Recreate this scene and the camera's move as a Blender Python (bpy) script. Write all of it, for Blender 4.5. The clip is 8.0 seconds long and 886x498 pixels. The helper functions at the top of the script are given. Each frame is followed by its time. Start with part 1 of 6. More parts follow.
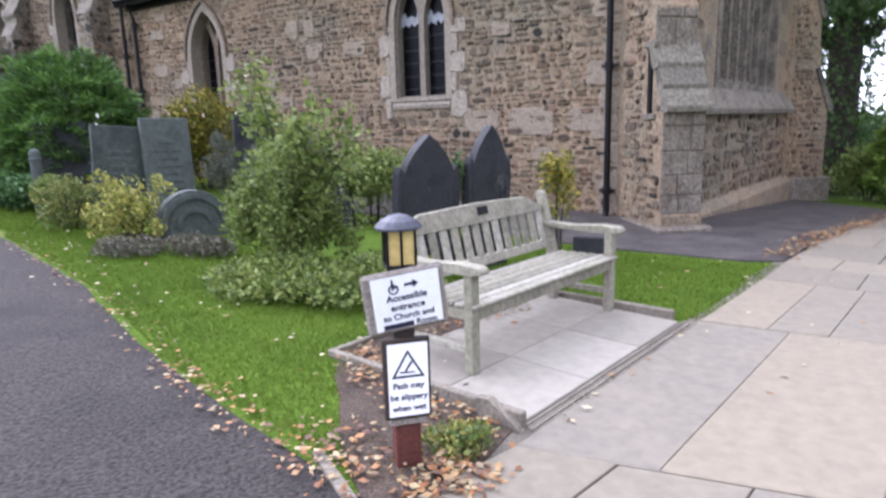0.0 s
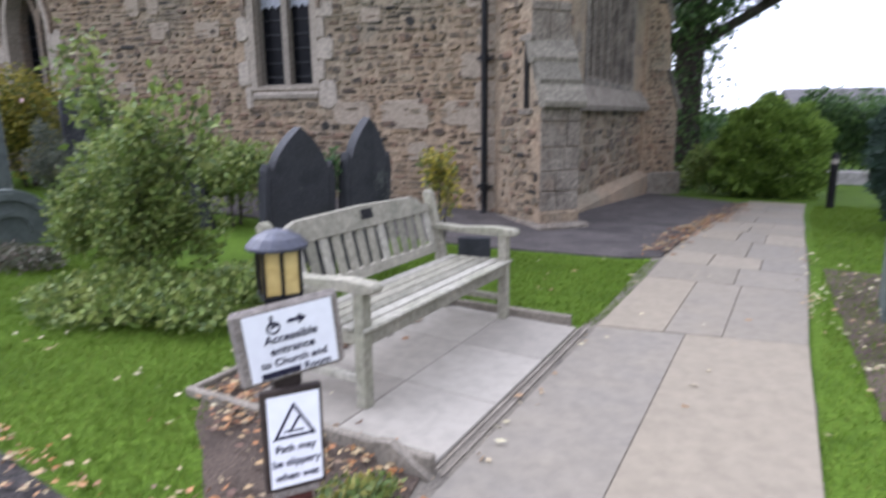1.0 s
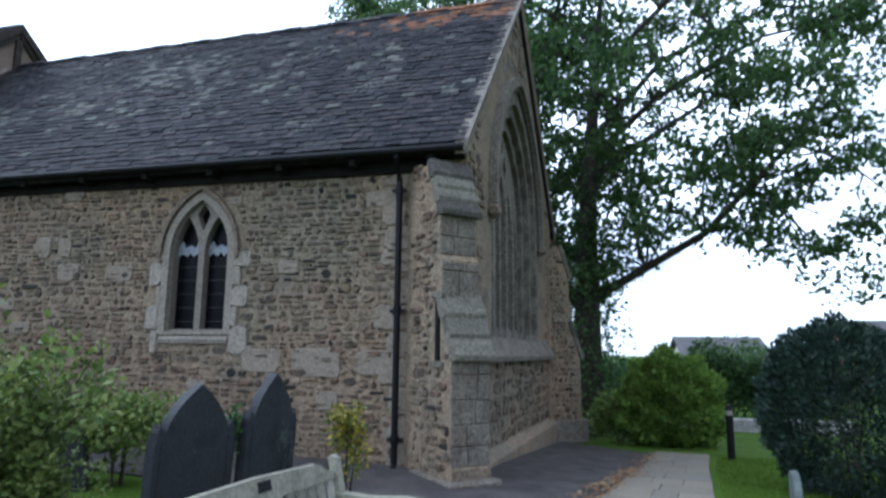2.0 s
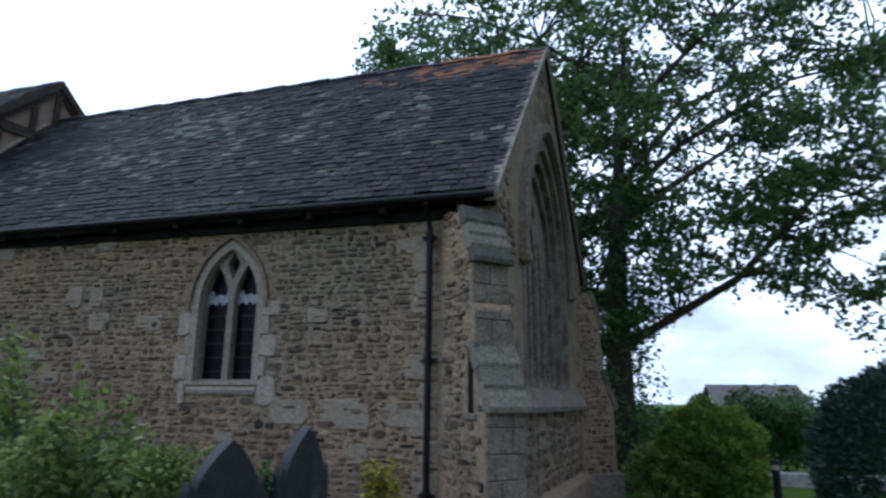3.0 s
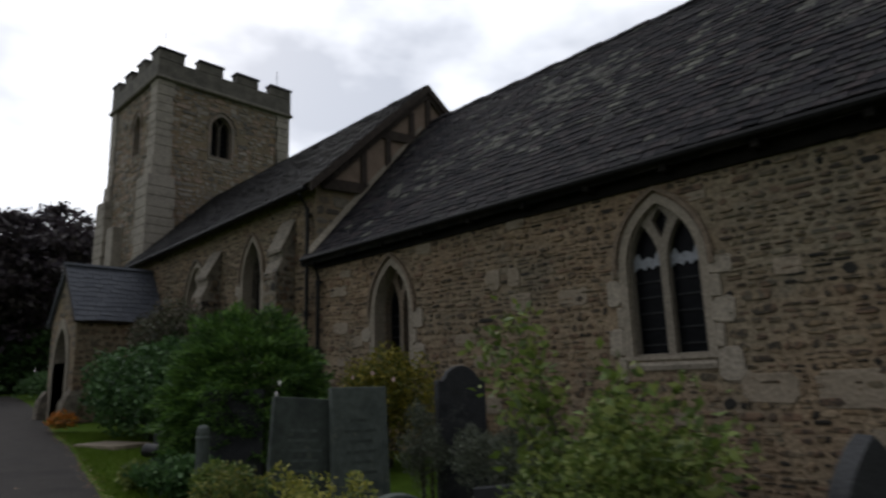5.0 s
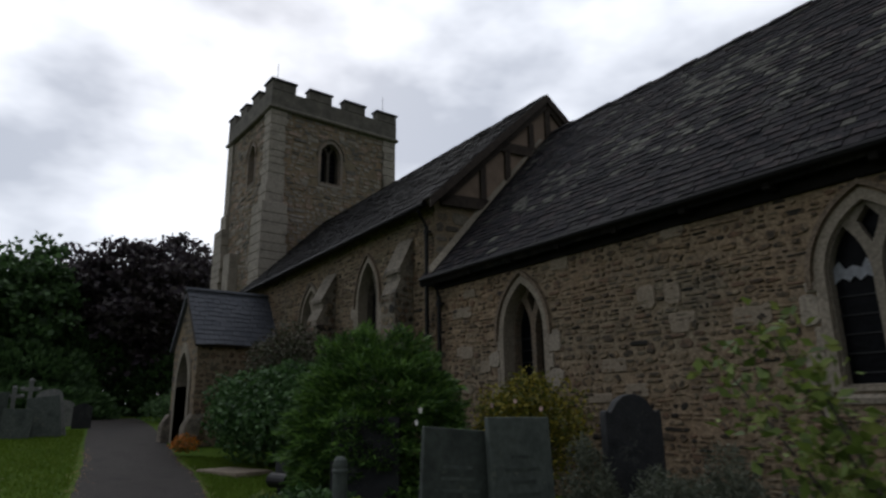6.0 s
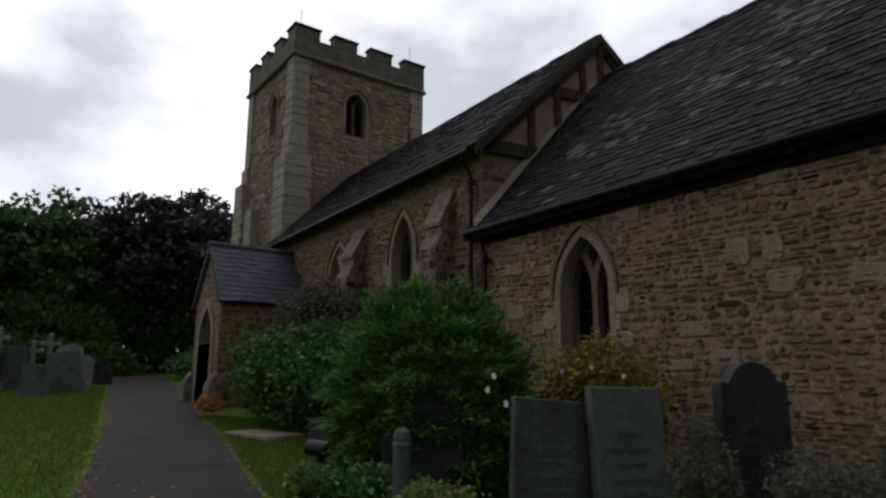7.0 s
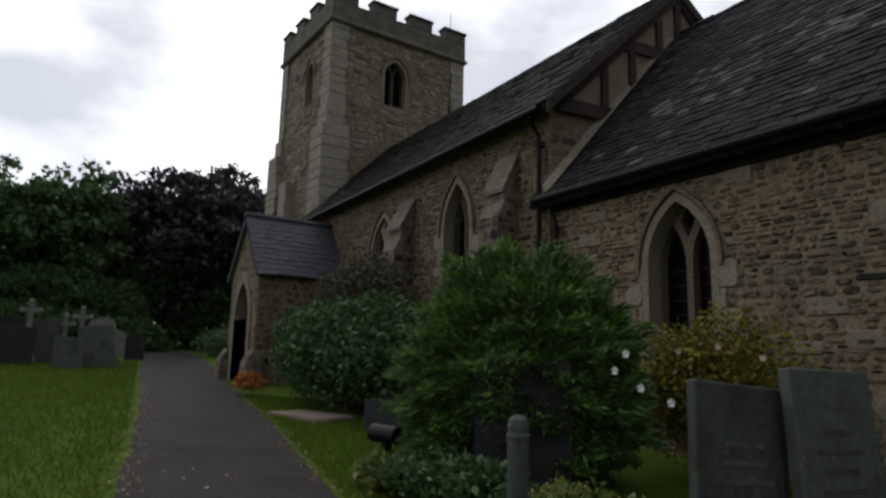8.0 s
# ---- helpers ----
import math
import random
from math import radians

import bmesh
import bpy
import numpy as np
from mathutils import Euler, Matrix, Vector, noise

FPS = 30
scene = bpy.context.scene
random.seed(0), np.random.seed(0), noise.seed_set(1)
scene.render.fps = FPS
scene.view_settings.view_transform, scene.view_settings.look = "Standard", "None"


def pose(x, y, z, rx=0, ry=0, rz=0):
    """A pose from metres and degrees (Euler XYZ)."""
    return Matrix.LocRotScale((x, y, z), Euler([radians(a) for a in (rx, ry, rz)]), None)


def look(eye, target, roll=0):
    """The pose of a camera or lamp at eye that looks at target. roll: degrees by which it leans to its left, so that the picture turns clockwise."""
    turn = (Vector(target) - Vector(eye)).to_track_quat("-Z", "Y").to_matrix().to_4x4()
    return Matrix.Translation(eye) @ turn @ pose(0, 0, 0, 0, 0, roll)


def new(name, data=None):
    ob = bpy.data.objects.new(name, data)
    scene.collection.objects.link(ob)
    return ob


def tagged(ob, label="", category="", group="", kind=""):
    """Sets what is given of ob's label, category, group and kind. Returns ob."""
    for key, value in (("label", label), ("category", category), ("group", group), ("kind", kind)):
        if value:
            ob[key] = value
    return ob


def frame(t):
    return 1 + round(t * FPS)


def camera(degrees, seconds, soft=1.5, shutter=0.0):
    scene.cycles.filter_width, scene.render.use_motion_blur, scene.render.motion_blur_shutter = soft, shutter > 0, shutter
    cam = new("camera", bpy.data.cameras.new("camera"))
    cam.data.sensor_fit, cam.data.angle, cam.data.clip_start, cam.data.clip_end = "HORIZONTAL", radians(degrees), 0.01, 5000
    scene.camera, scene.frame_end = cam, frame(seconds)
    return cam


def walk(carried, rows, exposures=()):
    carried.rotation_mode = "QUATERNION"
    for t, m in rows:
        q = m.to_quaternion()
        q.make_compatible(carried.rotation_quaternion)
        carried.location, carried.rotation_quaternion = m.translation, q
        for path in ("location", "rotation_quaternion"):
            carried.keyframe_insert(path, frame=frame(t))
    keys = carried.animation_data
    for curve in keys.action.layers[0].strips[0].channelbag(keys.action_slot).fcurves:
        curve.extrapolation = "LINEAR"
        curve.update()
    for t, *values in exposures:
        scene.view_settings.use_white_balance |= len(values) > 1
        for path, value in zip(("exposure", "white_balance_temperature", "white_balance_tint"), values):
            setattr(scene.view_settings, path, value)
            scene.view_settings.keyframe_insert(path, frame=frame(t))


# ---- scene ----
cam = camera(70.0, 8.0, soft=2.5, shutter=0.4)
PATH = [
    (0, (-0.255, -0.385, 1.482), (-1.309, 1.27, 1.096), -1.6),
    (0.5, (-0.509, -0.114, 1.417), (-1.457, 1.571, 0.902), -3.0),
    (1, (-0.61, 0.014, 1.475), (-1.286, 1.851, 1.061), -0.6),
    (1.5, (-0.612, 0.013, 1.592), (-1.07, 1.96, 1.59), 0.5),
    (1.7, (-0.607, 0.007, 1.623), (-1.042, 1.953, 1.78), 0.4),
    (2.8, (-0.638, 0.116, 1.686), (-1.073, 2.01, 2.156), 0.2),
    (3, (-0.748, 0.124, 1.692), (-1.235, 2.007, 2.157), 0.6),
    (3.5, (-1.106, 0.227, 1.671), (-1.768, 2.032, 2.218), -2.1),
    (4, (-1.586, 0.408, 1.647), (-2.584, 2.043, 2.22), 0.5),
    (4.5, (-2.132, 0.586, 1.706), (-3.259, 2.18, 2.14), -2.0),
    (4.8, (-2.446, 0.643, 1.727), (-3.722, 2.124, 2.15), -2.2),
    (5, (-2.696, 0.682, 1.731), (-4.05, 2.097, 2.133), -1.9),
    (5.2, (-2.939, 0.738, 1.734), (-4.36, 2.072, 2.182), -1.4),
    (6.5, (-4.453, 0.913, 1.752), (-6.015, 2.068, 2.225), -0.4),
    (7, (-5.105, 1.057, 1.775), (-6.687, 2.219, 2.159), 0.3),
    (7.5, (-5.784, 1.194, 1.782), (-7.423, 2.259, 2.207), -1.5),
    (8, (-6.428, 1.102, 1.704), (-8.056, 2.214, 2.036), 1.4),
]
EXPOSE = [(0, 1.7, 5650, 23), (0.5, 1.68, 5700, 23), (1, 1.4, 5650, 20), (1.5, 1.15, 5050, 8), (3, 0.12, 5050, 9), (3.5, 0.0, 5250, 9), (4, -1.0, 5850, 12), (4.5, -0.65, 6300, 10), (5, -0.8, 6300, 10), (6.5, -1.0, 6150, 10), (7, -0.9, 6400, 10), (7.5, -0.85, 6400, 10), (8, -0.7, 6400, 10)]
walk(cam, [(t, look(eye, target, roll)) for t, eye, target, roll in PATH], EXPOSE)

# ---- daylight: bright broken cloud, soft sun ----
world = bpy.data.worlds.new("cloudy_sky")
scene.world = world
world.use_nodes = True
wt = world.node_tree
wt.nodes.clear()
SUN_EL, SUN_AZ = radians(36), radians(290)
w_out = wt.nodes.new("ShaderNodeOutputWorld")
w_bg = wt.nodes.new("ShaderNodeBackground")
w_sky = wt.nodes.new("ShaderNodeTexSky")
w_sky.sky_type = "NISHITA"
w_sky.sun_disc = False
w_sky.sun_elevation, w_sky.sun_rotation = SUN_EL, SUN_AZ
w_tc = wt.nodes.new("ShaderNodeTexCoord")
w_map = wt.nodes.new("ShaderNodeMapping")
w_map.inputs["Scale"].default_value = (1.0, 1.0, 2.0)
w_no = wt.nodes.new("ShaderNodeTexNoise")
w_no.inputs["Scale"].default_value = 2.3
w_no.inputs["Detail"].default_value = 5
w_no.inputs["Roughness"].default_value = 0.5
w_ramp = wt.nodes.new("ShaderNodeValToRGB")
w_ramp.color_ramp.elements[0].position, w_ramp.color_ramp.elements[0].color = 0.38, (0.52, 0.54, 0.59, 1)
w_ramp.color_ramp.elements[1].position, w_ramp.color_ramp.elements[1].color = 0.58, (1.2, 1.2, 1.22, 1)
w_sc = wt.nodes.new("ShaderNodeVectorMath")
w_sc.operation = "SCALE"
w_sc.inputs["Scale"].default_value = 0.10
w_mix = wt.nodes.new("ShaderNodeMix")
w_mix.data_type = "RGBA"
w_mix.inputs[0].default_value = 0.9
wt.links.new(w_tc.outputs["Generated"], w_map.inputs["Vector"])
wt.links.new(w_map.outputs[0], w_no.inputs["Vector"])
wt.links.new(w_no.outputs["Fac"], w_ramp.inputs[0])
wt.links.new(w_sky.outputs[0], w_sc.inputs[0])
wt.links.new(w_sc.outputs[0], w_mix.inputs[6])
wt.links.new(w_ramp.outputs[0], w_mix.inputs[7])
w_dot = wt.nodes.new("ShaderNodeVectorMath")
w_dot.operation = "DOT_PRODUCT"
w_dot.inputs[1].default_value = (-0.76, 0.27, 0.59)
w_glow = wt.nodes.new("ShaderNodeMapRange")
w_glow.inputs["From Min"].default_value, w_glow.inputs["From Max"].default_value = -0.6, 1.0
w_glow.inputs["To Min"].default_value, w_glow.inputs["To Max"].default_value = 0.55, 2.2
w_mul = wt.nodes.new("ShaderNodeVectorMath")
w_mul.operation = "SCALE"
wt.links.new(w_tc.outputs["Generated"], w_dot.inputs[0])
wt.links.new(w_dot.outputs["Value"], w_glow.inputs["Value"])
wt.links.new(w_mix.outputs[2], w_mul.inputs[0])
wt.links.new(w_glow.outputs[0], w_mul.inputs["Scale"])
wt.links.new(w_mul.outputs[0], w_bg.inputs["Color"])
w_bg.inputs["Strength"].default_value = 1.0
wt.links.new(w_bg.outputs[0], w_out.inputs["Surface"])

sun = new("sun", bpy.data.lights.new("sun", "SUN"))
sun.data.energy, sun.data.angle, sun.data.color = 0.7, radians(20), (1.0, 0.96, 0.9)
sun.matrix_world = look((0, 0, 30), (9.0, -3.2, 30 - 7.0))

# ---- materials ----


def surface(name, cols, scale=6.0, rough=0.85, bump=0.25, fine=60.0, rnd="", metal=0.0, mottle=0.35, spec=0.3, subsurf=0.0, spots=None, drift=None):
    """A rough procedural surface: a ramp of colours over two scales of noise, shifted per piece.
    drift: two tints between which weathering wanders over metres.
    spots: (colour, patch scale, speck scale, threshold) of crusty lichen growing in drifts."""
    m = bpy.data.materials.new(name)
    m.use_nodes = True
    nt = m.node_tree
    nt.nodes.clear()
    N = nt.nodes.new
    out, bsdf = N("ShaderNodeOutputMaterial"), N("ShaderNodeBsdfPrincipled")
    tc = N("ShaderNodeTexCoord")
    geo = N("ShaderNodeNewGeometry")
    n1, n2 = N("ShaderNodeTexNoise"), N("ShaderNodeTexNoise")
    n1.inputs["Scale"].default_value, n1.inputs["Detail"].default_value = scale, 4
    n2.inputs["Scale"].default_value, n2.inputs["Detail"].default_value = fine, 3
    for n in (n1, n2):
        nt.links.new(geo.outputs["Position"], n.inputs["Vector"])
    ramp = N("ShaderNodeValToRGB")
    els = ramp.color_ramp.elements
    while len(els) < len(cols):
        els.new(0.5)
    for i, c in enumerate(cols):
        els[i].position = (i + 0.5) / len(cols) if rnd else 0.3 + 0.4 * i / max(1, len(cols) - 1)
        els[i].color = (*c, 1)
    if rnd:
        add = N("ShaderNodeMath")
        add.operation = "MULTIPLY_ADD"
        sub = N("ShaderNodeMath")
        sub.operation = "SUBTRACT"
        sub.inputs[1].default_value = 0.5
        nt.links.new(n1.outputs["Fac"], sub.inputs[0])
        nt.links.new(sub.outputs[0], add.inputs[0])
        add.inputs[1].default_value = mottle * 2
        if rnd == "object":
            src = N("ShaderNodeObjectInfo").outputs["Random"]
        else:
            src = geo.outputs["Random Per Island"]
        nt.links.new(src, add.inputs[2])
        nt.links.new(add.outputs[0], ramp.inputs[0])
    else:
        nt.links.new(n1.outputs["Fac"], ramp.inputs[0])
    mix = N("ShaderNodeMix")
    mix.data_type, mix.blend_type = "RGBA", "MULTIPLY"
    mix.inputs[0].default_value = 1.0
    fr = N("ShaderNodeMapRange")
    fr.inputs["From Min"].default_value, fr.inputs["From Max"].default_value = 0.3, 0.7
    fr.inputs["To Min"].default_value, fr.inputs["To Max"].default_value = 1 - mottle, 1 + mottle * 0.6
    nt.links.new(n2.outputs["Fac"], fr.inputs["Value"])
    nt.links.new(ramp.outputs[0], mix.inputs[6])
    nt.links.new(fr.outputs[0], mix.inputs[7])
    tint = mix.outputs[2]
    if drift:
        dn = N("ShaderNodeTexNoise")
        dn.inputs["Scale"].default_value, dn.inputs["Detail"].default_value = 0.45, 4
        nt.links.new(geo.outputs["Position"], dn.inputs["Vector"])
        dr = N("ShaderNodeValToRGB")
        dr.color_ramp.elements[0].position, dr.color_ramp.elements[0].color = 0.36, (*drift[0], 1)
        dr.color_ramp.elements[1].position, dr.color_ramp.elements[1].color = 0.64, (*drift[1], 1)
        dm = N("ShaderNodeMix")
        dm.data_type, dm.blend_type = "RGBA", "MULTIPLY"
        dm.inputs[0].default_value = 1.0
        nt.links.new(dn.outputs["Fac"], dr.inputs[0])
        nt.links.new(tint, dm.inputs[6])
        nt.links.new(dr.outputs[0], dm.inputs[7])
        tint = dm.outputs[2]
    if spots:
        col, s_patch, s_speck, cut = spots
        p1, p2 = N("ShaderNodeTexNoise"), N("ShaderNodeTexNoise")
        p1.inputs["Scale"].default_value, p1.inputs["Detail"].default_value = s_patch, 3
        p2.inputs["Scale"].default_value, p2.inputs["Detail"].default_value = s_speck, 5
        p2.inputs["Roughness"].default_value = 0.7
        nt.links.new(geo.outputs["Position"], p1.inputs["Vector"])
        nt.links.new(geo.outputs["Position"], p2.inputs["Vector"])
        sm = N("ShaderNodeMath")
        sm.operation = "ADD"
        nt.links.new(p1.outputs["Fac"], sm.inputs[0])
        nt.links.new(p2.outputs["Fac"], sm.inputs[1])
        mr = N("ShaderNodeMapRange")
        mr.inputs["From Min"].default_value, mr.inputs["From Max"].default_value = cut, cut + 0.1
        mr.inputs["To Max"].default_value = 0.85
        nt.links.new(sm.outputs[0], mr.inputs["Value"])
        mx = N("ShaderNodeMix")
        mx.data_type = "RGBA"
        nt.links.new(mr.outputs[0], mx.inputs[0])
        nt.links.new(tint, mx.inputs[6])
        mx.inputs[7].default_value = (*col, 1)
        tint = mx.outputs[2]
    nt.links.new(tint, bsdf.inputs["Base Color"])
    bsdf.inputs["Roughness"].default_value = rough
    bsdf.inputs["Metallic"].default_value = metal
    bsdf.inputs["Specular IOR Level"].default_value = spec
    if bump:
        b = N("ShaderNodeBump")
        b.inputs["Strength"].default_value = bump
        b.inputs["Distance"].default_value = 0.02
        nt.links.new(n2.outputs["Fac"], b.inputs["Height"])
        nt.links.new(b.outputs[0], bsdf.inputs["Normal"])
    if subsurf:
        tr = N("ShaderNodeBsdfTranslucent")
        nt.links.new(mix.outputs[2], tr.inputs["Color"])
        ms = N("ShaderNodeMixShader")
        ms.inputs[0].default_value = subsurf
        nt.links.new(bsdf.outputs[0], ms.inputs[1])
        nt.links.new(tr.outputs[0], ms.inputs[2])
        nt.links.new(ms.outputs[0], out.inputs["Surface"])
    else:
        nt.links.new(bsdf.outputs[0], out.inputs["Surface"])
    return m


WEATHER = ((0.86, 0.88, 0.84), (1.14, 1.02, 0.90))
STONE_COLS = [(0.022, 0.021, 0.019), (0.20, 0.152, 0.10), (0.036, 0.032, 0.027), (0.165, 0.112, 0.078), (0.075, 0.07, 0.056), (0.23, 0.178, 0.12), (0.026, 0.025, 0.022), (0.185, 0.14, 0.096), (0.055, 0.048, 0.038), (0.25, 0.205, 0.15), (0.095, 0.088, 0.066), (0.21, 0.16, 0.11), (0.04, 0.036, 0.031), (0.145, 0.10, 0.072)]
M_STONE = surface("rubble_stone", STONE_COLS, 5, 0.9, 0.5, 45, "island", mottle=0.3, drift=WEATHER)
M_STONE_P = surface("rubble_stone_piece", STONE_COLS, 5, 0.9, 0.5, 45, "object", mottle=0.3, drift=WEATHER)
M_MORTAR = surface("lime_mortar", [(0.15, 0.122, 0.09), (0.235, 0.193, 0.142), (0.21, 0.165, 0.118), (0.185, 0.155, 0.12)], 1.7, 0.95, 1.0, 22, mottle=0.45, drift=WEATHER)
M_DRESS = surface("dressed_limestone", [(0.18, 0.156, 0.124), (0.265, 0.23, 0.182), (0.22, 0.188, 0.146)], 3, 0.85, 0.5, 24, "island", mottle=0.35)
M_DRESS_D = surface("weathered_gable_stone", [(0.085, 0.073, 0.06), (0.19, 0.165, 0.13), (0.135, 0.115, 0.09), (0.16, 0.122, 0.088)], 4, 0.9, 0.6, 24, "island", mottle=0.5)
M_TOWER = surface("tower_stone", [(0.13, 0.118, 0.105), (0.26, 0.232, 0.20), (0.31, 0.275, 0.232), (0.2, 0.178, 0.152), (0.29, 0.215, 0.168)], 3, 0.9, 0.4, 20, "island", mottle=0.3)
M_SLATE = surface("stone_slate", [(0.008, 0.0085, 0.011), (0.024, 0.022, 0.026), (0.013, 0.013, 0.016), (0.038, 0.033, 0.035), (0.017, 0.017, 0.020), (0.05, 0.04, 0.041), (0.011, 0.011, 0.014), (0.03, 0.029, 0.029)], 2.5, 0.8, 0.5, 35, "island", mottle=0.45, spec=0.12, spots=((0.13, 0.13, 0.11), 0.9, 24, 1.2))
M_SLATE_P = surface("stone_slate_piece", [(0.008, 0.0085, 0.011), (0.024, 0.022, 0.026), (0.013, 0.013, 0.016), (0.038, 0.033, 0.035), (0.017, 0.017, 0.020), (0.05, 0.04, 0.041), (0.011, 0.011, 0.014), (0.03, 0.029, 0.029)], 2.5, 0.8, 0.5, 35, "object", mottle=0.45, spec=0.12, spots=((0.13, 0.13, 0.11), 0.9, 24, 1.2))
M_LICHEN = surface("lichen_slate", [(0.025, 0.025, 0.023), (0.13, 0.13, 0.108), (0.05, 0.049, 0.044), (0.09, 0.088, 0.074)], 9, 0.9, 0.5, 40, "island", mottle=0.5)
M_TOWER_D = surface("weathered_parapet_stone", [(0.09, 0.083, 0.072), (0.16, 0.145, 0.122), (0.21, 0.19, 0.155)], 2.5, 0.9, 0.5, 18, "island", mottle=0.4)
M_BLOCK = surface("squared_sandstone", [(0.17, 0.14, 0.105), (0.23, 0.19, 0.142), (0.2, 0.162, 0.118)], 4, 0.9, 0.5, 26, "island", mottle=0.3)
M_SLABTOP = surface("lichened_weathering_stone", [(0.068, 0.062, 0.05), (0.16, 0.143, 0.11), (0.115, 0.104, 0.08)], 5, 0.9, 0.5, 24, "object", mottle=0.45)
M_JOINT = surface("sandy_joint", [(0.10, 0.088, 0.07), (0.15, 0.13, 0.10)], 4, 0.95, 0.6, 60, mottle=0.4)
M_ORANGE = surface("orange_lichen_slate", [(0.03, 0.026, 0.026), (0.22, 0.085, 0.025), (0.11, 0.052, 0.03)], 4, 0.9, 0.5, 35, "island", mottle=0.5)
M_SLATE_N = surface("nave_slate", [(0.0144, 0.0134, 0.015), (0.0224, 0.021, 0.022), (0.0272, 0.0252, 0.0246)], 2.5, 0.8, 0.4, 25, "island", mottle=0.3, spec=0.12)
M_SLATE_B = surface("porch_slate", [(0.055, 0.06, 0.075), (0.08, 0.085, 0.10), (0.065, 0.07, 0.085)], 3, 0.6, 0.3, 25, "island", mottle=0.25)
M_TIMBER = surface("dark_oak", [(0.03, 0.022, 0.018), (0.06, 0.045, 0.035)], 8, 0.8, 0.4, 60)
# eaves timber, its colour taken down to black to carry the overhang's shade
M_EAVE_SHADE = surface("eave_timber_with_shade", [(0.007, 0.0065, 0.006), (0.016, 0.014, 0.012)], 6, 0.9, 0.3, 50, spec=0.1)
M_PLASTER = surface("ochre_plaster", [(0.2, 0.146, 0.112), (0.27, 0.2, 0.154)], 3, 0.9, 0.2, 30, mottle=0.2)
M_IRON = surface("black_painted_iron", [(0.0048, 0.0048, 0.0054), (0.0096, 0.009, 0.009)], 12, 0.5, 0.15, 60, spec=0.15)
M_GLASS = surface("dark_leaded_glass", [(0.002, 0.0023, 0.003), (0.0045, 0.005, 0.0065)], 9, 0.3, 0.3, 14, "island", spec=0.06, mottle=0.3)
M_LEAD = surface("lead_came", [(0.010, 0.010, 0.011), (0.018, 0.018, 0.019)], 20, 0.6, 0.1, 60)
M_CUSP = surface("pale_glazed_quarry", [(0.17, 0.18, 0.2), (0.25, 0.262, 0.285)], 20, 0.4, 0.1, 60)
M_GRASS = surface("lawn_soil", [(0.040, 0.072, 0.009), (0.070, 0.116, 0.014), (0.055, 0.094, 0.011)], 1.4, 0.95, 0.8, 40, mottle=0.4, spec=0.05)
M_BLADE = surface("grass_blade", [(0.068, 0.120, 0.012), (0.106, 0.170, 0.019), (0.088, 0.147, 0.015), (0.130, 0.172, 0.030)], 1.2, 0.85, 0, 30, "island", mottle=0.3, subsurf=0.25, spec=0.06)
M_TARMAC = surface("asphalt", [(0.020, 0.0168, 0.0150), (0.036, 0.0302, 0.0264), (0.028, 0.0234, 0.0205)], 1.2, 0.9, 1.0, 48, mottle=0.85)
M_GRAVEL = surface("dark_gravel", [(0.043, 0.037, 0.034), (0.088, 0.076, 0.068)], 3, 0.95, 1.0, 70, mottle=0.5)
M_SOIL = surface("bare_soil", [(0.045, 0.032, 0.022), (0.085, 0.062, 0.045)], 5, 0.95, 1.0, 60, mottle=0.5)
M_PAVE = surface("sandstone_paving", [(0.158, 0.137, 0.103), (0.184, 0.156, 0.112), (0.170, 0.146, 0.107), (0.146, 0.130, 0.104), (0.190, 0.163, 0.119)], 2.6, 0.8, 0.25, 15, "object", mottle=0.13)
M_CONC = surface("concrete_slab", [(0.2, 0.18, 0.146), (0.255, 0.232, 0.19)], 1.5, 0.8, 0.2, 14, "object", mottle=0.12)
M_KERB = surface("weathered_edging_board", [(0.1275, 0.1105, 0.085), (0.204, 0.1785, 0.1403)], 5, 0.9, 0.4, 50, mottle=0.3)
M_TEAK = surface("silvered_teak", [(0.156, 0.148, 0.1102), (0.2418, 0.224, 0.171), (0.195, 0.188, 0.133), (0.2808, 0.264, 0.2128)], 5, 0.85, 0.35, 28, "object", mottle=0.3)
M_SLATESTONE = surface("slate_headstone", [(0.01, 0.011, 0.0125), (0.0225, 0.0235, 0.026), (0.0175, 0.018, 0.0187)], 4, 0.7, 0.3, 50, mottle=0.35, spots=((0.055, 0.06, 0.052), 2.2, 16, 1.16))
M_GREENSTONE = surface("lichened_slate_headstone", [(0.040, 0.050, 0.045), (0.072, 0.085, 0.075), (0.055, 0.066, 0.060)], 2.6, 0.75, 0.2, 16, mottle=0.25, spots=((0.11, 0.12, 0.095), 2.5, 14, 1.14))
M_DARKGREEN = surface("dark_green_slate_headstone", [(0.026, 0.033, 0.029), (0.048, 0.058, 0.05), (0.036, 0.045, 0.039)], 2.4, 0.75, 0.2, 15, mottle=0.28, spots=((0.085, 0.095, 0.075), 2.0, 12, 1.13))
M_GREYSTONE = surface("grey_headstone", [(0.12, 0.125, 0.12), (0.2, 0.2, 0.19)], 5, 0.85, 0.3, 40, mottle=0.3)
M_BARK = surface("grey_brown_bark", [(0.03, 0.026, 0.02), (0.065, 0.055, 0.043)], 6, 0.95, 1.0, 25, mottle=0.5)


def foliage(name, cols, light=0.25):
    return surface(name, cols, 2.0, 0.6, 0, 20, "island", mottle=0.3, subsurf=light, spec=0.35)


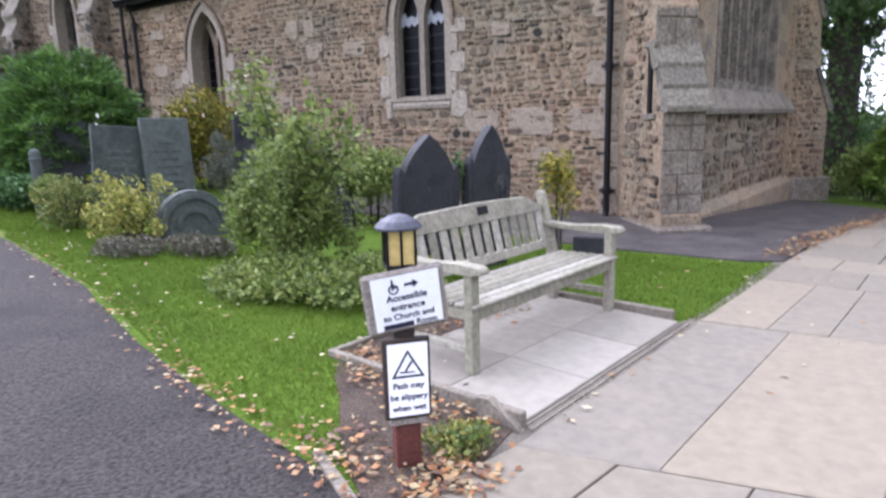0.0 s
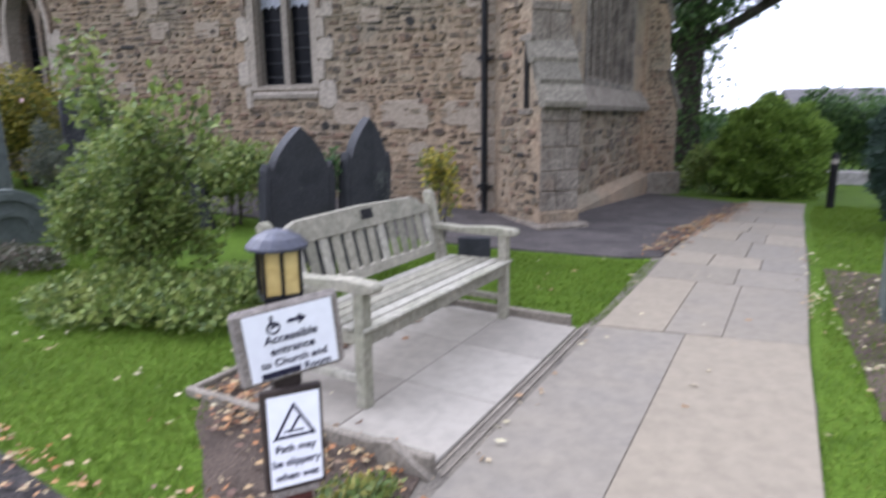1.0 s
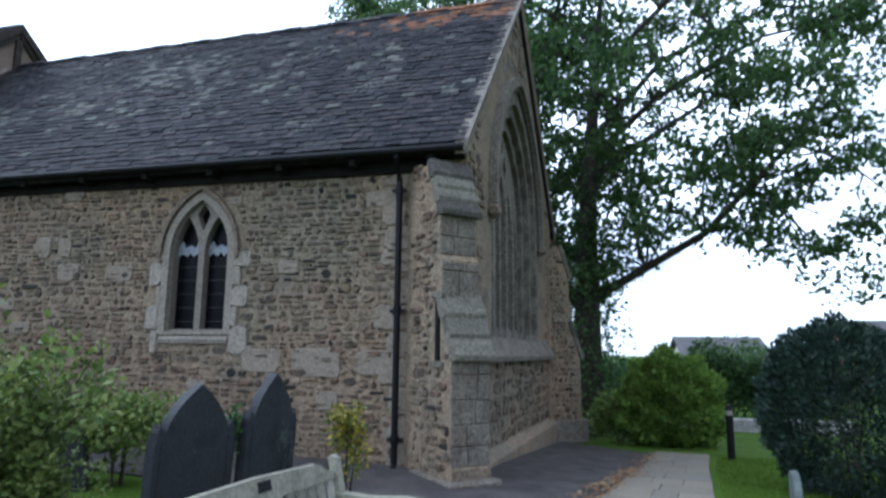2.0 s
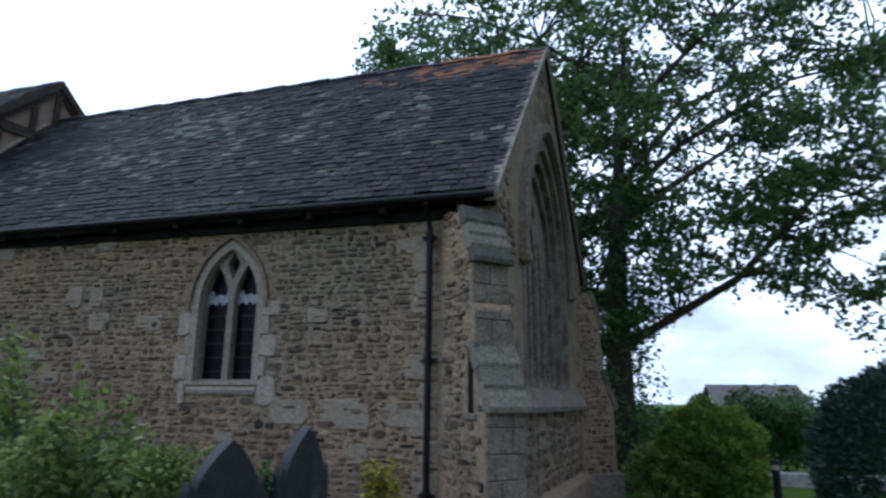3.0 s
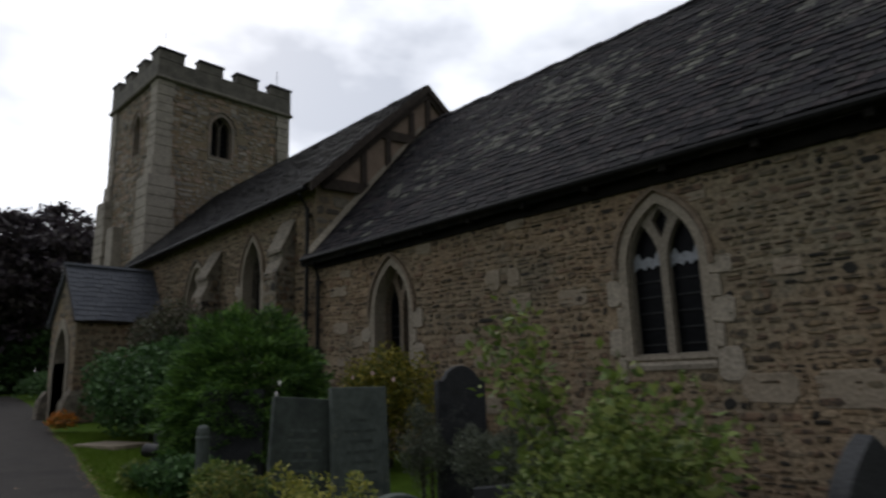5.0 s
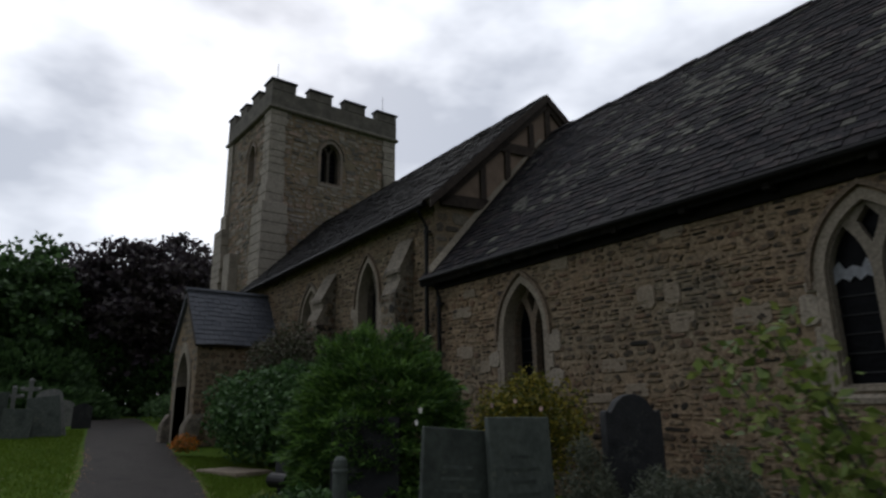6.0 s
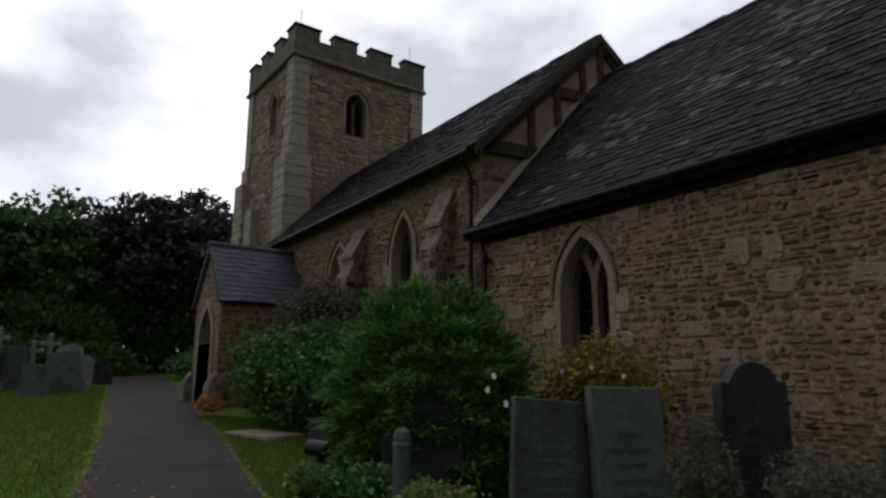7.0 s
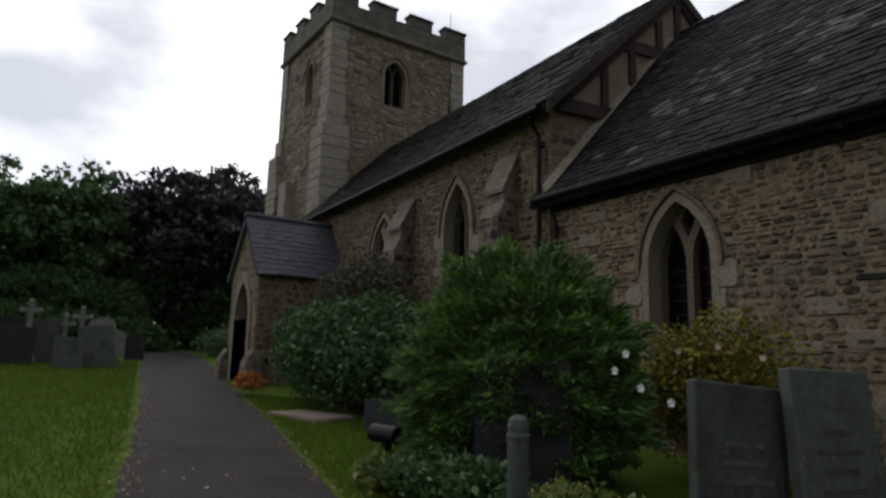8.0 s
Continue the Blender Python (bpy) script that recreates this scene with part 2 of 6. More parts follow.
L_TREE = foliage("sycamore_leaf", [(0.028, 0.056, 0.018), (0.05, 0.098, 0.028), (0.072, 0.135, 0.036), (0.10, 0.158, 0.05)], 0.55)
L_DARK = foliage("dark_conifer_leaf", [(0.010, 0.023, 0.014), (0.018, 0.038, 0.024), (0.03, 0.056, 0.033)], 0.1)
L_COPPER = foliage("copper_beech_leaf", [(0.03, 0.022, 0.03), (0.05, 0.035, 0.042), (0.065, 0.055, 0.052)], 0.25)
L_WOOD = foliage("woodland_leaf", [(0.036, 0.072, 0.026), (0.062, 0.122, 0.038), (0.092, 0.17, 0.054)], 0.4)
L_GREEN = foliage("shrub_leaf", [(0.066, 0.1, 0.02), (0.112, 0.165, 0.03), (0.16, 0.215, 0.045), (0.205, 0.24, 0.06)], 0.3)
L_THUJA = foliage("thuja_spray", [(0.034, 0.078, 0.018), (0.07, 0.15, 0.028), (0.13, 0.235, 0.042)], 0.25)
L_LAUREL = foliage("laurel_leaf", [(0.026, 0.066, 0.018), (0.052, 0.115, 0.032), (0.085, 0.165, 0.05)], 0.25)
L_GOLD = foliage("golden_leaf", [(0.10, 0.115, 0.017), (0.24, 0.21, 0.024), (0.36, 0.29, 0.035), (0.08, 0.105, 0.022)], 0.25)
L_YELLOW = foliage("variegated_leaf", [(0.10, 0.14, 0.025), (0.34, 0.32, 0.055), (0.42, 0.39, 0.09), (0.22, 0.24, 0.05)], 0.2)
L_HEATH = foliage("heather_leaf", [(0.05, 0.06, 0.03), (0.09, 0.095, 0.05), (0.13, 0.10, 0.08)], 0.15)
L_MIXED = foliage("green_gold_leaf", [(0.07, 0.11, 0.025), (0.11, 0.16, 0.035), (0.30, 0.27, 0.06), (0.09, 0.13, 0.03)], 0.25)
L_SAGE = foliage("rosemary_leaf", [(0.06, 0.075, 0.05), (0.10, 0.115, 0.078), (0.14, 0.15, 0.105)], 0.15)
L_LIME = foliage("bright_bush_leaf", [(0.10, 0.165, 0.028), (0.17, 0.265, 0.042), (0.24, 0.345, 0.06)], 0.4)
L_FALLEN = foliage("fallen_leaf", [(0.15, 0.065, 0.025), (0.30, 0.125, 0.035), (0.28, 0.18, 0.075), (0.34, 0.27, 0.15), (0.1, 0.05, 0.03)], 0.1)

# ---- building helpers ----


def part(name, bm, mat, parent=None, label=""):
    """Links a bmesh as one mesh object, under a thing or a part."""
    me = bpy.data.meshes.new(name)
    bmesh.ops.recalc_face_normals(bm, faces=bm.faces[:])
    bm.to_mesh(me)
    bm.free()
    for m in mat if isinstance(mat, (list, tuple)) else [mat]:
        me.materials.append(m)
    ob = new(name, me)
    if parent:
        ob.parent = parent
    if label:
        ob["label"] = label
    return ob


def raw(name, verts, faces, mat, parent=None, mats=None, smooth=False):
    """A mesh object straight from verts and faces."""
    me = bpy.data.meshes.new(name)
    me.from_pydata([tuple(v) for v in verts], [], faces)
    for m in mat if isinstance(mat, (list, tuple)) else [mat]:
        me.materials.append(m)
    if mats is not None:
        me.polygons.foreach_set("material_index", mats)
    if smooth:
        me.polygons.foreach_set("use_smooth", [True] * len(me.polygons))
    me.update()
    ob = new(name, me)
    if parent:
        ob.parent = parent
    return ob


def thing(name, label, category, group="", kind="", at=(0, 0, 0), turn=0.0):
    ob = new(name)
    ob.matrix_world = pose(*at, 0, 0, turn)
    return tagged(ob, label, category, group, kind)


def box(bm, lo, hi, m=None, bevel=0.0):
    """A box from lo to hi, moved by m, with its edges broken by bevel."""
    c = [(a + b) / 2 for a, b in zip(lo, hi)]
    s = [max(1e-4, b - a) for a, b in zip(lo, hi)]
    mm = Matrix.Translation(c) @ Matrix.Diagonal((*s, 1))
    vs = bmesh.ops.create_cube(bm, size=1, matrix=mm)["verts"]
    if bevel:
        es = list({e for v in vs for e in v.link_edges})
        r = bmesh.ops.bevel(bm, geom=es, offset=bevel, segments=1, affect="EDGES")
        vs = r["verts"]
    if m is not None:
        bmesh.ops.transform(bm, matrix=m, verts=vs)
    return vs


def boxed(name, lo, hi, mat, parent=None, m=None, bevel=0.0, label=""):
    bm = bmesh.new()
    box(bm, lo, hi, m, bevel)
    return part(name, bm, mat, parent, label)


def tube(bm, pts, radii, sides=8):
    """A round bar along points."""
    rings = []
    for i, p in enumerate(pts):
        p = Vector(p)
        a = Vector(pts[max(0, i - 1)])
        b = Vector(pts[min(len(pts) - 1, i + 1)])
        d = (b - a).normalized()
        x = d.orthogonal().normalized() if abs(d.z) > 0.99 else d.cross(Vector((0, 0, 1))).normalized()
        y = d.cross(x)
        r = radii[i] if isinstance(radii, (list, tuple)) else radii
        rings.append([bm.verts.new(p + r * (math.cos(t) * x + math.sin(t) * y)) for t in (2 * math.pi * k / sides for k in range(sides))])
    for A, B in zip(rings, rings[1:]):
        for k in range(sides):
            bm.faces.new((A[k], A[(k + 1) % sides], B[(k + 1) % sides], B[k]))
    bm.faces.new(rings[0][::-1])
    bm.faces.new(rings[-1])


class Plane:
    """A wall's face: o + s*u + z up, n outwards."""

    def __init__(self, a, b, z=0.0):
        a, b = Vector((*a, z)), Vector((*b, z))
        self.o, self.u, self.length = a, (b - a).normalized(), (b - a).length
        self.n = self.u.cross(Vector((0, 0, 1)))

    def at(self, s, z, d=0.0):
        return self.o + self.u * s + Vector((0, 0, z)) + self.n * d


def arch(c, w, sill, spring, apex, n=8):
    """The outline of a pointed opening, from its lower left corner, clockwise seen from outside."""
    h, a = apex - spring, w / 2
    pts = [(c - a, sill), (c - a, spring)]
    r = (a * a + h * h) / (2 * a)
    top = math.asin(min(1, h / r)) if h <= r else math.pi / 2
    for k in range(1, n):
        t = top * k / n
        pts.append((c - a + r - r * math.cos(t), spring + r * math.sin(t)))
    pts.append((c, apex))
    return pts + [(2 * c - x, z) for x, z in pts[-2::-1]]


def inside(poly, x, y):
    hit = False
    for (ax, ay), (bx, by) in zip(poly, poly[1:] + poly[:1]):
        if (ay > y) != (by > y) and x < (bx - ax) * (y - ay) / (by - ay) + ax:
            hit = not hit
    return hit


def sheet(bm, pl, outline, holes, d0, d1):
    """A slab in a wall's plane between depths d0 (front) and d1, with holes through it."""
    loops = [outline, *holes]
    fronts = []
    edges = []
    for lp in loops:
        vs = [bm.verts.new(pl.at(s, z, d0)) for s, z in lp]
        fronts.append(vs)
        edges += [bm.edges.new((a, b)) for a, b in zip(vs, vs[1:] + vs[:1])]
    faces = bmesh.ops.triangle_fill(bm, use_beauty=True, use_dissolve=False, edges=edges)["geom"]
    faces = [f for f in faces if isinstance(f, bmesh.types.BMFace)]
    back = {v: bm.verts.new(v.co + pl.n * (d1 - d0)) for vs in fronts for v in vs}
    for f in faces:
        bm.faces.new([back[v] for v in f.verts][::-1])
    for vs in fronts:
        for a, b in zip(vs, vs[1:] + vs[:1]):
            bm.faces.new((a, b, back[b], back[a]))


def stone_verts(pl, s0, s1, z0, z1, d, rng, rough=0.35):
    """One squared but uneven stone on a wall's face: an eight-cornered front, tapering back."""
    if rough > 0.2:
        # most stones keep clear of their neighbours, and the courses wander
        sh = rng.uniform(0.0, 0.3) * (s1 - s0)
        s0, s1 = s0 + sh * rng.random(), s1 - sh * rng.random()
        sh = rng.uniform(0.0, 0.4) * (z1 - z0)
        z0, z1 = z0 + sh * rng.random(), z1 - sh * rng.random()
        wz = 0.085 * noise.noise(Vector((s0 * 0.9, z0 * 1.4, 5.0))) + 0.02 * noise.noise(Vector((s0 * 3.0, z0 * 3.0, 1.0)))
        z0, z1 = z0 + wz, z1 + wz
    w, h = s1 - s0, z1 - z0
    c = min(w, h) * rng.uniform(0.26, 0.5) * min(1.0, rough / 0.3)
    j = min(w, h) * 0.14 * rough / 0.35
    R = lambda: rng.uniform(-j, j)
    ring = [(s0 + c, z0), (s1 - c, z0), (s1, z0 + c), (s1, z1 - c), (s1 - c, z1), (s0 + c, z1), (s0, z1 - c), (s0, z0 + c)]
    ring = [(a + R(), b + R()) for a, b in ring]
    cs, cz = (s0 + s1) / 2, (z0 + z1) / 2
    e = 0.012
    front = [(a + (cs - a) * min(0.3, 2 * e / w), b + (cz - b) * min(0.3, 2 * e / h)) for a, b in ring]
    return [pl.at(a, b, -0.03) for a, b in ring] + [pl.at(a, b, d * 0.6) for a, b in ring] + [pl.at(a, b, d + rng.uniform(-0.3, 0.3) * d) for a, b in front]


def stone_faces(k):
    out = [tuple(k + 16 + i for i in range(8))]
    for lo in (0, 8):
        for i in range(8):
            q = (i + 1) % 8
            out.append((k + lo + i, k + lo + q, k + lo + 8 + q, k + lo + 8 + i))
    return out


def rubble(name, pl, bounds, ok, mat, parent, seed, hs=(0.08, 0.2), ws=(0.14, 0.5), d=0.02, joint=0.014, pieces=0, near=None, mat_piece=None, rough=0.35, slope=0.0, piece_name="stone"):
    """Coursed rubble over a wall's face wherever ok(s, z) holds; the nearest stones are objects of their own."""
    rng = random.Random(seed)
    s_lo, s_hi, z_lo, z_hi = bounds
    V, F, made = [], [], 0
    z = z_lo
    while z < z_hi - 0.04:
        h = rng.uniform(*hs)
        h = min(h, z_hi - z)
        s = s_lo - rng.uniform(0, 0.2)
        while s < s_hi:
            w = rng.uniform(*ws) * (1.5 if rng.random() < 0.14 else 1.0)
            if rng.random() < 0.18:
                w = h * rng.uniform(0.9, 1.4)
            a, b = max(s, s_lo), min(s + w, s_hi)
            s += w
            if b - a < 0.05:
                continue
            zz = z + slope * (a - s_lo)
            split = h > hs[0] * 1.9 and rng.random() < 0.42
            cells = [(zz, zz + h)] if not split else [(zz, zz + h * 0.48), (zz + h * 0.48, zz + h)]
            for lo, hi in cells:
                if rough > 0.2 and rng.random() < 0.05:
                    continue
                cs, cz = (a + b) / 2, (lo + hi) / 2
                if not ok(cs, cz) or not (ok(a + 0.02, cz) and ok(b - 0.02, cz)):
                    continue
                vs = stone_verts(pl, a + joint / 2, b - joint / 2, lo + joint / 2, hi - joint / 2, d * rng.uniform(0.4, 1.5), rng, rough)
                if made < pieces and near(cs, cz):
                    raw(piece_name, vs, stone_faces(0), mat_piece or mat, parent)
                    made += 1
                else:
                    F += stone_faces(len(V))
                    V += vs
        z += h
    if V:
        ob = raw("rubble_facing", V, F, mat, parent)
        ob["kind"] = "stuff"


def slates(name, A, B, C, D, mat, parent, seed, gauge=0.17, width=0.23, thick=0.014, pick=None, pieces=0, near=None, mat_piece=None, nmat=None):
    """Courses of slates on a roof plane: A, B the eave's ends, D, C the ridge's ends above them."""
    rng = random.Random(seed)
    A, B, C, D = (Vector(p) for p in (A, B, C, D))
    rows = int(((D - A).length + (C - B).length) / 2 / gauge)
    V, F, MI, made = [], [], [], 0
    nrm = (B - A).cross(D - A).normalized()
    if nrm.z < 0:
        nrm = -nrm
    for r in range(rows + 1):
        t0, t1 = r / (rows + 0.6), min(1.0, (r + 1.35) / (rows + 0.6))
        L0, R0 = A.lerp(D, t0), B.lerp(C, t0)
        L1, R1 = A.lerp(D, t1), B.lerp(C, t1)
        cnt = int((R0 - L0).length / width)
        cuts = [0.0]
        for k in range(cnt):
            cuts.append((k + (0.5 if r % 2 else 1.0) + rng.uniform(-0.16, 0.16)) / cnt)
        cuts = [c for c in cuts if c < 1.0 - 0.2 / cnt] + [1.0]
        for a, b in zip(cuts, cuts[1:]):
            g = 0.006 / (R0 - L0).length
            up = nrm * (thick * 1.5 + rng.uniform(-0.006, 0.014))
            dn = nrm * (thick * 0.3)
            sag = (D - A).normalized() * rng.uniform(-0.03, 0.018)
            c0, c1 = L0.lerp(R0, a + g) + sag, L0.lerp(R0, b - g) + sag + (D - A).normalized() * rng.uniform(-0.008, 0.008)
            d0, d1 = L1.lerp(R1, a + g), L1.lerp(R1, b - g)
            th = nrm * thick
            vs = [c0 + up - th, c1 + up - th, d1 + dn - th, d0 + dn - th, c0 + up, c1 + up, d1 + dn, d0 + dn]
            fs = [(4, 5, 6, 7), (0, 3, 2, 1), (0, 1, 5, 4), (1, 2, 6, 5), (2, 3, 7, 6), (3, 0, 4, 7)]
            mi = pick((a + b) / 2, t0, rng) if pick else 0
            if made < pieces and mi == 0 and near((a + b) / 2, t0):
                raw("slate", vs, fs, mat_piece, parent)
                made += 1
                continue
            k = len(V)
            V += vs
            F += [tuple(k + i for i in f) for f in fs]
            MI += [mi] * 6
    ob = raw("slate_courses", V, F, mat, parent, MI)
    ob["kind"] = "stuff"


def prism(bm, pts, extrude):
    """A polygon of 3D points pushed along a vector."""
    lo = [bm.verts.new(p) for p in pts]
    hi = [bm.verts.new(Vector(p) + Vector(extrude)) for p in pts]
    bm.faces.new(lo)
    bm.faces.new(hi[::-1])
    for i in range(len(pts)):
        q = (i + 1) % len(pts)
        bm.faces.new((lo[q], lo[i], hi[i], hi[q]))


# ---- ground ----


def sstep(a, b, x):
    t = min(1.0, max(0.0, (x - a) / (b - a)))
    return t * t * (3 - 2 * t)


def gz(x, y):
    """The ground's height: it climbs gently to the west and falls away to the north-east."""
    u = -1.4 - max(x, -60)
    z = 0.019 * (u + math.sqrt(u * u + 0.25))
    z += 0.022 * min(4.0, max(0.0, y - 5.0)) * (1 - sstep(9, 20, abs(x + 6)) * 0.6)
    z -= 0.06 * min(9.0, max(0.0, y - 8.0)) * sstep(-3.2, -1.2, x)
    return z


def drape(name, left, right, dz, mat, across=4, along=0.5, parent=None, edge=0.05):
    """A strip between two lines of equal count, laid on the ground, with a thin edge turned down."""
    rows = []
    for (l0, l1), (r0, r1) in zip(zip(left, left[1:]), zip(right, right[1:])):
        n = max(1, int(max(math.dist(l0, l1), math.dist(r0, r1)) / along))
        for k in range(n):
            t = k / n
            rows.append(((l0[0] + (l1[0] - l0[0]) * t, l0[1] + (l1[1] - l0[1]) * t), (r0[0] + (r1[0] - r0[0]) * t, r0[1] + (r1[1] - r0[1]) * t)))
    rows.append((left[-1], right[-1]))
    V, F = [], []
    wob = random.Random(len(rows))
    for a, b in rows:
        ja, jb = wob.uniform(-0.02, 0.02), wob.uniform(-0.02, 0.02)
        a, b = (a[0] + ja, a[1] + ja), (b[0] + jb, b[1] + jb)
        for k in range(across + 3):
            t = min(1, max(0, (k - 1) / across))
            x, y = a[0] + (b[0] - a[0]) * t, a[1] + (b[1] - a[1]) * t
            V.append((x, y, gz(x, y) + (dz if 0 < k < across + 2 else -edge)))
    w = across + 3
    for i in range(len(rows) - 1):
        for k in range(w - 1):
            F.append((i * w + k, i * w + k + 1, (i + 1) * w + k + 1, (i + 1) * w + k))
    ob = raw(name, V, F, mat, parent, smooth=False)
    bm = bmesh.new()
    bm.from_mesh(ob.data)
    bmesh.ops.recalc_face_normals(bm, faces=bm.faces[:])
    if sum(f.normal.z for f in bm.faces) < 0:
        bmesh.ops.reverse_faces(bm, faces=bm.faces[:])
    bm.to_mesh(ob.data)
    bm.free()
    return ob


def build_ground():
    xs = [-900, -300, -120, -80, -60] + [-48 + 0.6 * i for i in range(125)] + [32, 45, 80, 150, 400, 900]
    ys = [-900, -300, -100, -50, -30, -20] + [-14 + 0.6 * i for i in range(90)] + [45, 60, 100, 200, 500, 900]
    V = [(x, y, gz(x, y)) for y in ys for x in xs]
    w = len(xs)
    F = [(j * w + i, j * w + i + 1, (j + 1) * w + i + 1, (j + 1) * w + i) for j in range(len(ys) - 1) for i in range(w - 1)]
    tagged(raw("ground", V, F, M_GRASS, smooth=True), "mown green churchyard lawn over gently sloping ground", "ground", kind="structure")


build_ground()

# the tarmac path: its north and south edges
TAR_N = [(3.0, 0.7), (0.5, 0.9), (-1.2, 1.2), (-1.88, 1.40), (-2.73, 1.57), (-3.54, 1.74), (-5.79, 2.46), (-8.87, 3.13), (-12.12, 3.81), (-14.25, 4.26), (-17.5, 4.98), (-19.8, 5.32), (-23.0, 6.02), (-28.0, 7.0), (-34, 8.1), (-42, 9.3)]
TAR_S = [(3.0, -2.2), (0.5, -2.0), (-1.2, -1.7), (-1.9, -1.5), (-2.8, -1.2), (-3.6, -0.9), (-5.8, -0.1), (-9.0, 1.0), (-12.75, 2.04), (-14.6, 2.42), (-17.9, 3.05), (-20.9, 3.56), (-23.9, 4.02), (-27.6, 4.6), (-33.5, 5.6), (-41.5, 6.9)]
tagged(drape("road", TAR_S, TAR_N, 0.012, M_TARMAC, 6, 0.5), "dark grey tarmac churchyard path with pale grit", "path", kind="structure")

# the gravelled strip along the chancel's foot
tagged(drape("gravel_strip", [(-9.0, 7.0), (-6.0, 6.75), (-2.62, 6.42), (-1.0, 6.5), (-0.72, 6.6), (-0.3, 8.4), (0.15, 10.4), (0.6, 13.0)], [(-9.0, 8.6), (-6.0, 8.6), (-2.8, 8.6), (-2.2, 8.5), (-2.0, 8.8), (-1.75, 10.5), (-1.5, 12.5), (-1.2, 15.3)], 0.02, M_GRAVEL, 5, 0.4), "strip of dark grey gravel at the foot of the church wall", "gravel", kind="structure")

# ---- chancel ----
SK = 0.118
WY = 8.45
chancel = thing("chancel", "rubble stone church chancel with a steep slate roof", "church", kind="structure")
PS = Plane((-14.6, WY + 0.24), (-2.12, WY))
PE = Plane((-2.12, WY), (-2.12 + SK * 6.85, WY + 6.85))
X0 = -14.6
w1 = arch(-11.70 - X0, 1.02, 1.75, 3.05, 3.92, 8)
w2 = arch(-6.27 - X0, 1.02, 1.9, 3.12, 3.94, 8)


def wall_of(name, pl, outline, holes, thick, mat, parent):
    bm = bmesh.new()
    sheet(bm, pl, outline, holes, 0.0, -thick)
    return part(name, bm, mat, parent)


wall_of("wall_south", PS, [(0, -0.6), (PS.length, -0.6), (PS.length, 4.72), (0, 4.72)], [w1, w2], 0.75, M_MORTAR, chancel)
EC = 3.22
ew = arch(EC, 3.7, 1.95, 4.1, 6.62, 12)
gable_top = 8.55
eave_in = 4.72
wall_of("wall_east", PE, [(0, -0.8), (PE.length, -0.8), (PE.length, eave_in), (PE.length / 2, gable_top), (0, eave_in)], [ew], 0.7, M_MORTAR, chancel)
PN = Plane((-1.32, 15.3), (-14.6, 15.3))
wall_of("wall_north", PN, [(0, -0.8), (PN.length, -0.8), (PN.length, 4.72), (0, 4.72)], [], 0.7, M_MORTAR, chancel)


def grown(poly, by):
    cx = sum(p[0] for p in poly) / len(poly)
    cz = sum(p[1] for p in poly) / len(poly)
    out = []
    for x, z in poly:
        d = math.hypot(x - cx, z - cz)
        out.append((x + (x - cx) / d * by, z + (z - cz) / d * by))
    return out


h1, h2 = grown(w1, 0.16), grown(w2, 0.16)
rubble("south", PS, (0, PS.length - 0.02, -0.4, 4.62), lambda s, z: not inside(h1, s, z) and not inside(h2, s, z), M_STONE, bpy.data.objects["wall_south"], 3, (0.055, 0.165), (0.09, 0.30), 0.02, 0.022, pieces=300, near=lambda s, z: 6.6 < s < 12.2 and 0.9 < z < 2.6, mat_piece=M_STONE_P)
# large squared blocks built into the rubble, and the long-and-short work by the corner
rb = random.Random(12)
big = [(9.15, 1.35, 0.62, 0.34), (9.95, 1.3, 0.75, 0.38), (10.9, 1.32, 0.6, 0.36), (5.3, 3.1, 0.3, 0.34), (5.75, 3.12, 0.26, 0.3), (11.6, 4.1, 0.36, 0.3), (11.0, 3.7, 0.5, 0.22)]
big += [(rb.uniform(0.6, 11.5), rb.uniform(0.2, 4.2), rb.uniform(0.25, 0.5), rb.uniform(0.14, 0.26)) for k in range(34)]
big += [(11.35 + rb.uniform(-0.2, 0.1), 0.1 + 0.37 * k, rb.uniform(0.3, 0.6), 0.33) for k in range(11)]
for s, z, w, hh in big:
    if not (inside(h1, s, z) or inside(h2, s, z) or inside(h1, s + w, z + hh) or inside(h2, s + w, z + hh) or inside(h1, s + w, z) or inside(h2, s + w, z)) and z + hh < 4.6 and s + w < 12.3:
        raw("stone_block", stone_verts(PS, s, s + w, z, z + hh, 0.022, rb, 0.14), stone_faces(0), M_BLOCK, bpy.data.objects["wall_south"])
hE = grown(ew, 0.3)
rubble("east", PE, (0.02, PE.length - 0.02, -0.6, 8.3), lambda s, z: not inside(hE, s, z) and (z < 1.7 or not 0.9 < s < 5.95 or z > 7.2) and z < 4.6 + 1.12 * min(s, PE.length - s), M_STONE, bpy.data.objects["wall_east"], 5, (0.12, 0.26), (0.2, 0.6), 0.02)
rubble("east_ashlar", PE, (0.02, PE.length - 0.02, 1.75, 8.3), lambda s, z: not inside(hE, s, z) and 0.9 < s < 5.95 and z < 4.5 + 1.12 * min(s, PE.length - s), M_DRESS_D, bpy.data.objects["wall_east"], 6, (0.24, 0.3), (0.4, 0.7), 0.008, 0.008, rough=0.05)

# roof
EA, EB = (-2.10, 8.13, 4.50), (-1.66, 11.85, 8.70)
WA, WB = (-14.49, 8.40, 4.41), (-14.1, 11.95, 8.42)
NE_, NW_ = (-1.22, 15.6, 4.5), (-13.6, 15.6, 4.5)


def roof_slab(name, quad, thick, mat, parent):
    bm = bmesh.new()
    q = [Vector(p) for p in quad]
    n = (q[1] - q[0]).cross(q[3] - q[0]).normalized()
    if n.z < 0:
        n = -n
    prism(bm, [p - n * 0.004 for p in q], -n * thick)
    return part(name, bm, mat, parent)


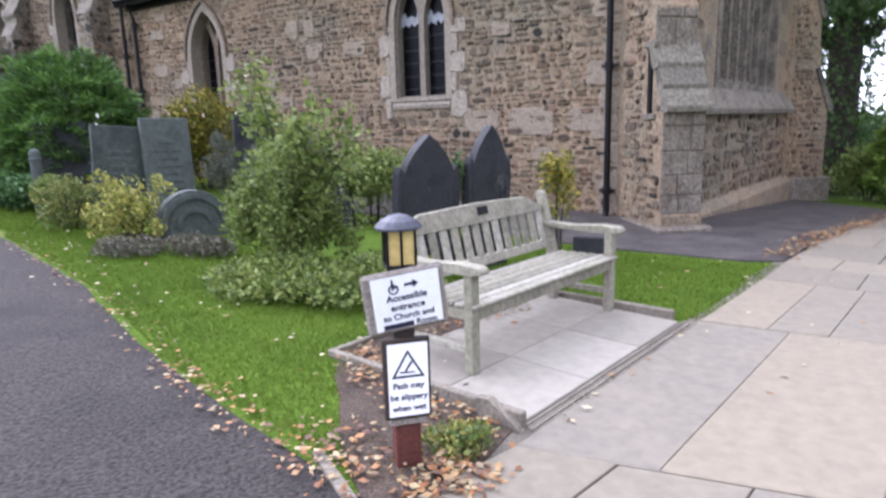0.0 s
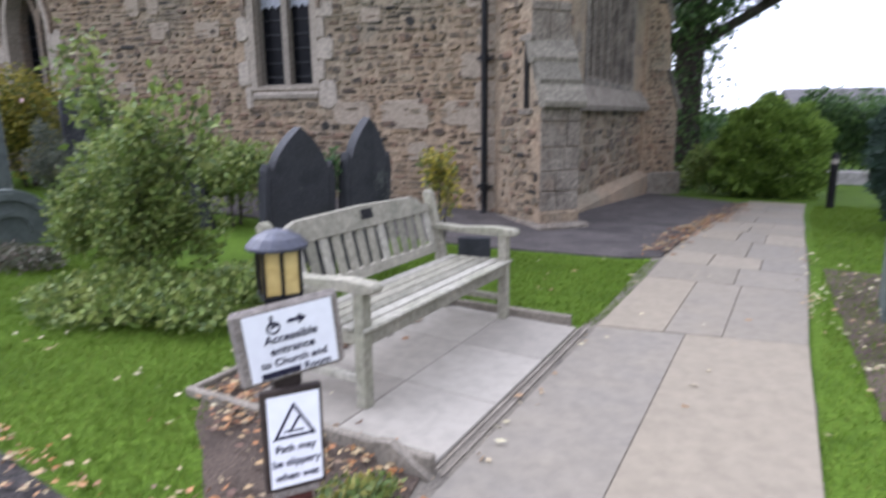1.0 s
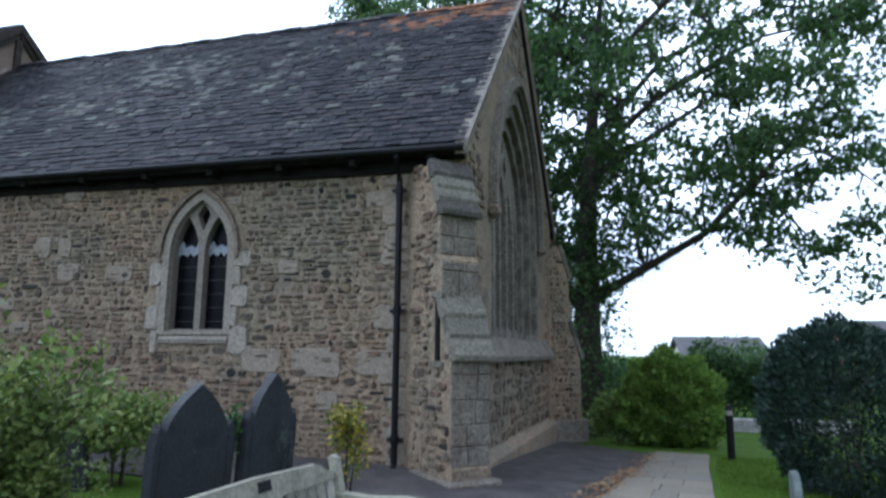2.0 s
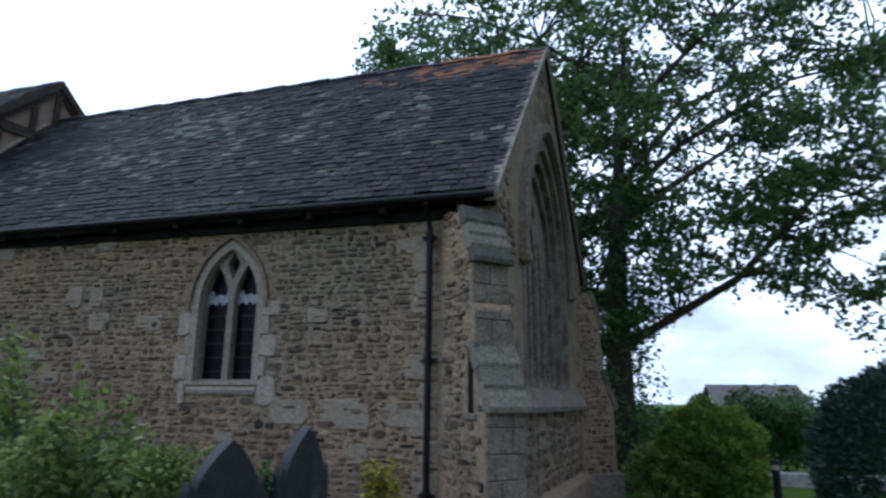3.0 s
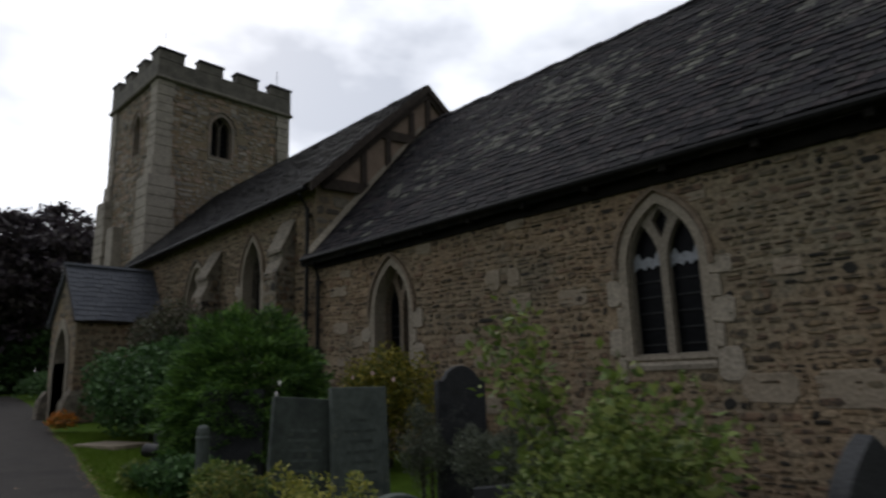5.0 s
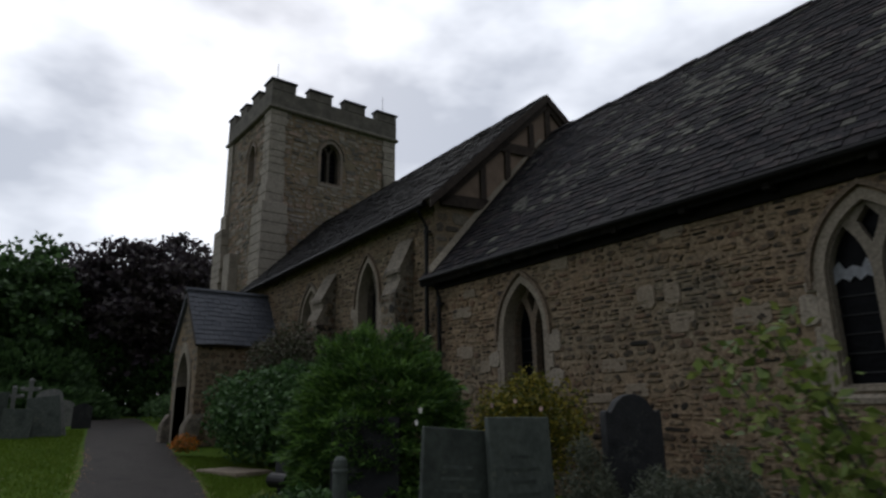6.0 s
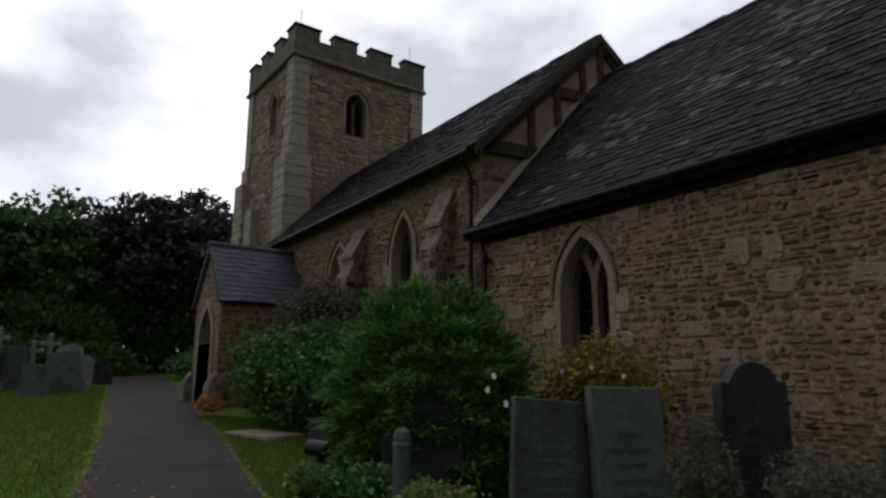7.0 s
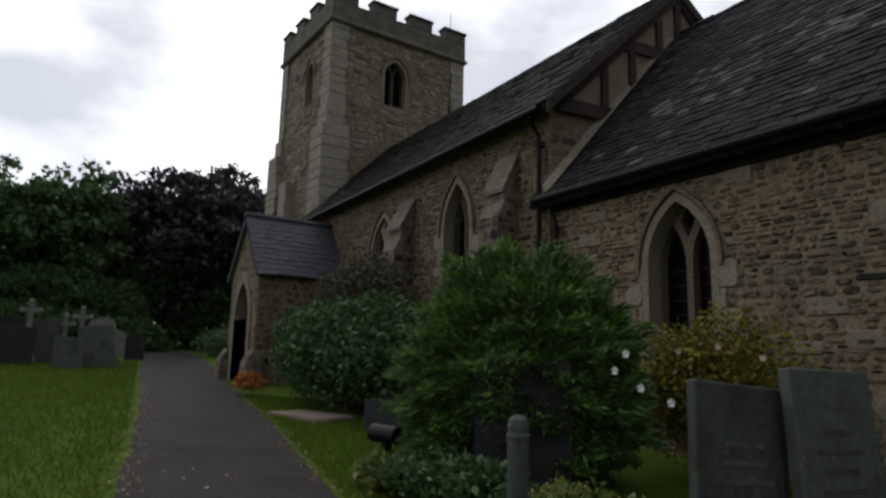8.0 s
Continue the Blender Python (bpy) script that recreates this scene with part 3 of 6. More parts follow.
roof = roof_slab("roof", [Vector(p) - Vector((0, 0, 0.09)) for p in (WA, EA, EB, WB)], 0.1, M_SLATE, chancel)
roof_slab("roof_north", (NE_, NW_, WB, EB), 0.12, M_SLATE, chancel)


# drifts of pale lichen: along the roof (0 west, 1 east), up the slope, their half-lengths and thickness of growth
DRIFTS = ((0.47, 0.66, 0.07, 0.12, 0.5), (0.83, 0.56, 0.03, 0.10, 0.55), (0.85, 0.86, 0.06, 0.04, 0.5), (0.66, 0.42, 0.02, 0.05, 0.5), (0.63, 0.14, 0.02, 0.03, 0.6), (0.34, 0.45, 0.10, 0.22, 0.3), (0.2, 0.3, 0.09, 0.2, 0.22), (0.58, 0.6, 0.2, 0.3, 0.1), (0.9, 0.3, 0.1, 0.2, 0.06), (0.7, 0.74, 0.04, 0.08, 0.3))


def roof_pick(a, t, rng):
    if t > 0.80 and a > 0.70 and rng.random() < (t - 0.74) * 5.5 * (a - 0.64) * 3.4:
        return 2
    grow = 0.01
    for ca, ct, ra, rt, dens in DRIFTS:
        grow += dens * math.exp(-(((a - ca) / ra) ** 2 + ((t - ct) / rt) ** 2))
    return 1 if rng.random() < grow else 0


slates("chancel", WA, EA, EB, WB, [M_SLATE, M_LICHEN, M_ORANGE], roof, 11, 0.15, 0.22, 0.013, roof_pick, 300, lambda a, t: 0.72 < a and t < 0.62, M_SLATE_P)
nridge = 34
bm = bmesh.new()
for k in range(nridge):
    if k == 28:
        part("ridge_tiles", bm, M_SLATE, chancel)
        bm = bmesh.new()
    a, b = Vector(WB).lerp(Vector(EB), k / nridge), Vector(WB).lerp(Vector(EB), (k + 0.97) / nridge)
    dz = Vector((0, 0, 0.03 + 0.012 * (k % 3)))
    prism(bm, [a + Vector((0, -0.14, -0.13)) + dz, a + dz, a + Vector((0, 0.14, -0.13)) + dz, a + Vector((0, 0.0, -0.06))], b - a)
part("ridge_tiles", bm, M_ORANGE, chancel, "ridge tiles spotted with orange lichen")
# stone verge up the gable
bm = bmesh.new()
for P, Q in ((EA, EB), (NE_, EB)):
    P, Q = Vector(P), Vector(Q)
    n = PE.n
    prism(bm, [P + n * 0.02 + Vector((0, 0, -0.18)), P + n * 0.05 + Vector((0, 0, 0.02)), P - n * 0.14 + Vector((0, 0, 0.03)), P - n * 0.14 + Vector((0, 0, -0.18))], Q - P)
part("verge", bm, M_DRESS_D, chancel)
# wall plate, rafter feet and gutter under the eaves
eave_u = (Vector(EA) - Vector(WA)).normalized()
eave_m = Matrix.Translation(WA) @ Matrix.Rotation(math.atan2(eave_u.y, eave_u.x), 4, "Z")
eave_len = (Vector(EA) - Vector(WA)).length
# plate and soffit double as the band of shade below the roof edge
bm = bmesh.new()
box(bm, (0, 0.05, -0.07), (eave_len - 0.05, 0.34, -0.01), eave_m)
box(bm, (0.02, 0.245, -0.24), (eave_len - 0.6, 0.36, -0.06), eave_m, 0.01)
part("wall_plate", bm, M_EAVE_SHADE, chancel, "wall plate and soffit coloured near black for the eaves' shade")
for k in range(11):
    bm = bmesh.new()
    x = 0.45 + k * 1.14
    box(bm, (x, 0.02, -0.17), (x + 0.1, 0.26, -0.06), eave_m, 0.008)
    part("rafter_foot", bm, M_EAVE_SHADE, chancel)
bm = bmesh.new()
tube(bm, [Vector(WA) + Vector((0.1, -0.02, -0.03)), Vector(WA).lerp(Vector(EA), 0.5) + Vector((0, -0.03, -0.06)), Vector(EA) + Vector((-0.02, -0.03, -0.09))], 0.055, 8)
part("gutter", bm, M_IRON, chancel)


def downpipe(x, y, z0, z1, off=0.28, toward=(0, -1)):
    t = thing("downpipe", "black painted cast iron rainwater downpipe on the church wall", "downpipe", "downpipes on the church")
    bm = bmesh.new()
    tube(bm, [(x + toward[0] * off, y + toward[1] * off, z1), (x + toward[0] * off, y + toward[1] * off, z1 - 0.12), (x, y, z1 - 0.42), (x, y, z0 + 0.15), (x + toward[0] * 0.1, y + toward[1] * 0.1, z0)], 0.045, 10)
    part("pipe", bm, M_IRON, t)
    for k in range(3):
        bm = bmesh.new()
        z = z0 + 0.45 + (z1 - z0 - 1.0) * k / 2
        tube(bm, [(x, y, z - 0.05), (x, y, z + 0.05)], 0.062, 10)
        box(bm, (x - 0.1, y - 0.02, z - 0.02), (x + 0.1, y + 0.06, z + 0.02))
        part("bracket", bm, M_IRON, t)
    return t


downpipe(-3.06, 8.33, 0.06, 4.44, 0.2)


def lancet_window(name, pl, c, w, sill, spring, apex, label, quoins=True, dress=M_DRESS, deep=0.24, hood=True, seed=1, cusps=True):
    """A pointed two-light stone window: jambs, mullion and Y tracery, sill, hood mould and leaded glass."""
    t = thing(name, label, "window", "windows of the church", "structure")
    rng = random.Random(seed)
    back = 0.06 if cusps else 0.24
    deep += 0.0 if cusps else 0.2
    bm = bmesh.new()
    sheet(bm, pl, arch(c, w + 0.20, sill - 0.02, spring, apex + 0.12, 8), [arch(c, w - 0.02, sill + 0.03, spring, apex - 0.01, 8)], 0.026, -deep)
    part("window_frame", bm, dress, t)
    # the mullion forks at the springing, each branch struck with the arch's own radius
    a, rise, mull = w / 2, apex - spring, 0.10
    r = (a * a + rise * rise) / (2 * a)
    lw = (w - mull) / 2 - 0.03
    la = spring + math.sqrt(max(0.01, 2 * r * (lw / 2 + 0.02) - (lw / 2 + 0.02) ** 2)) - 0.04
    off = (lw + mull) / 2
    eye = [(c, la - 0.24), (c - 0.07, la - 0.09), (c - 0.115, la + 0.03), (c - 0.075, la + 0.09), (c, apex - 0.06), (c + 0.075, la + 0.09), (c + 0.115, la + 0.03), (c + 0.07, la - 0.09)]
    holes = [arch(c - off, lw, sill + 0.05, spring, la, 6), arch(c + off, lw, sill + 0.05, spring, la, 6), eye]
    bm = bmesh.new()
    sheet(bm, pl, arch(c, w - 0.015, sill + 0.03, spring, apex - 0.006, 8), holes, -back, -deep + 0.01)
    part("tracery", bm, dress if cusps else M_DRESS_D, t)
    for q in (-1, 1) if cusps else ():
        cc = c + q * off
        bm = bmesh.new()
        zz = spring + 0.08
        prism(bm, [pl.at(cc + x * lw, zz + z, -deep + 0.075) for x, z in ((-0.5, -0.13), (-0.3, -0.07), (-0.12, -0.12), (0, -0.06), (0.12, -0.12), (0.3, -0.07), (0.5, -0.13), (0.48, 0.05), (0.32, 0.12), (0.2, 0.02), (0, 0.06), (-0.2, 0.02), (-0.32, 0.12), (-0.48, 0.05))], -pl.n * 0.02)
        part("cusp", bm, M_CUSP, t)
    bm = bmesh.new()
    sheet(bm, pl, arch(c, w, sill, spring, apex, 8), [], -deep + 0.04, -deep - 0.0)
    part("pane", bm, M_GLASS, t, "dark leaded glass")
    turn = Matrix.Rotation(math.atan2(pl.u.y, pl.u.x), 4, "Z")
    z = sill + 0.18
    while z < spring:
        bm = bmesh.new()
        box(bm, (-w / 2, -0.008, -0.008), (w / 2, 0.008, 0.008), Matrix.Translation(pl.at(c, z, -deep + 0.055)) @ turn)
        part("glazing_bar", bm, M_LEAD, t)
        z += 0.21
    bm = bmesh.new()
    prism(bm, [pl.at(c - w / 2 - 0.07, sill + z, d) for z, d in ((-0.15, -0.1), (-0.15, 0.03), (-0.09, 0.045), (0.06, -0.1))], pl.u * (w + 0.14))
    part("window_sill", bm, dress, t)
    if hood:
        bm = bmesh.new()
        o2 = arch(c, w + 0.36, spring - 0.10, spring - 0.02, apex + 0.22, 10)
        i2 = arch(c, w + 0.25, spring - 0.10, spring - 0.02, apex + 0.155, 10)
        sheet(bm, pl, o2 + i2[::-1], [], 0.07, -0.01)
        part("hood_mould", bm, M_DRESS_D, t)
    if quoins:
        for side in (-1, 1):
            z, k = sill - 0.30, 0 if side < 0 else 1
            while z < spring - 0.12:
                h = rng.uniform(0.24, 0.40)
                ww = (0.25 if k % 2 else 0.09) + rng.uniform(-0.04, 0.05)
                p = c + side * (w / 2 + 0.095)
                q = p + side * ww
                raw("quoin", stone_verts(pl, min(p, q), max(p, q), z, min(z + h, spring) - 0.004, 0.034, rng, 0.16), stone_faces(0), dress, t)
                z += h
                k += 1
    return t


lancet_window("window_1", PS, -11.70 - X0, 1.02, 1.75, 3.05, 3.92, "pointed two-light church window with dark glass, behind golden shrubs", seed=4, cusps=False)
lancet_window("window_2", PS, -6.27 - X0, 1.02, 1.9, 3.12, 3.94, "pointed two-light church window with pale stone tracery and leaded glass", seed=5)


def east_window():
    t = thing("window_3", "tall traceried east window of weathered stone with mullions", "window", "windows of the church", "structure")
    orders = ((3.7, 6.62, 0.0, -0.16), (3.35, 6.37, -0.10, -0.30), (3.0, 6.12, -0.22, -0.44))
    for w, ap, d0, d1 in orders:
        bm = bmesh.new()
        sheet(bm, PE, arch(EC, w + 0.06, 1.9, 4.1, ap + 0.03, 12), [arch(EC, w - 0.32, 2.0, 4.1, ap - 0.24, 12)], d0 + 0.015, d1)
        part("moulded_order", bm, M_DRESS_D, t)
    # five tall lights that rise with the arch, and small openings between their heads
    lw = 2.68 / 5
    holes = []
    for k, top in enumerate((4.35, 4.75, 5.0, 4.75, 4.35)):
        holes.append(arch(EC + (k - 2) * lw, lw - 0.1, 2.1, top - 0.5, top, 6))
    for cx, a, b in ((EC - lw / 2, 4.95, 5.45), (EC + lw / 2, 4.95, 5.45), (EC, 5.4, 5.8)):
        holes.append([(cx, a), (cx - 0.15, (a + b) / 2), (cx, b), (cx + 0.15, (a + b) / 2)])
    bm = bmesh.new()
    sheet(bm, PE, arch(EC, 2.75, 2.02, 4.1, 5.9, 12), holes, -0.30, -0.46)
    part("tracery", bm, M_DRESS_D, t)
    for k in range(4):
        bm = bmesh.new()
        s = EC + (k - 1.5) * lw
        tube(bm, [PE.at(s, 2.05, -0.29), PE.at(s, 4.6 if k in (1, 2) else 4.3, -0.29)], 0.05, 6)
        part("mullion", bm, M_DRESS_D, t)
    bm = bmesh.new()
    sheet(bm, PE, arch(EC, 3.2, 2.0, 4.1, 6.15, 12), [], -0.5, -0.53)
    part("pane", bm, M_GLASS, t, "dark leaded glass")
    for w0, w1, a0, a1, d in ((4.16, 3.86, 6.92, 6.73, 0.14), (3.84, 3.72, 6.71, 6.63, 0.07)):
        bm = bmesh.new()
        sheet(bm, PE, arch(EC, w0, 3.9, 4.1, a0, 14) + arch(EC, w1, 3.9, 4.1, a1, 14)[::-1], [], d, -0.01)
        part("hood_mould", bm, M_DRESS_D, t)
    for s in (EC - 2.02, EC + 2.02):
        bm = bmesh.new()
        bmesh.ops.create_icosphere(bm, subdivisions=1, radius=0.14, matrix=Matrix.Translation(PE.at(s, 3.85, 0.08)))
        part("hood_stop", bm, M_DRESS_D, t)
    bm = bmesh.new()
    prism(bm, [PE.at(0.55, 1.52, -0.05), PE.at(0.55, 1.52, 0.14), PE.at(0.55, 1.60, 0.16), PE.at(0.55, 1.92, 0.0), PE.at(0.55, 1.92, -0.05)], PE.u * 5.75)
    part("string_course", bm, M_DRESS_D, t)


east_window()
# plinth of the east wall
bm = bmesh.new()
prism(bm, [PE.at(0.4, -0.9, -0.05), PE.at(0.4, -0.9, 0.16), PE.at(0.4, 0.12, 0.16), PE.at(0.4, 0.26, 0.0), PE.at(0.4, 0.26, -0.05)], PE.u * 6.1)
part("plinth", bm, M_MORTAR, chancel)


def buttress(name, corner, axis, width, base, label, slit=False, seed=1):
    """A stepped diagonal buttress with stone weatherings at two heights."""
    t = thing(name, label, "buttress", "buttresses of the church", "structure")
    c, a = Vector((*corner, 0)), Vector((*axis, 0)).normalized()
    side = Vector((a.y, -a.x, 0))
    prof = [(-0.5, base), (0.72, base), (0.72, 0.28), (0.68, 0.34), (0.68, 1.62), (0.44, 2.32), (0.44, 2.82), (0.38, 2.9), (0.36, 3.48), (0.16, 4.16), (-0.5, 4.16)]
    bm = bmesh.new()
    prism(bm, [c + a * p + side * (-width / 2) + Vector((0, 0, z)) for p, z in prof], side * width)
    part("core", bm, M_MORTAR, t)
    rng = random.Random(seed)

    def reach(z):
        for (p0, z0), (p1, z1) in zip(prof[1:], prof[2:]):
            if z0 <= z <= z1 and z1 > z0:
                return p0 + (p1 - p0) * (z - z0) / (z1 - z0)
        return 0.0
    for q in (-1, 1):
        o = c + side * (q * width / 2)
        pl = Plane((o.x - a.x * 0.4, o.y - a.y * 0.4), (o.x + a.x, o.y + a.y)) if q < 0 else Plane((o.x + a.x, o.y + a.y), (o.x - a.x * 0.4, o.y - a.y * 0.4))
        if pl.n.dot(side * q) < 0:
            pl = Plane((pl.at(1.4, 0).x, pl.at(1.4, 0).y), (pl.o.x, pl.o.y))
        flip = (pl.u.dot(a) < 0)
        dist = (lambda s: 1.0 - s) if flip else (lambda s: s - 0.4)
        hole = (lambda s, z: slit and abs(dist(s) - 0.37) < 0.09 and 1.5 < z < 2.4)
        rubble("face", pl, (0, 1.4, base, 4.2), lambda s, z: -0.38 < dist(s) < reach(z) - 0.03 and not hole(s, z), M_STONE, t, seed + q, (0.07, 0.17), (0.1, 0.3), 0.02)
        if slit and q == slit:
            bm = bmesh.new()
            s = 0.77 if not flip else 0.63
            m = pl.at(s, 0, 0.012)
            box(bm, (-0.045, -0.012, 1.55), (0.045, 0.012, 2.35), Matrix.Translation(m) @ Matrix.Rotation(math.atan2(pl.u.y, pl.u.x), 4, "Z"))
            part("slit", bm, M_IRON, t, "dark narrow slit")
            for z in (1.5, 2.37):
                bm = bmesh.new()
                box(bm, (-0.14, -0.03, z - 0.03), (0.14, 0.03, z + 0.04), Matrix.Translation(m) @ Matrix.Rotation(math.atan2(pl.u.y, pl.u.x), 4, "Z"), 0.008)
                part("slit_stone", bm, M_DRESS_D, t)
    # ashlar end face
    for z0, z1, p in ((0.3, 1.6, 0.68), (2.34, 2.8, 0.44), (2.9, 3.46, 0.37)):
        z = z0
        while z < z1 - 0.05:
            h = min(rng.uniform(0.22, 0.36), z1 - z)
            cut = rng.uniform(0.3, 0.7)
            for u0, u1 in ((0, cut), (cut, 1)):
                bm = bmesh.new()
                vs = box(bm, (-0.15, -width / 2 + width * u0 + 0.004, z + 0.004), (0.02 + rng.uniform(0, 0.012), -width / 2 + width * u1 - 0.004, z + h - 0.004), None, 0.01)
                mm = Matrix((( a.x, side.x, 0, c.x + a.x * p), (a.y, side.y, 0, c.y + a.y * p), (0, 0, 1, 0), (0, 0, 0, 1)))
                bmesh.ops.transform(bm, matrix=mm, verts=bm.verts[:])
                part("ashlar_block", bm, M_DRESS_D, t)
            z += h
    # weathering slabs
    for (p0, z0), (p1, z1), n in (((0.76, 1.62), (0.42, 2.40), 3), ((0.44, 3.48), (0.17, 4.2), 4)):
        for k in range(n):
            f0, f1 = k / n, (k + 1.08) / n
            a0, a1 = (p0 + (p1 - p0) * f0, z0 + (z1 - z0) * f0), (p0 + (p1 - p0) * f1, z0 + (z1 - z0) * f1)
            bm = bmesh.new()
            wv = width / 2 + 0.03 + rng.uniform(-0.01, 0.015)
            prism(bm, [c + a * q + side * -wv + Vector((0, 0, z)) for q, z in ((a0[0] + 0.04, a0[1] - 0.07), (a0[0] + 0.05, a0[1]), (a1[0], a1[1] + 0.015), (a1[0] - 0.08, a1[1] - 0.03), (a0[0] - 0.08, a0[1] - 0.07))], side * 2 * wv)
            bmesh.ops.bevel(bm, geom=bm.edges[:], offset=0.008, segments=1, affect="EDGES")
            part("weathering_slab", bm, M_SLABTOP, t, "lichened sloping stone slab")
    bm = bmesh.new()
    box(bm, (-0.25, -width / 2 - 0.08, base), (0.86, width / 2 + 0.08, 0.16), None, 0.03)
    mm = Matrix(((a.x, side.x, 0, c.x), (a.y, side.y, 0, c.y), (0, 0, 1, 0), (0, 0, 0, 1)))
    bmesh.ops.transform(bm, matrix=mm, verts=bm.verts[:])
    part("footing", bm, M_DRESS_D, t)


buttress("buttress_1", (-2.425, 8.303), (0.69, -0.72), 0.56, -0.3, "stepped diagonal rubble buttress at the chancel corner", slit=1, seed=21)
buttress("buttress_2", (-1.36, 15.28), (0.74, 0.67), 0.55, -0.9, "stepped diagonal rubble buttress at the far chancel corner", seed=31)

# ---- nave ----
nave = thing("nave", "taller rubble stone nave with a dark roof and timbered gable", "church", kind="structure")
NY = 8.62
NW = 9.12
PNS = Plane((-26.6, NW), (-14.2, NY))


def ny(x):
    """The nave wall's face: it draws back towards the tower."""
    return NY + (NW - NY) * (-14.2 - x) / 12.4


n1 = arch(-17.1 + 26.6, 1.0, 2.0, 4.35, 5.36, 8)
n2 = arch(-20.52 + 26.6, 1.25, 2.0, 4.2, 5.2, 8)
wall_of("wall_south_nave", PNS, [(0, -0.2), (PNS.length, -0.2), (PNS.length, 6.1), (0, 6.1)], [n1, n2], 0.75, M_MORTAR, nave)
g1, g2 = grown(n1, 0.14), grown(n2, 0.14)
rubble("nave", PNS, (0, PNS.length, 0.4, 6.0), lambda s, z: not inside(g1, s, z) and not inside(g2, s, z), M_STONE, bpy.data.objects["wall_south_nave"], 41, (0.06, 0.17), (0.10, 0.34), 0.02, 0.022)
lancet_window("window_4", PNS, -17.1 + 26.6, 1.0, 2.0, 4.35, 5.36, "tall dark pointed nave window with pale stone jambs", seed=6, cusps=False)
lancet_window("window_5", PNS, -20.52 + 26.6, 1.25, 2.0, 4.2, 5.2, "pointed nave window filled with weathered tracery", seed=7)
PG = Plane((-14.2, NY), (-14.2 + SK * 6.4, NY + 6.4))
half = PG.length / 2
wall_of("wall_gable_nave", PG, [(0, -0.2), (PG.length, -0.2), (PG.length, 6.05), (half, 9.2), (0, 6.05)], [], 0.5, M_MORTAR, nave)
gable = bpy.data.objects["wall_gable_nave"]
rubble("gable", PG, (0, 3.0, 3.8, 6.25), lambda s, z: z < 6.0 - 0.12 * s, M_DRESS_D, gable, 43, (0.18, 0.3), (0.3, 0.6), 0.012)
# timber gable: plaster panels behind posts and beams
bm = bmesh.new()
prism(bm, [PG.at(0.2, 6.05, 0.02), PG.at(PG.length - 0.2, 6.05, 0.02), PG.at(half, 9.14, 0.02)], PG.n * 0.03)
part("plaster_panel", bm, M_PLASTER, gable, "ochre plaster infill")


def beam(s0, z0, s1, z1, w=0.2):
    bm = bmesh.new()
    d = Vector((s1 - s0, z1 - z0)).normalized()
    e = Vector((-d.y, d.x)) * w / 2
    prism(bm, [PG.at(s0 + e.x, z0 + e.y, 0.03), PG.at(s1 + e.x, z1 + e.y, 0.03), PG.at(s1 - e.x, z1 - e.y, 0.03), PG.at(s0 - e.x, z0 - e.y, 0.03)], PG.n * 0.09)
    part("timber", bm, M_TIMBER, gable)


beam(0.12, 6.16, 1.2, 6.2, 0.26)
beam(1.2, 6.2, 6.0, 6.2, 0.24)
beam(1.75, 7.72, 4.7, 7.82, 0.24)
for s, a, b in ((1.22, 6.2, 7.15), (1.93, 6.25, 7.65), (2.68, 7.8, 8.5), (3.22, 6.2, 9.0), (4.3, 6.2, 7.8)):
    beam(s, a, s, b, 0.15)
beam(0.12, 6.12, half, 9.16, 0.16)
beam(PG.length - 0.12, 6.12, half, 9.16, 0.16)
NA, NB = Vector((-26.6, 8.80, 5.95)), Vector((-14.18, 8.3, 6.05))
NC, ND = Vector((-13.72, 11.8, 9.42)), Vector((-26.6, 12.2, 9.3))
nroof = roof_slab("roof_nave", (NA, NB + PG.n * 0.3, NC, ND), 0.14, M_TIMBER, nave)
slates("nave", NA, NB + PG.n * 0.3, NC, ND, M_SLATE_N, nroof, 51, 0.2, 0.3, 0.018)
NF = Vector((-13.2, 15.3, 5.98))
roof_slab("roof_nave_north", (NF + PG.n * 0.3, Vector((-26.6, 15.3, 5.98)), ND, NC), 0.14, M_SLATE_N, nave)
PNN = Plane((-13.7, 15.02), (-26.6, 15.02))
wall_of("wall_north_nave", PNN, [(0, -0.2), (PNN.length, -0.2), (PNN.length, 6.1), (0, 6.1)], [], 0.7, M_MORTAR, nave)
bm = bmesh.new()
for P in (NB, NF):
    P = P + PG.n * 0.28
    prism(bm, [P + Vector((0, 0, -0.22)), P + Vector((0, 0, 0.0)), P + PG.n * 0.05, P + PG.n * 0.05 + Vector((0, 0, -0.22))], NC - P)
part("bargeboard", bm, M_TIMBER, nave)
bm = bmesh.new()
tube(bm, [(-26.6, 8.76, 5.87), (-14.1, 8.26, 5.97)], 0.06, 8)
part("gutter", bm, M_IRON, nave)
downpipe(-14.34, 8.5, 0.5, 5.98, 0.22)
downpipe(-14.0, 8.56, 0.5, 4.40, 0.12)
# mortar fillet where the chancel roof meets the nave gable
bm = bmesh.new()
P, Q = Vector((-14.16, 8.42, 4.5)), Vector((-13.85, 11.6, 8.15))
prism(bm, [P, P + Vector((0.12, 0, 0.0)), P + Vector((0.0, 0, 0.14))], Q - P)
part("lead_fillet", bm, M_DRESS, nave)


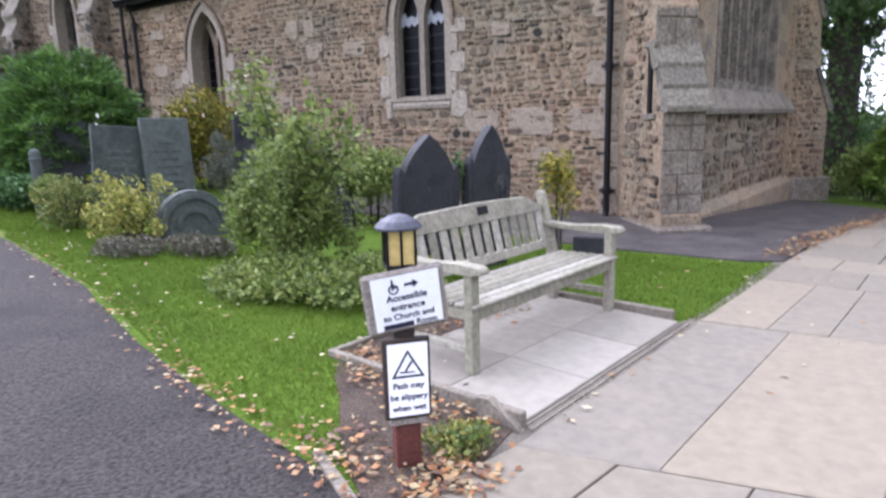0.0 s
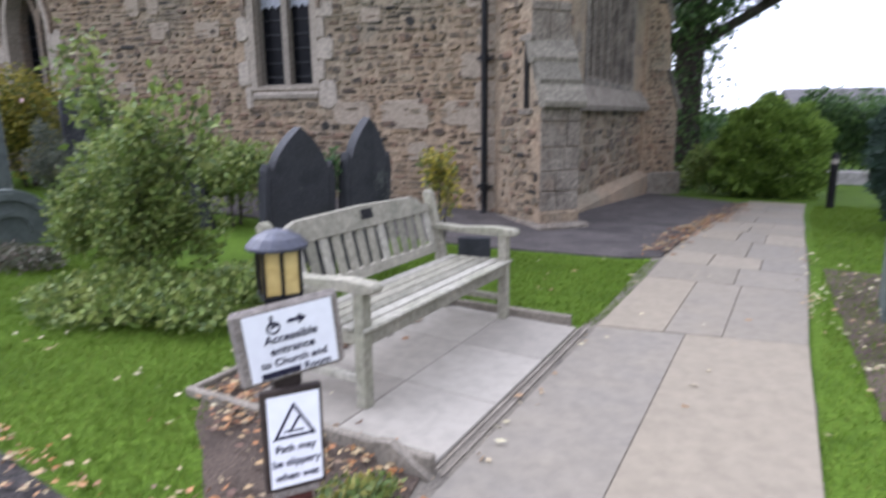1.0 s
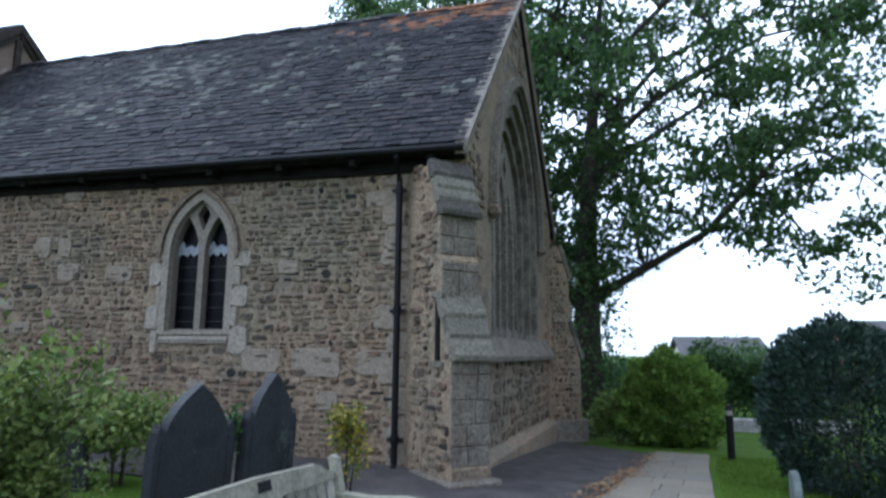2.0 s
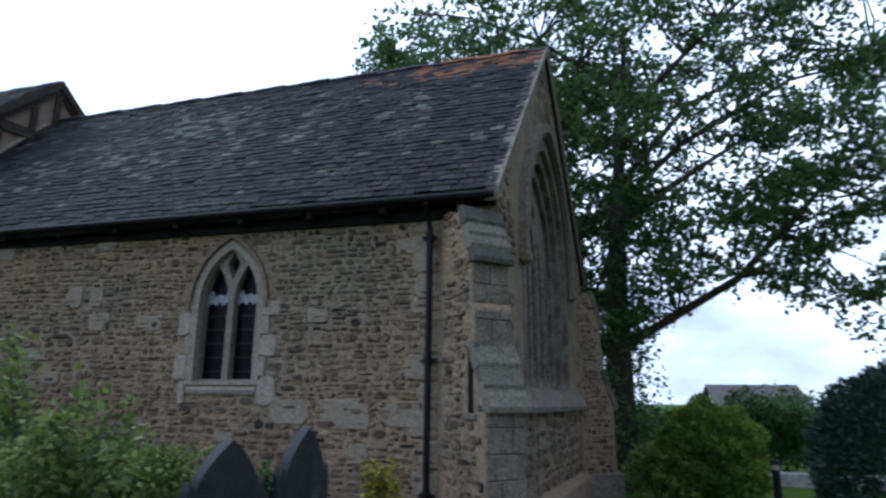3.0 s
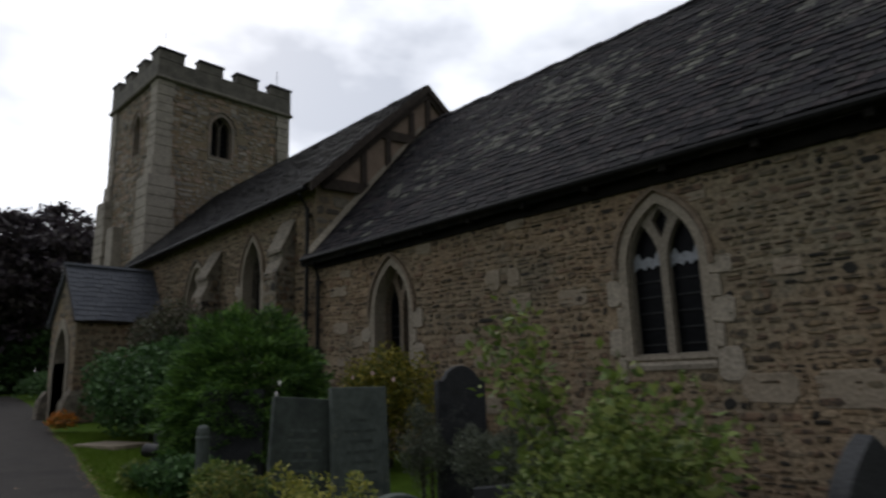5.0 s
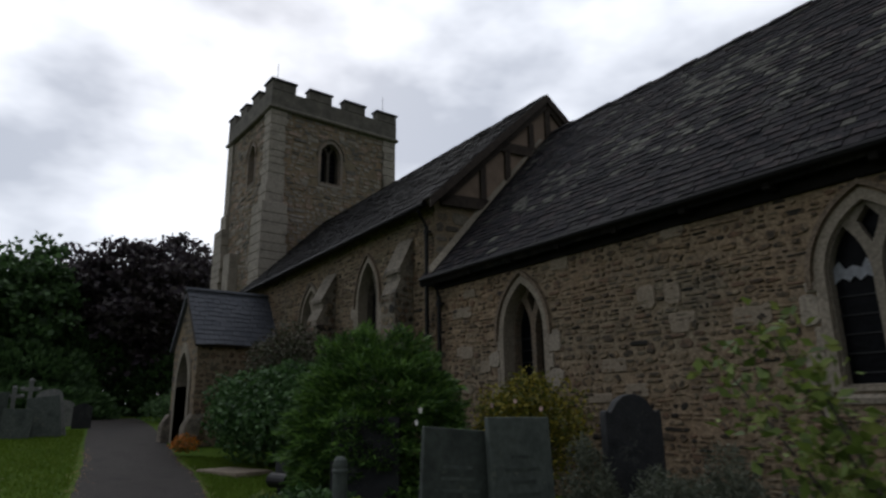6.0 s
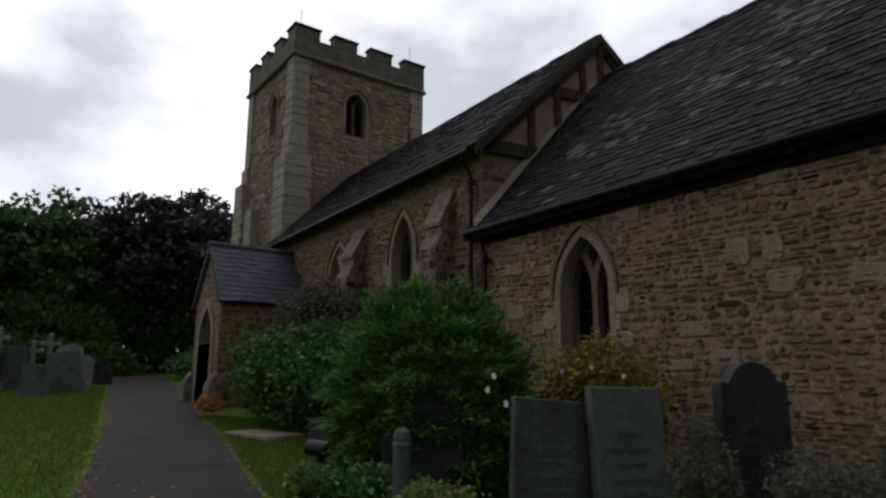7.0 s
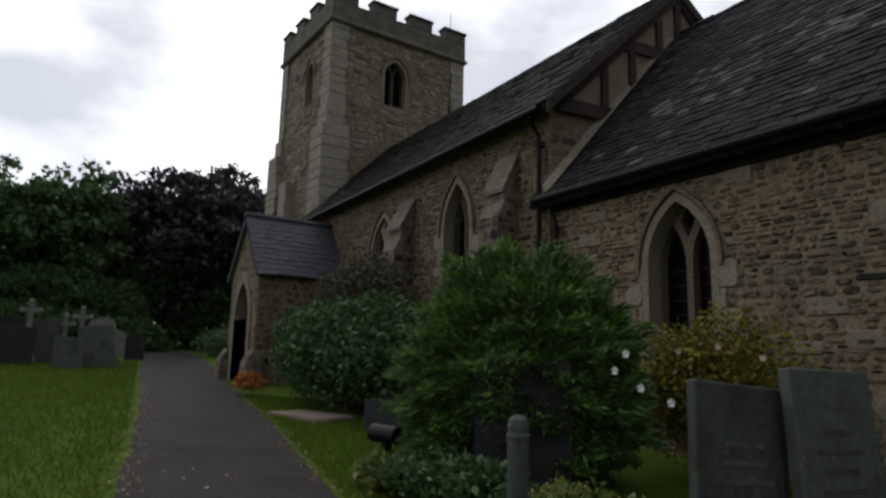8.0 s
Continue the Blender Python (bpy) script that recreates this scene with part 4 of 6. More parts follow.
def nave_buttress(name, x0, x1, reach, top):
    t = thing(name, "sloping topped rubble buttress against the nave wall", "buttress", "buttresses of the church", "structure")
    wy = ny((x0 + x1) / 2)
    prof = [(0.1, -0.2), (-reach, -0.2), (-reach, top - 1.3), (-reach * 0.72, top - 1.0), (-reach * 0.72, top - 0.75), (0.0, top), (0.1, top)]
    bm = bmesh.new()
    prism(bm, [(x0, wy + p, z) for p, z in prof], (x1 - x0, 0, 0))
    part("core", bm, M_DRESS_D, t)
    pl = Plane((x0, wy - reach), (x1, wy - reach))
    rubble("front", pl, (0, x1 - x0, 0.4, top - 1.3), lambda s, z: True, M_STONE, t, int(-x0 * 10), (0.14, 0.25), (0.2, 0.4), 0.015)
    pe = Plane((x1, wy - reach), (x1, wy))
    rubble("side", pe, (0, reach, 0.4, top), lambda s, z: z < top - 1.3 + (s / reach) * 1.2, M_STONE, t, int(-x0 * 10) + 1, (0.12, 0.22), (0.15, 0.35), 0.015)
    for k in range(3):
        bm = bmesh.new()
        f0, f1 = k / 3, (k + 1.1) / 3
        a = (wy - reach * 0.78 * (1 - f0) - 0.02, top - 0.78 * (1 - f0))
        b = (wy - reach * 0.78 * (1 - f1), top - 0.78 * (1 - f1))
        prism(bm, [(x0 - 0.03, a[0], a[1] - 0.05), (x0 - 0.03, a[0], a[1] + 0.03), (x0 - 0.03, b[0], b[1] + 0.04), (x0 - 0.03, b[0], b[1] - 0.05)], (x1 - x0 + 0.06, 0, 0))
        part("weathering_slab", bm, M_DRESS_D, t)


nave_buttress("buttress_3", -15.6, -15.05, 0.5, 5.5)
nave_buttress("buttress_4", -19.5, -18.9, 0.55, 5.4)

# ---- tower ----
tower = thing("tower", "square battlemented stone church tower with louvred bell openings", "tower", kind="structure")
TX0, TX1, TY0, TY1, TZ = -31.4, -26.55, 9.75, 15.55, 13.7
PTE, PTS = Plane((TX1, TY0), (TX1, TY1)), Plane((TX0, TY0), (TX1, TY0))
PTN, PTW = Plane((TX1, TY1), (TX0, TY1)), Plane((TX0, TY1), (TX0, TY0))
te = arch(12.42 - TY0, 0.95, 11.0, 12.25, 12.85, 8)
ts = arch(-28.5 - TX0, 0.8, 11.0, 12.2, 12.8, 8)
wall_of("wall_east_tower", PTE, [(0, -0.2), (PTE.length, -0.2), (PTE.length, TZ), (0, TZ)], [te], 0.6, M_MORTAR, tower)
wall_of("wall_south_tower", PTS, [(0, -0.2), (PTS.length, -0.2), (PTS.length, TZ), (0, TZ)], [ts], 0.6, M_MORTAR, tower)
for nm, pl in (("wall_north_tower", PTN), ("wall_west_tower", PTW)):
    wall_of(nm, pl, [(0, -0.2), (pl.length, -0.2), (pl.length, TZ), (0, TZ)], [], 0.6, M_TOWER, tower)
gt, gs = grown(te, 0.12), grown(ts, 0.12)
rubble("tower_e", PTE, (0.5, PTE.length - 0.5, 6.0, TZ), lambda s, z: not inside(gt, s, z), M_TOWER, bpy.data.objects["wall_east_tower"], 61, (0.1, 0.24), (0.16, 0.55), 0.025, 0.02)
rubble("tower_s", PTS, (0.5, PTS.length - 0.5, 0.5, TZ), lambda s, z: not inside(gs, s, z), M_TOWER, bpy.data.objects["wall_south_tower"], 62, (0.1, 0.26), (0.16, 0.55), 0.025, 0.02)
lancet_window("window_6", PTE, 12.42 - TY0, 0.95, 11.0, 12.25, 12.85, "two-light belfry opening in the tower", False, M_TOWER, 0.3, True, 8, False)
lancet_window("window_7", PTS, -28.5 - TX0, 0.8, 11.0, 12.2, 12.8, "narrow belfry opening in the tower side", False, M_TOWER, 0.3, True, 9, False)
# corner pilasters with an offset, as big quoin blocks
for cx, cy, sx, sy in ((TX1, TY0, 1, -1), (TX1, TY1, 1, 1), (TX0, TY0, -1, -1)):
    rng = random.Random(int(cx * 10 + cy))
    z = 0.4
    while z < TZ - 0.02:
        h = min(rng.uniform(0.28, 0.45), TZ - z)
        out = 0.34 if z < 9.4 else 0.16 if z < 10.2 else 0.08
        w = rng.uniform(0.62, 0.8) if z < 9.4 else rng.uniform(0.5, 0.62)
        boxed("quoin", (min(cx + sx * out, cx - sx * w), min(cy + sy * out, cy - sy * w), z), (max(cx + sx * out, cx - sx * w), max(cy + sy * out, cy - sy * w), z + h - 0.012), M_TOWER, bpy.data.objects["wall_east_tower"], None, 0.015)
        z += h
for x in (-29.7,):
    boxed("pilaster_buttress", (x - 0.35, TY0 - 0.4, 0.3), (x + 0.35, TY0 + 0.05, 8.2), M_TOWER, bpy.data.objects["wall_south_tower"], None, 0.03)
bm = bmesh.new()
box(bm, (TX0 - 0.2, TY0 - 0.2, TZ - 0.02), (TX1 + 0.2, TY1 + 0.2, TZ + 0.14), None, 0.05)
part("string_course", bm, M_TOWER_D, tower)
# parapet and merlons
for q, (pl, nm) in enumerate(((PTE, 4), (PTS, 4), (PTN, 4), (PTW, 4))):
    q = 0.006 * q
    bm = bmesh.new()
    sheet(bm, pl, [(-0.09, TZ + 0.12 + q), (pl.length + 0.09, TZ + 0.12 + q), (pl.length + 0.09, TZ + 0.85 + q), (-0.09, TZ + 0.85 + q)], [], 0.1 + q, -0.3 - q)
    par = part("parapet", bm, M_TOWER_D, tower)
    gap = 0.62
    mw = (pl.length + 0.2 - gap * (nm - 1)) / nm
    for k in range(nm):
        a = -0.1 + k * (mw + gap)
        bm = bmesh.new()
        sheet(bm, pl, [(a + q, TZ + 0.88), (a + mw - q, TZ + 0.88), (a + mw - q, TZ + 1.235 + q), (a + q, TZ + 1.235 + q)], [], 0.092 + q, -0.292 - q)
        mer = part("merlon", bm, M_TOWER_D, par)
        bm = bmesh.new()
        sheet(bm, pl, [(a - 0.05 + q, TZ + 1.262 + q), (a + mw + 0.05 - q, TZ + 1.262 + q), (a + mw + 0.05 - q, TZ + 1.335 + q), (a - 0.05 + q, TZ + 1.335 + q)], [], 0.15 + q, -0.34 - q)
        part("coping", bm, M_SLATESTONE, par)
boxed("tower_roof", (TX0 + 0.3, TY0 + 0.3, TZ + 0.15), (TX1 - 0.3, TY1 - 0.3, TZ + 0.3), M_LEAD, tower)
for x, y in ((TX1 - 0.4, TY0 + 0.3), (TX1 - 0.3, TY1 - 0.4)):
    t = thing("lightning_rod", "thin metal rod on the tower parapet", "rod", "rods on the tower")
    bm = bmesh.new()
    tube(bm, [(x, y, TZ + 0.3), (x, y, TZ + 2.3)], 0.012, 5)
    part("rod", bm, M_IRON, t)

# ---- porch ----
porch = thing("porch", "gabled stone church porch with a blue-grey slate roof and pointed arch", "porch", kind="structure")
PB = 9.0
PX0, PX1, PY = -25.3, -22.95, 6.5
PF = Plane((PX0, PY), (PX1, PY))
pa = arch(-24.12 - PX0, 1.25, 0.5, 2.55, 3.65, 8)
wall_of("wall_front_porch", PF, [(0, 0.2), (PF.length, 0.2), (PF.length, 3.8), (PF.length / 2, 5.35), (0, 3.8)], [pa], 0.45, M_MORTAR, porch)
gp = grown(pa, 0.15)
rubble("front", PF, (0, PF.length, 0.6, 5.3), lambda s, z: not inside(gp, s, z) and z < 3.75 + 1.3 * min(s, PF.length - s), M_DRESS_D, bpy.data.objects["wall_front_porch"], 71, (0.16, 0.3), (0.25, 0.5), 0.015)
bm = bmesh.new()
sheet(bm, PF, arch(-24.12 - PX0, 1.6, 0.5, 2.55, 3.9, 8), [arch(-24.12 - PX0, 1.2, 0.45, 2.55, 3.6, 8)], 0.05, -0.3)
part("arch_moulding", bm, M_DRESS, porch)
for pl, nm in ((Plane((PX1, PY), (PX1, PB)), "wall_side_porch"), (Plane((PX0, PB), (PX0, PY)), "wall_west_porch")):
    cut = (0.453, 0.0) if nm == "wall_side_porch" else (0.0, 0.453)
    wall_of(nm, pl, [(cut[0], 0.2), (pl.length - cut[1], 0.2), (pl.length - cut[1], 3.85), (cut[0], 3.85)], [], 0.4, M_MORTAR, porch)
    rubble("side", pl, (0, pl.length, 0.6, 3.8), lambda s, z: True, M_STONE, bpy.data.objects[nm], 72, (0.12, 0.25), (0.2, 0.45), 0.015)
for x in (PX0, PX1):
    bm = bmesh.new()
    prism(bm, [(x - 0.2, PY - 0.3, 0.3), (x + 0.25, PY - 0.3, 0.3), (x + 0.25, PY - 0.26, 1.4), (x + 0.2, PY - 0.05, 1.75), (x - 0.2, PY - 0.05, 1.75), (x - 0.2, PY - 0.26, 1.4)], (0, 0.3, 0))
    part("corner_pier", bm, M_DRESS_D, porch)
RZ = 5.5
proof = roof_slab("roof_porch", ((PX1 + 0.2, PY - 0.12, 3.72), (PX1 + 0.2, PB + 0.2, 3.72), (-24.12, PB + 0.2, RZ), (-24.12, PY - 0.12, RZ)), 0.1, M_TIMBER, porch)
slates("porch", (PX1 + 0.2, PY - 0.12, 3.72), (PX1 + 0.2, PB + 0.2, 3.72), (-24.12, PB + 0.2, RZ), (-24.12, PY - 0.12, RZ), M_SLATE_B, proof, 73, 0.2, 0.28, 0.014)
roof_slab("roof_porch_west", ((PX0 - 0.2, PB + 0.2, 3.72), (PX0 - 0.2, PY - 0.12, 3.72), (-24.12, PY - 0.12, RZ), (-24.12, PB + 0.2, RZ)), 0.1, M_SLATE_B, porch)
bm = bmesh.new()
tube(bm, [(-24.12, PY - 0.14, RZ + 0.03), (-24.12, PB, RZ + 0.03)], 0.08, 6)
part("ridge_tiles", bm, M_SLATE_B, porch)
boxed("door_1", (-24.7, PB - 0.06, 0.8), (-23.5, PB - 0.0, 3.1), M_TIMBER, None, None, 0.02)
tagged(bpy.data.objects["door_1"], "dark oak church door inside the porch", "door", kind="structure")

# ---- paving and edges ----
PATH_L = [(-1.80, 0.85), (-1.6, 1.45), (-1.45, 1.9), (-1.40, 2.22), (-1.08, 4.25), (-0.97, 4.7), (-0.68, 6.54), (-0.2, 8.6), (0.32, 10.9), (0.75, 13.5)]
PATH_R = [(-0.30, 0.6), (-0.12, 1.5), (-0.05, 2.1), (0.0, 2.56), (0.24, 4.3), (0.31, 4.7), (0.56, 6.3), (0.84, 8.2), (1.25, 10.8), (1.7, 13.3)]
tagged(drape("path_bed", [(x - 0.12, y) for x, y in PATH_L], PATH_R, 0.004, M_JOINT, 4, 0.5), "sandy bedding in the joints of the paved path", "path", kind="structure")
pavement = thing("pavement", "path of buff sandstone flags in uneven courses", "paving", kind="structure")


def along(line, t):
    n = len(line) - 1
    i = min(n - 1, int(t * n))
    f = t * n - i
    a, b = line[i], line[i + 1]
    return Vector((a[0] + (b[0] - a[0]) * f, a[1] + (b[1] - a[1]) * f))


def flag(name, quad, mat, parent, top, thick=0.05, gap=0.008):
    """One flagstone with broken edges from four ground corners."""
    c = sum(quad, Vector((0, 0))) / 4
    qs = [q + (c - q).normalized() * gap for q in quad]
    V = [(q.x, q.y, gz(q.x, q.y) + top - thick) for q in qs]
    V += [(q.x, q.y, gz(q.x, q.y) + top - 0.006) for q in qs]
    V += [(q.x + (c.x - q.x) * 0.015, q.y + (c.y - q.y) * 0.015, gz(q.x, q.y) + top) for q in qs]
    F = [(8, 9, 10, 11)] + [(i, (i + 1) % 4, 4 + (i + 1) % 4, 4 + i) for i in range(4)] + [(4 + i, 4 + (i + 1) % 4, 8 + (i + 1) % 4, 8 + i) for i in range(4)]
    area = (quad[1] - quad[0]).cross(quad[2] - quad[0]) if hasattr(quad[0], "cross") else 1
    if area < 0:
        F = [f[::-1] for f in F]
    return raw(name, V, F, mat, parent)


rng = random.Random(77)
t = 0.0
k = 0
while t < 0.999:
    n = len(PATH_L) - 1
    seg = (along(PATH_L, min(1, t + 0.02)) - along(PATH_L, t)).length / 0.02 if t < 0.97 else 12
    dt = min(1 - t, rng.choice((0.5, 0.65, 0.65, 0.8)) / max(4, seg))
    a, b, c, d = along(PATH_L, t), along(PATH_R, t), along(PATH_R, min(0.9999, t + dt)), along(PATH_L, min(0.9999, t + dt))
    cuts = [0.0, rng.uniform(0.3, 0.45), rng.uniform(0.6, 0.75), 1.0] if k % 2 else [0.0, rng.uniform(0.4, 0.62), 1.0]
    for p, q in zip(cuts, cuts[1:]):
        flag("flagstone", [a.lerp(b, p), a.lerp(b, q), d.lerp(c, q), d.lerp(c, p)], M_PAVE, pavement, 0.024 + rng.uniform(-0.003, 0.003), gap=rng.uniform(0.003, 0.007))
    t += dt
    k += 1

# the bench's pad: slabs, slot drain and edging boards
BN, BF = Vector((-1.43, 2.24)), Vector((-1.12, 4.24))
pu = (BF - BN).normalized()
pb = Vector((-pu.y, pu.x))
pad = thing("bench_pad", "pad of smooth pale concrete slabs under the bench", "paving", kind="structure")
for j, (y0, y1) in enumerate(((0.0, 0.68), (0.68, 1.36), (1.36, 2.03))):
    for x0, x1 in ((0.07, 0.62), (0.62, 1.2)):
        flag("slab", [BN + pu * y0 + pb * x0, BN + pu * y1 + pb * x0, BN + pu * y1 + pb * x1, BN + pu * y0 + pb * x1], M_CONC, pad, 0.02, gap=0.004)
boxm = Matrix(((pu.x, pb.x, 0, BN.x), (pu.y, pb.y, 0, BN.y), (0, 0, 1, 0), (0, 0, 0, 1)))
drain = thing("slot_drain", "narrow dark slot drain along the edge of the pad", "drain")
bm = bmesh.new()
box(bm, (-0.02, 0.0, -0.05), (2.05, 0.014, 0.022), boxm, 0.002)
box(bm, (-0.02, 0.045, -0.05), (2.05, 0.06, 0.022), boxm, 0.002)
part("rim", bm, M_KERB, drain)
bm = bmesh.new()
box(bm, (-0.02, 0.014, -0.05), (2.05, 0.045, 0.006), boxm)
part("channel", bm, M_IRON, drain)
# soil bed behind the slabs under the bench back
soil_strip = drape("soil_strip", [tuple(BN + pb * 1.2), tuple(BN + pu * 2.03 + pb * 1.2)], [tuple(BN + pb * 1.48), tuple(BN + pu * 2.03 + pb * 1.48)], 0.012, M_SOIL, 2, 0.4)
tagged(soil_strip, "strip of bare soil and leaves behind the slabs", "soil", kind="structure")
for nm, lo, hi in (("edging", (-0.045, 0.04, -0.12), (0.0, 1.52, 0.105)), ("edging", (2.035, 0.12, -0.1), (2.08, 1.52, 0.095)), ("edging", (0.0, 1.485, -0.1), (2.035, 1.525, 0.10))):
    e = thing("edging_board", "weathered wooden edging board round the bench pad", "edging", "edging boards round the pad")
    bm = bmesh.new()
    box(bm, lo, hi, boxm, 0.008)
    part("board", bm, M_KERB, e)
e = thing("edging_board", "broken end of an edging board lifted out of line", "edging", "edging boards round the pad")
bm = bmesh.new()
prism(bm, [boxm @ Vector(p) for p in ((-0.03, 0.0, -0.02), (-0.03, 0.28, -0.02), (-0.03, 0.3, 0.13), (-0.03, 0.22, 0.14), (-0.03, 0.05, 0.04))], boxm.to_3x3() @ Vector((-0.05, 0, 0)))
part("board", bm, M_KERB, e)
# soil bed at the sign's foot and its concrete edge by the tarmac
tagged(drape("soil_bed", [(-2.95, 2.62), (-2.5, 2.0), (-2.12, 1.62), (-1.75, 1.36)], [(-2.7, 2.66), (-2.0, 2.42), (-1.52, 2.22), (-1.5, 1.55)], 0.012, M_SOIL, 4, 0.25), "dark soil bed strewn with brown leaves", "soil", kind="structure")
tagged(drape("soil_bed_east", [(0.42, 3.4), (0.5, 4.3), (0.62, 5.6), (0.75, 6.6)], [(1.0, 3.2), (1.1, 4.3), (1.2, 5.6), (1.2, 6.5)], 0.012, M_SOIL, 4, 0.25), "bare soil bed with gravel and leaves round the headstones", "soil", kind="structure")
e = thing("path_edging", "pale concrete edging strip beside the tarmac", "edging")
bm = bmesh.new()
P, Q = Vector((-2.15, 1.53, gz(-2.15, 1.5) - 0.015)), Vector((-1.66, 1.26, gz(-1.6, 1.2) - 0.015))
side = (Q - P).cross(Vector((0, 0, 1))).normalized() * 0.05
prism(bm, [P - Vector((0, 0, 0.08)), P + Vector((0, 0, 0.045)), P + side + Vector((0, 0, 0.045)), P + side - Vector((0, 0, 0.08))], Q - P)
part("strip", bm, M_KERB, e)

# ---- bench ----


def bench():
    t = thing("garden_bench", "weathered silver-grey teak garden bench with slatted back", "bench", at=(-1.83, 3.46, gz(-1.8, 3.4) + 0.015), turn=80)
    L = 0.86

    def slab(name, lo, hi, bevel=0.006, label="", m=None):
        bm = bmesh.new()
        box(bm, lo, hi, m, bevel)
        return part(name, bm, M_TEAK, t, label)
    for s in (-1, 1):
        x = s * (L - 0.035)
        slab("leg", (x - 0.035, 0.0, 0.0), (x + 0.035, 0.065, 0.61))
        bm = bmesh.new()
        prism(bm, [(x - 0.035, 0.50, 0), (x - 0.035, 0.565, 0), (x - 0.035, 0.575, 0.42), (x - 0.035, 0.69, 0.88), (x - 0.035, 0.66, 0.905), (x - 0.035, 0.625, 0.88), (x - 0.035, 0.51, 0.42)], (0.07, 0, 0))
        bmesh.ops.bevel(bm, geom=bm.edges[:], offset=0.005, segments=1, affect="EDGES")
        part("back_post", bm, M_TEAK, t)
        bm = bmesh.new()
        prism(bm, [(x - 0.045, -0.07, 0.615), (x - 0.045, -0.075, 0.635), (x - 0.045, -0.05, 0.66), (x - 0.045, 0.1, 0.665), (x - 0.045, 0.35, 0.645), (x - 0.045, 0.62, 0.66), (x - 0.045, 0.62, 0.615), (x - 0.045, 0.3, 0.608), (x - 0.045, 0.0, 0.605)], (0.09, 0, 0))
        bmesh.ops.bevel(bm, geom=bm.edges[:], offset=0.008, segments=1, affect="EDGES")
        part("armrest", bm, M_TEAK, t, "pale worn armrest")
        slab("side_rail", (x - 0.02, 0.06, 0.33), (x + 0.02, 0.52, 0.40))
        slab("stretcher", (x - 0.02, 0.06, 0.13), (x + 0.02, 0.52, 0.175))
    slab("front_rail", (-L + 0.07, 0.012, 0.325), (L - 0.07, 0.045, 0.405))
    for k in range(6):
        y = -0.02 + k * 0.088
        slab("seat_slat", (-L + 0.0 if k else -L + 0.0, y, 0.408 - 0.002 * k), (L - 0.0, y + 0.072, 0.43 - 0.002 * k), 0.006)
    lean = lambda z: 0.535 + (z - 0.42) * 0.255
    # shaped top rail
    bm = bmesh.new()
    out = [(-L + 0.07, 0.745), (L - 0.07, 0.745), (L - 0.07, 0.80), (L - 0.15, 0.81), (L - 0.20, 0.85), (L - 0.27, 0.872), (0, 0.885), (-L + 0.27, 0.872), (-L + 0.20, 0.85), (-L + 0.15, 0.81), (-L + 0.07, 0.80)]
    prism(bm, [(x, lean(z), z) for x, z in out], (0, 0.035, 0))
    bmesh.ops.bevel(bm, geom=bm.edges[:], offset=0.004, segments=1, affect="EDGES")
    part("top_rail", bm, M_TEAK, t)
    bm = bmesh.new()
    prism(bm, [(x, lean(z), z) for x, z in ((-L + 0.07, 0.455), (L - 0.07, 0.455), (L - 0.07, 0.515), (-L + 0.07, 0.515))], (0, 0.035, 0))
    part("bottom_rail", bm, M_TEAK, t)
    n = 14
    for k in range(n):
        x = -L + 0.12 + (2 * L - 0.24) * k / (n - 1)
        bm = bmesh.new()
        prism(bm, [(x - 0.031, lean(z) + 0.008, z) for z in (0.51, 0.75)] + [(x + 0.031, lean(z) + 0.008, z) for z in (0.75, 0.51)], (0, 0.018, 0))
        part("back_slat", bm, M_TEAK, t)
    bm = bmesh.new()
    prism(bm, [(x, lean(z) - 0.004, z) for x, z in ((-0.02, 0.80), (0.10, 0.80), (0.10, 0.86), (-0.02, 0.86))], (0, 0.005, 0))
    part("plaque", bm, M_IRON, t, "small dark memorial plaque")


bench()

# ---- sign post with lantern ----
M_REDWOOD = surface("red_brown_stained_wood", [(0.06, 0.018, 0.014), (0.10, 0.03, 0.022)], 8, 0.6, 0.3, 60)
M_DARKWOOD = surface("dark_post_wood", [(0.02, 0.014, 0.012), (0.045, 0.032, 0.025)], 8, 0.7, 0.3, 60)
M_OLDWOOD = surface("grey_backing_board", [(0.16, 0.14, 0.12), (0.26, 0.23, 0.2)], 9, 0.9, 0.4, 60)
M_PAPER = surface("white_laminated_sheet", [(0.74, 0.75, 0.78), (0.80, 0.81, 0.84)], 6, 0.35, 0.03, 30, mottle=0.04)
M_INK = surface("black_ink", [(0.012, 0.012, 0.03), (0.02, 0.02, 0.045)], 10, 0.6, 0, 30)
M_AMBER = surface("amber_glass", [(0.42, 0.30, 0.10), (0.55, 0.42, 0.17)], 12, 0.25, 0.05, 40, mottle=0.15, spec=0.5)
M_CAP = surface("dark_blue_grey_metal", [(0.035, 0.037, 0.05), (0.06, 0.062, 0.078)], 10, 0.5, 0.1, 50)


def words(text, size, at, parent, name="lettering"):
    cu = bpy.data.curves.new(name, "FONT")
    cu.body, cu.size, cu.align_x, cu.align_y, cu.extrude = text, size, "CENTER", "CENTER", 0.0006
    cu.offset = size * 0.018
    tmp = new(name, cu)
    me = bpy.data.meshes.new_from_object(tmp)
    bpy.data.objects.remove(tmp)
    me.materials.clear()
    me.materials.append(M_INK)
    ob = new(name, me)
    ob.parent = parent
    ob.matrix_basis = Matrix.Translation(at) @ pose(0, 0, 0, 90, 0, 0)
    return ob


def bars(parent, shapes, name="mark"):
    for sh in shapes:
        bm = bmesh.new()
        prism(bm, [(x, 0, z) for x, z in sh], (0, -0.0012, 0))
        part(name, bm, M_INK, parent)


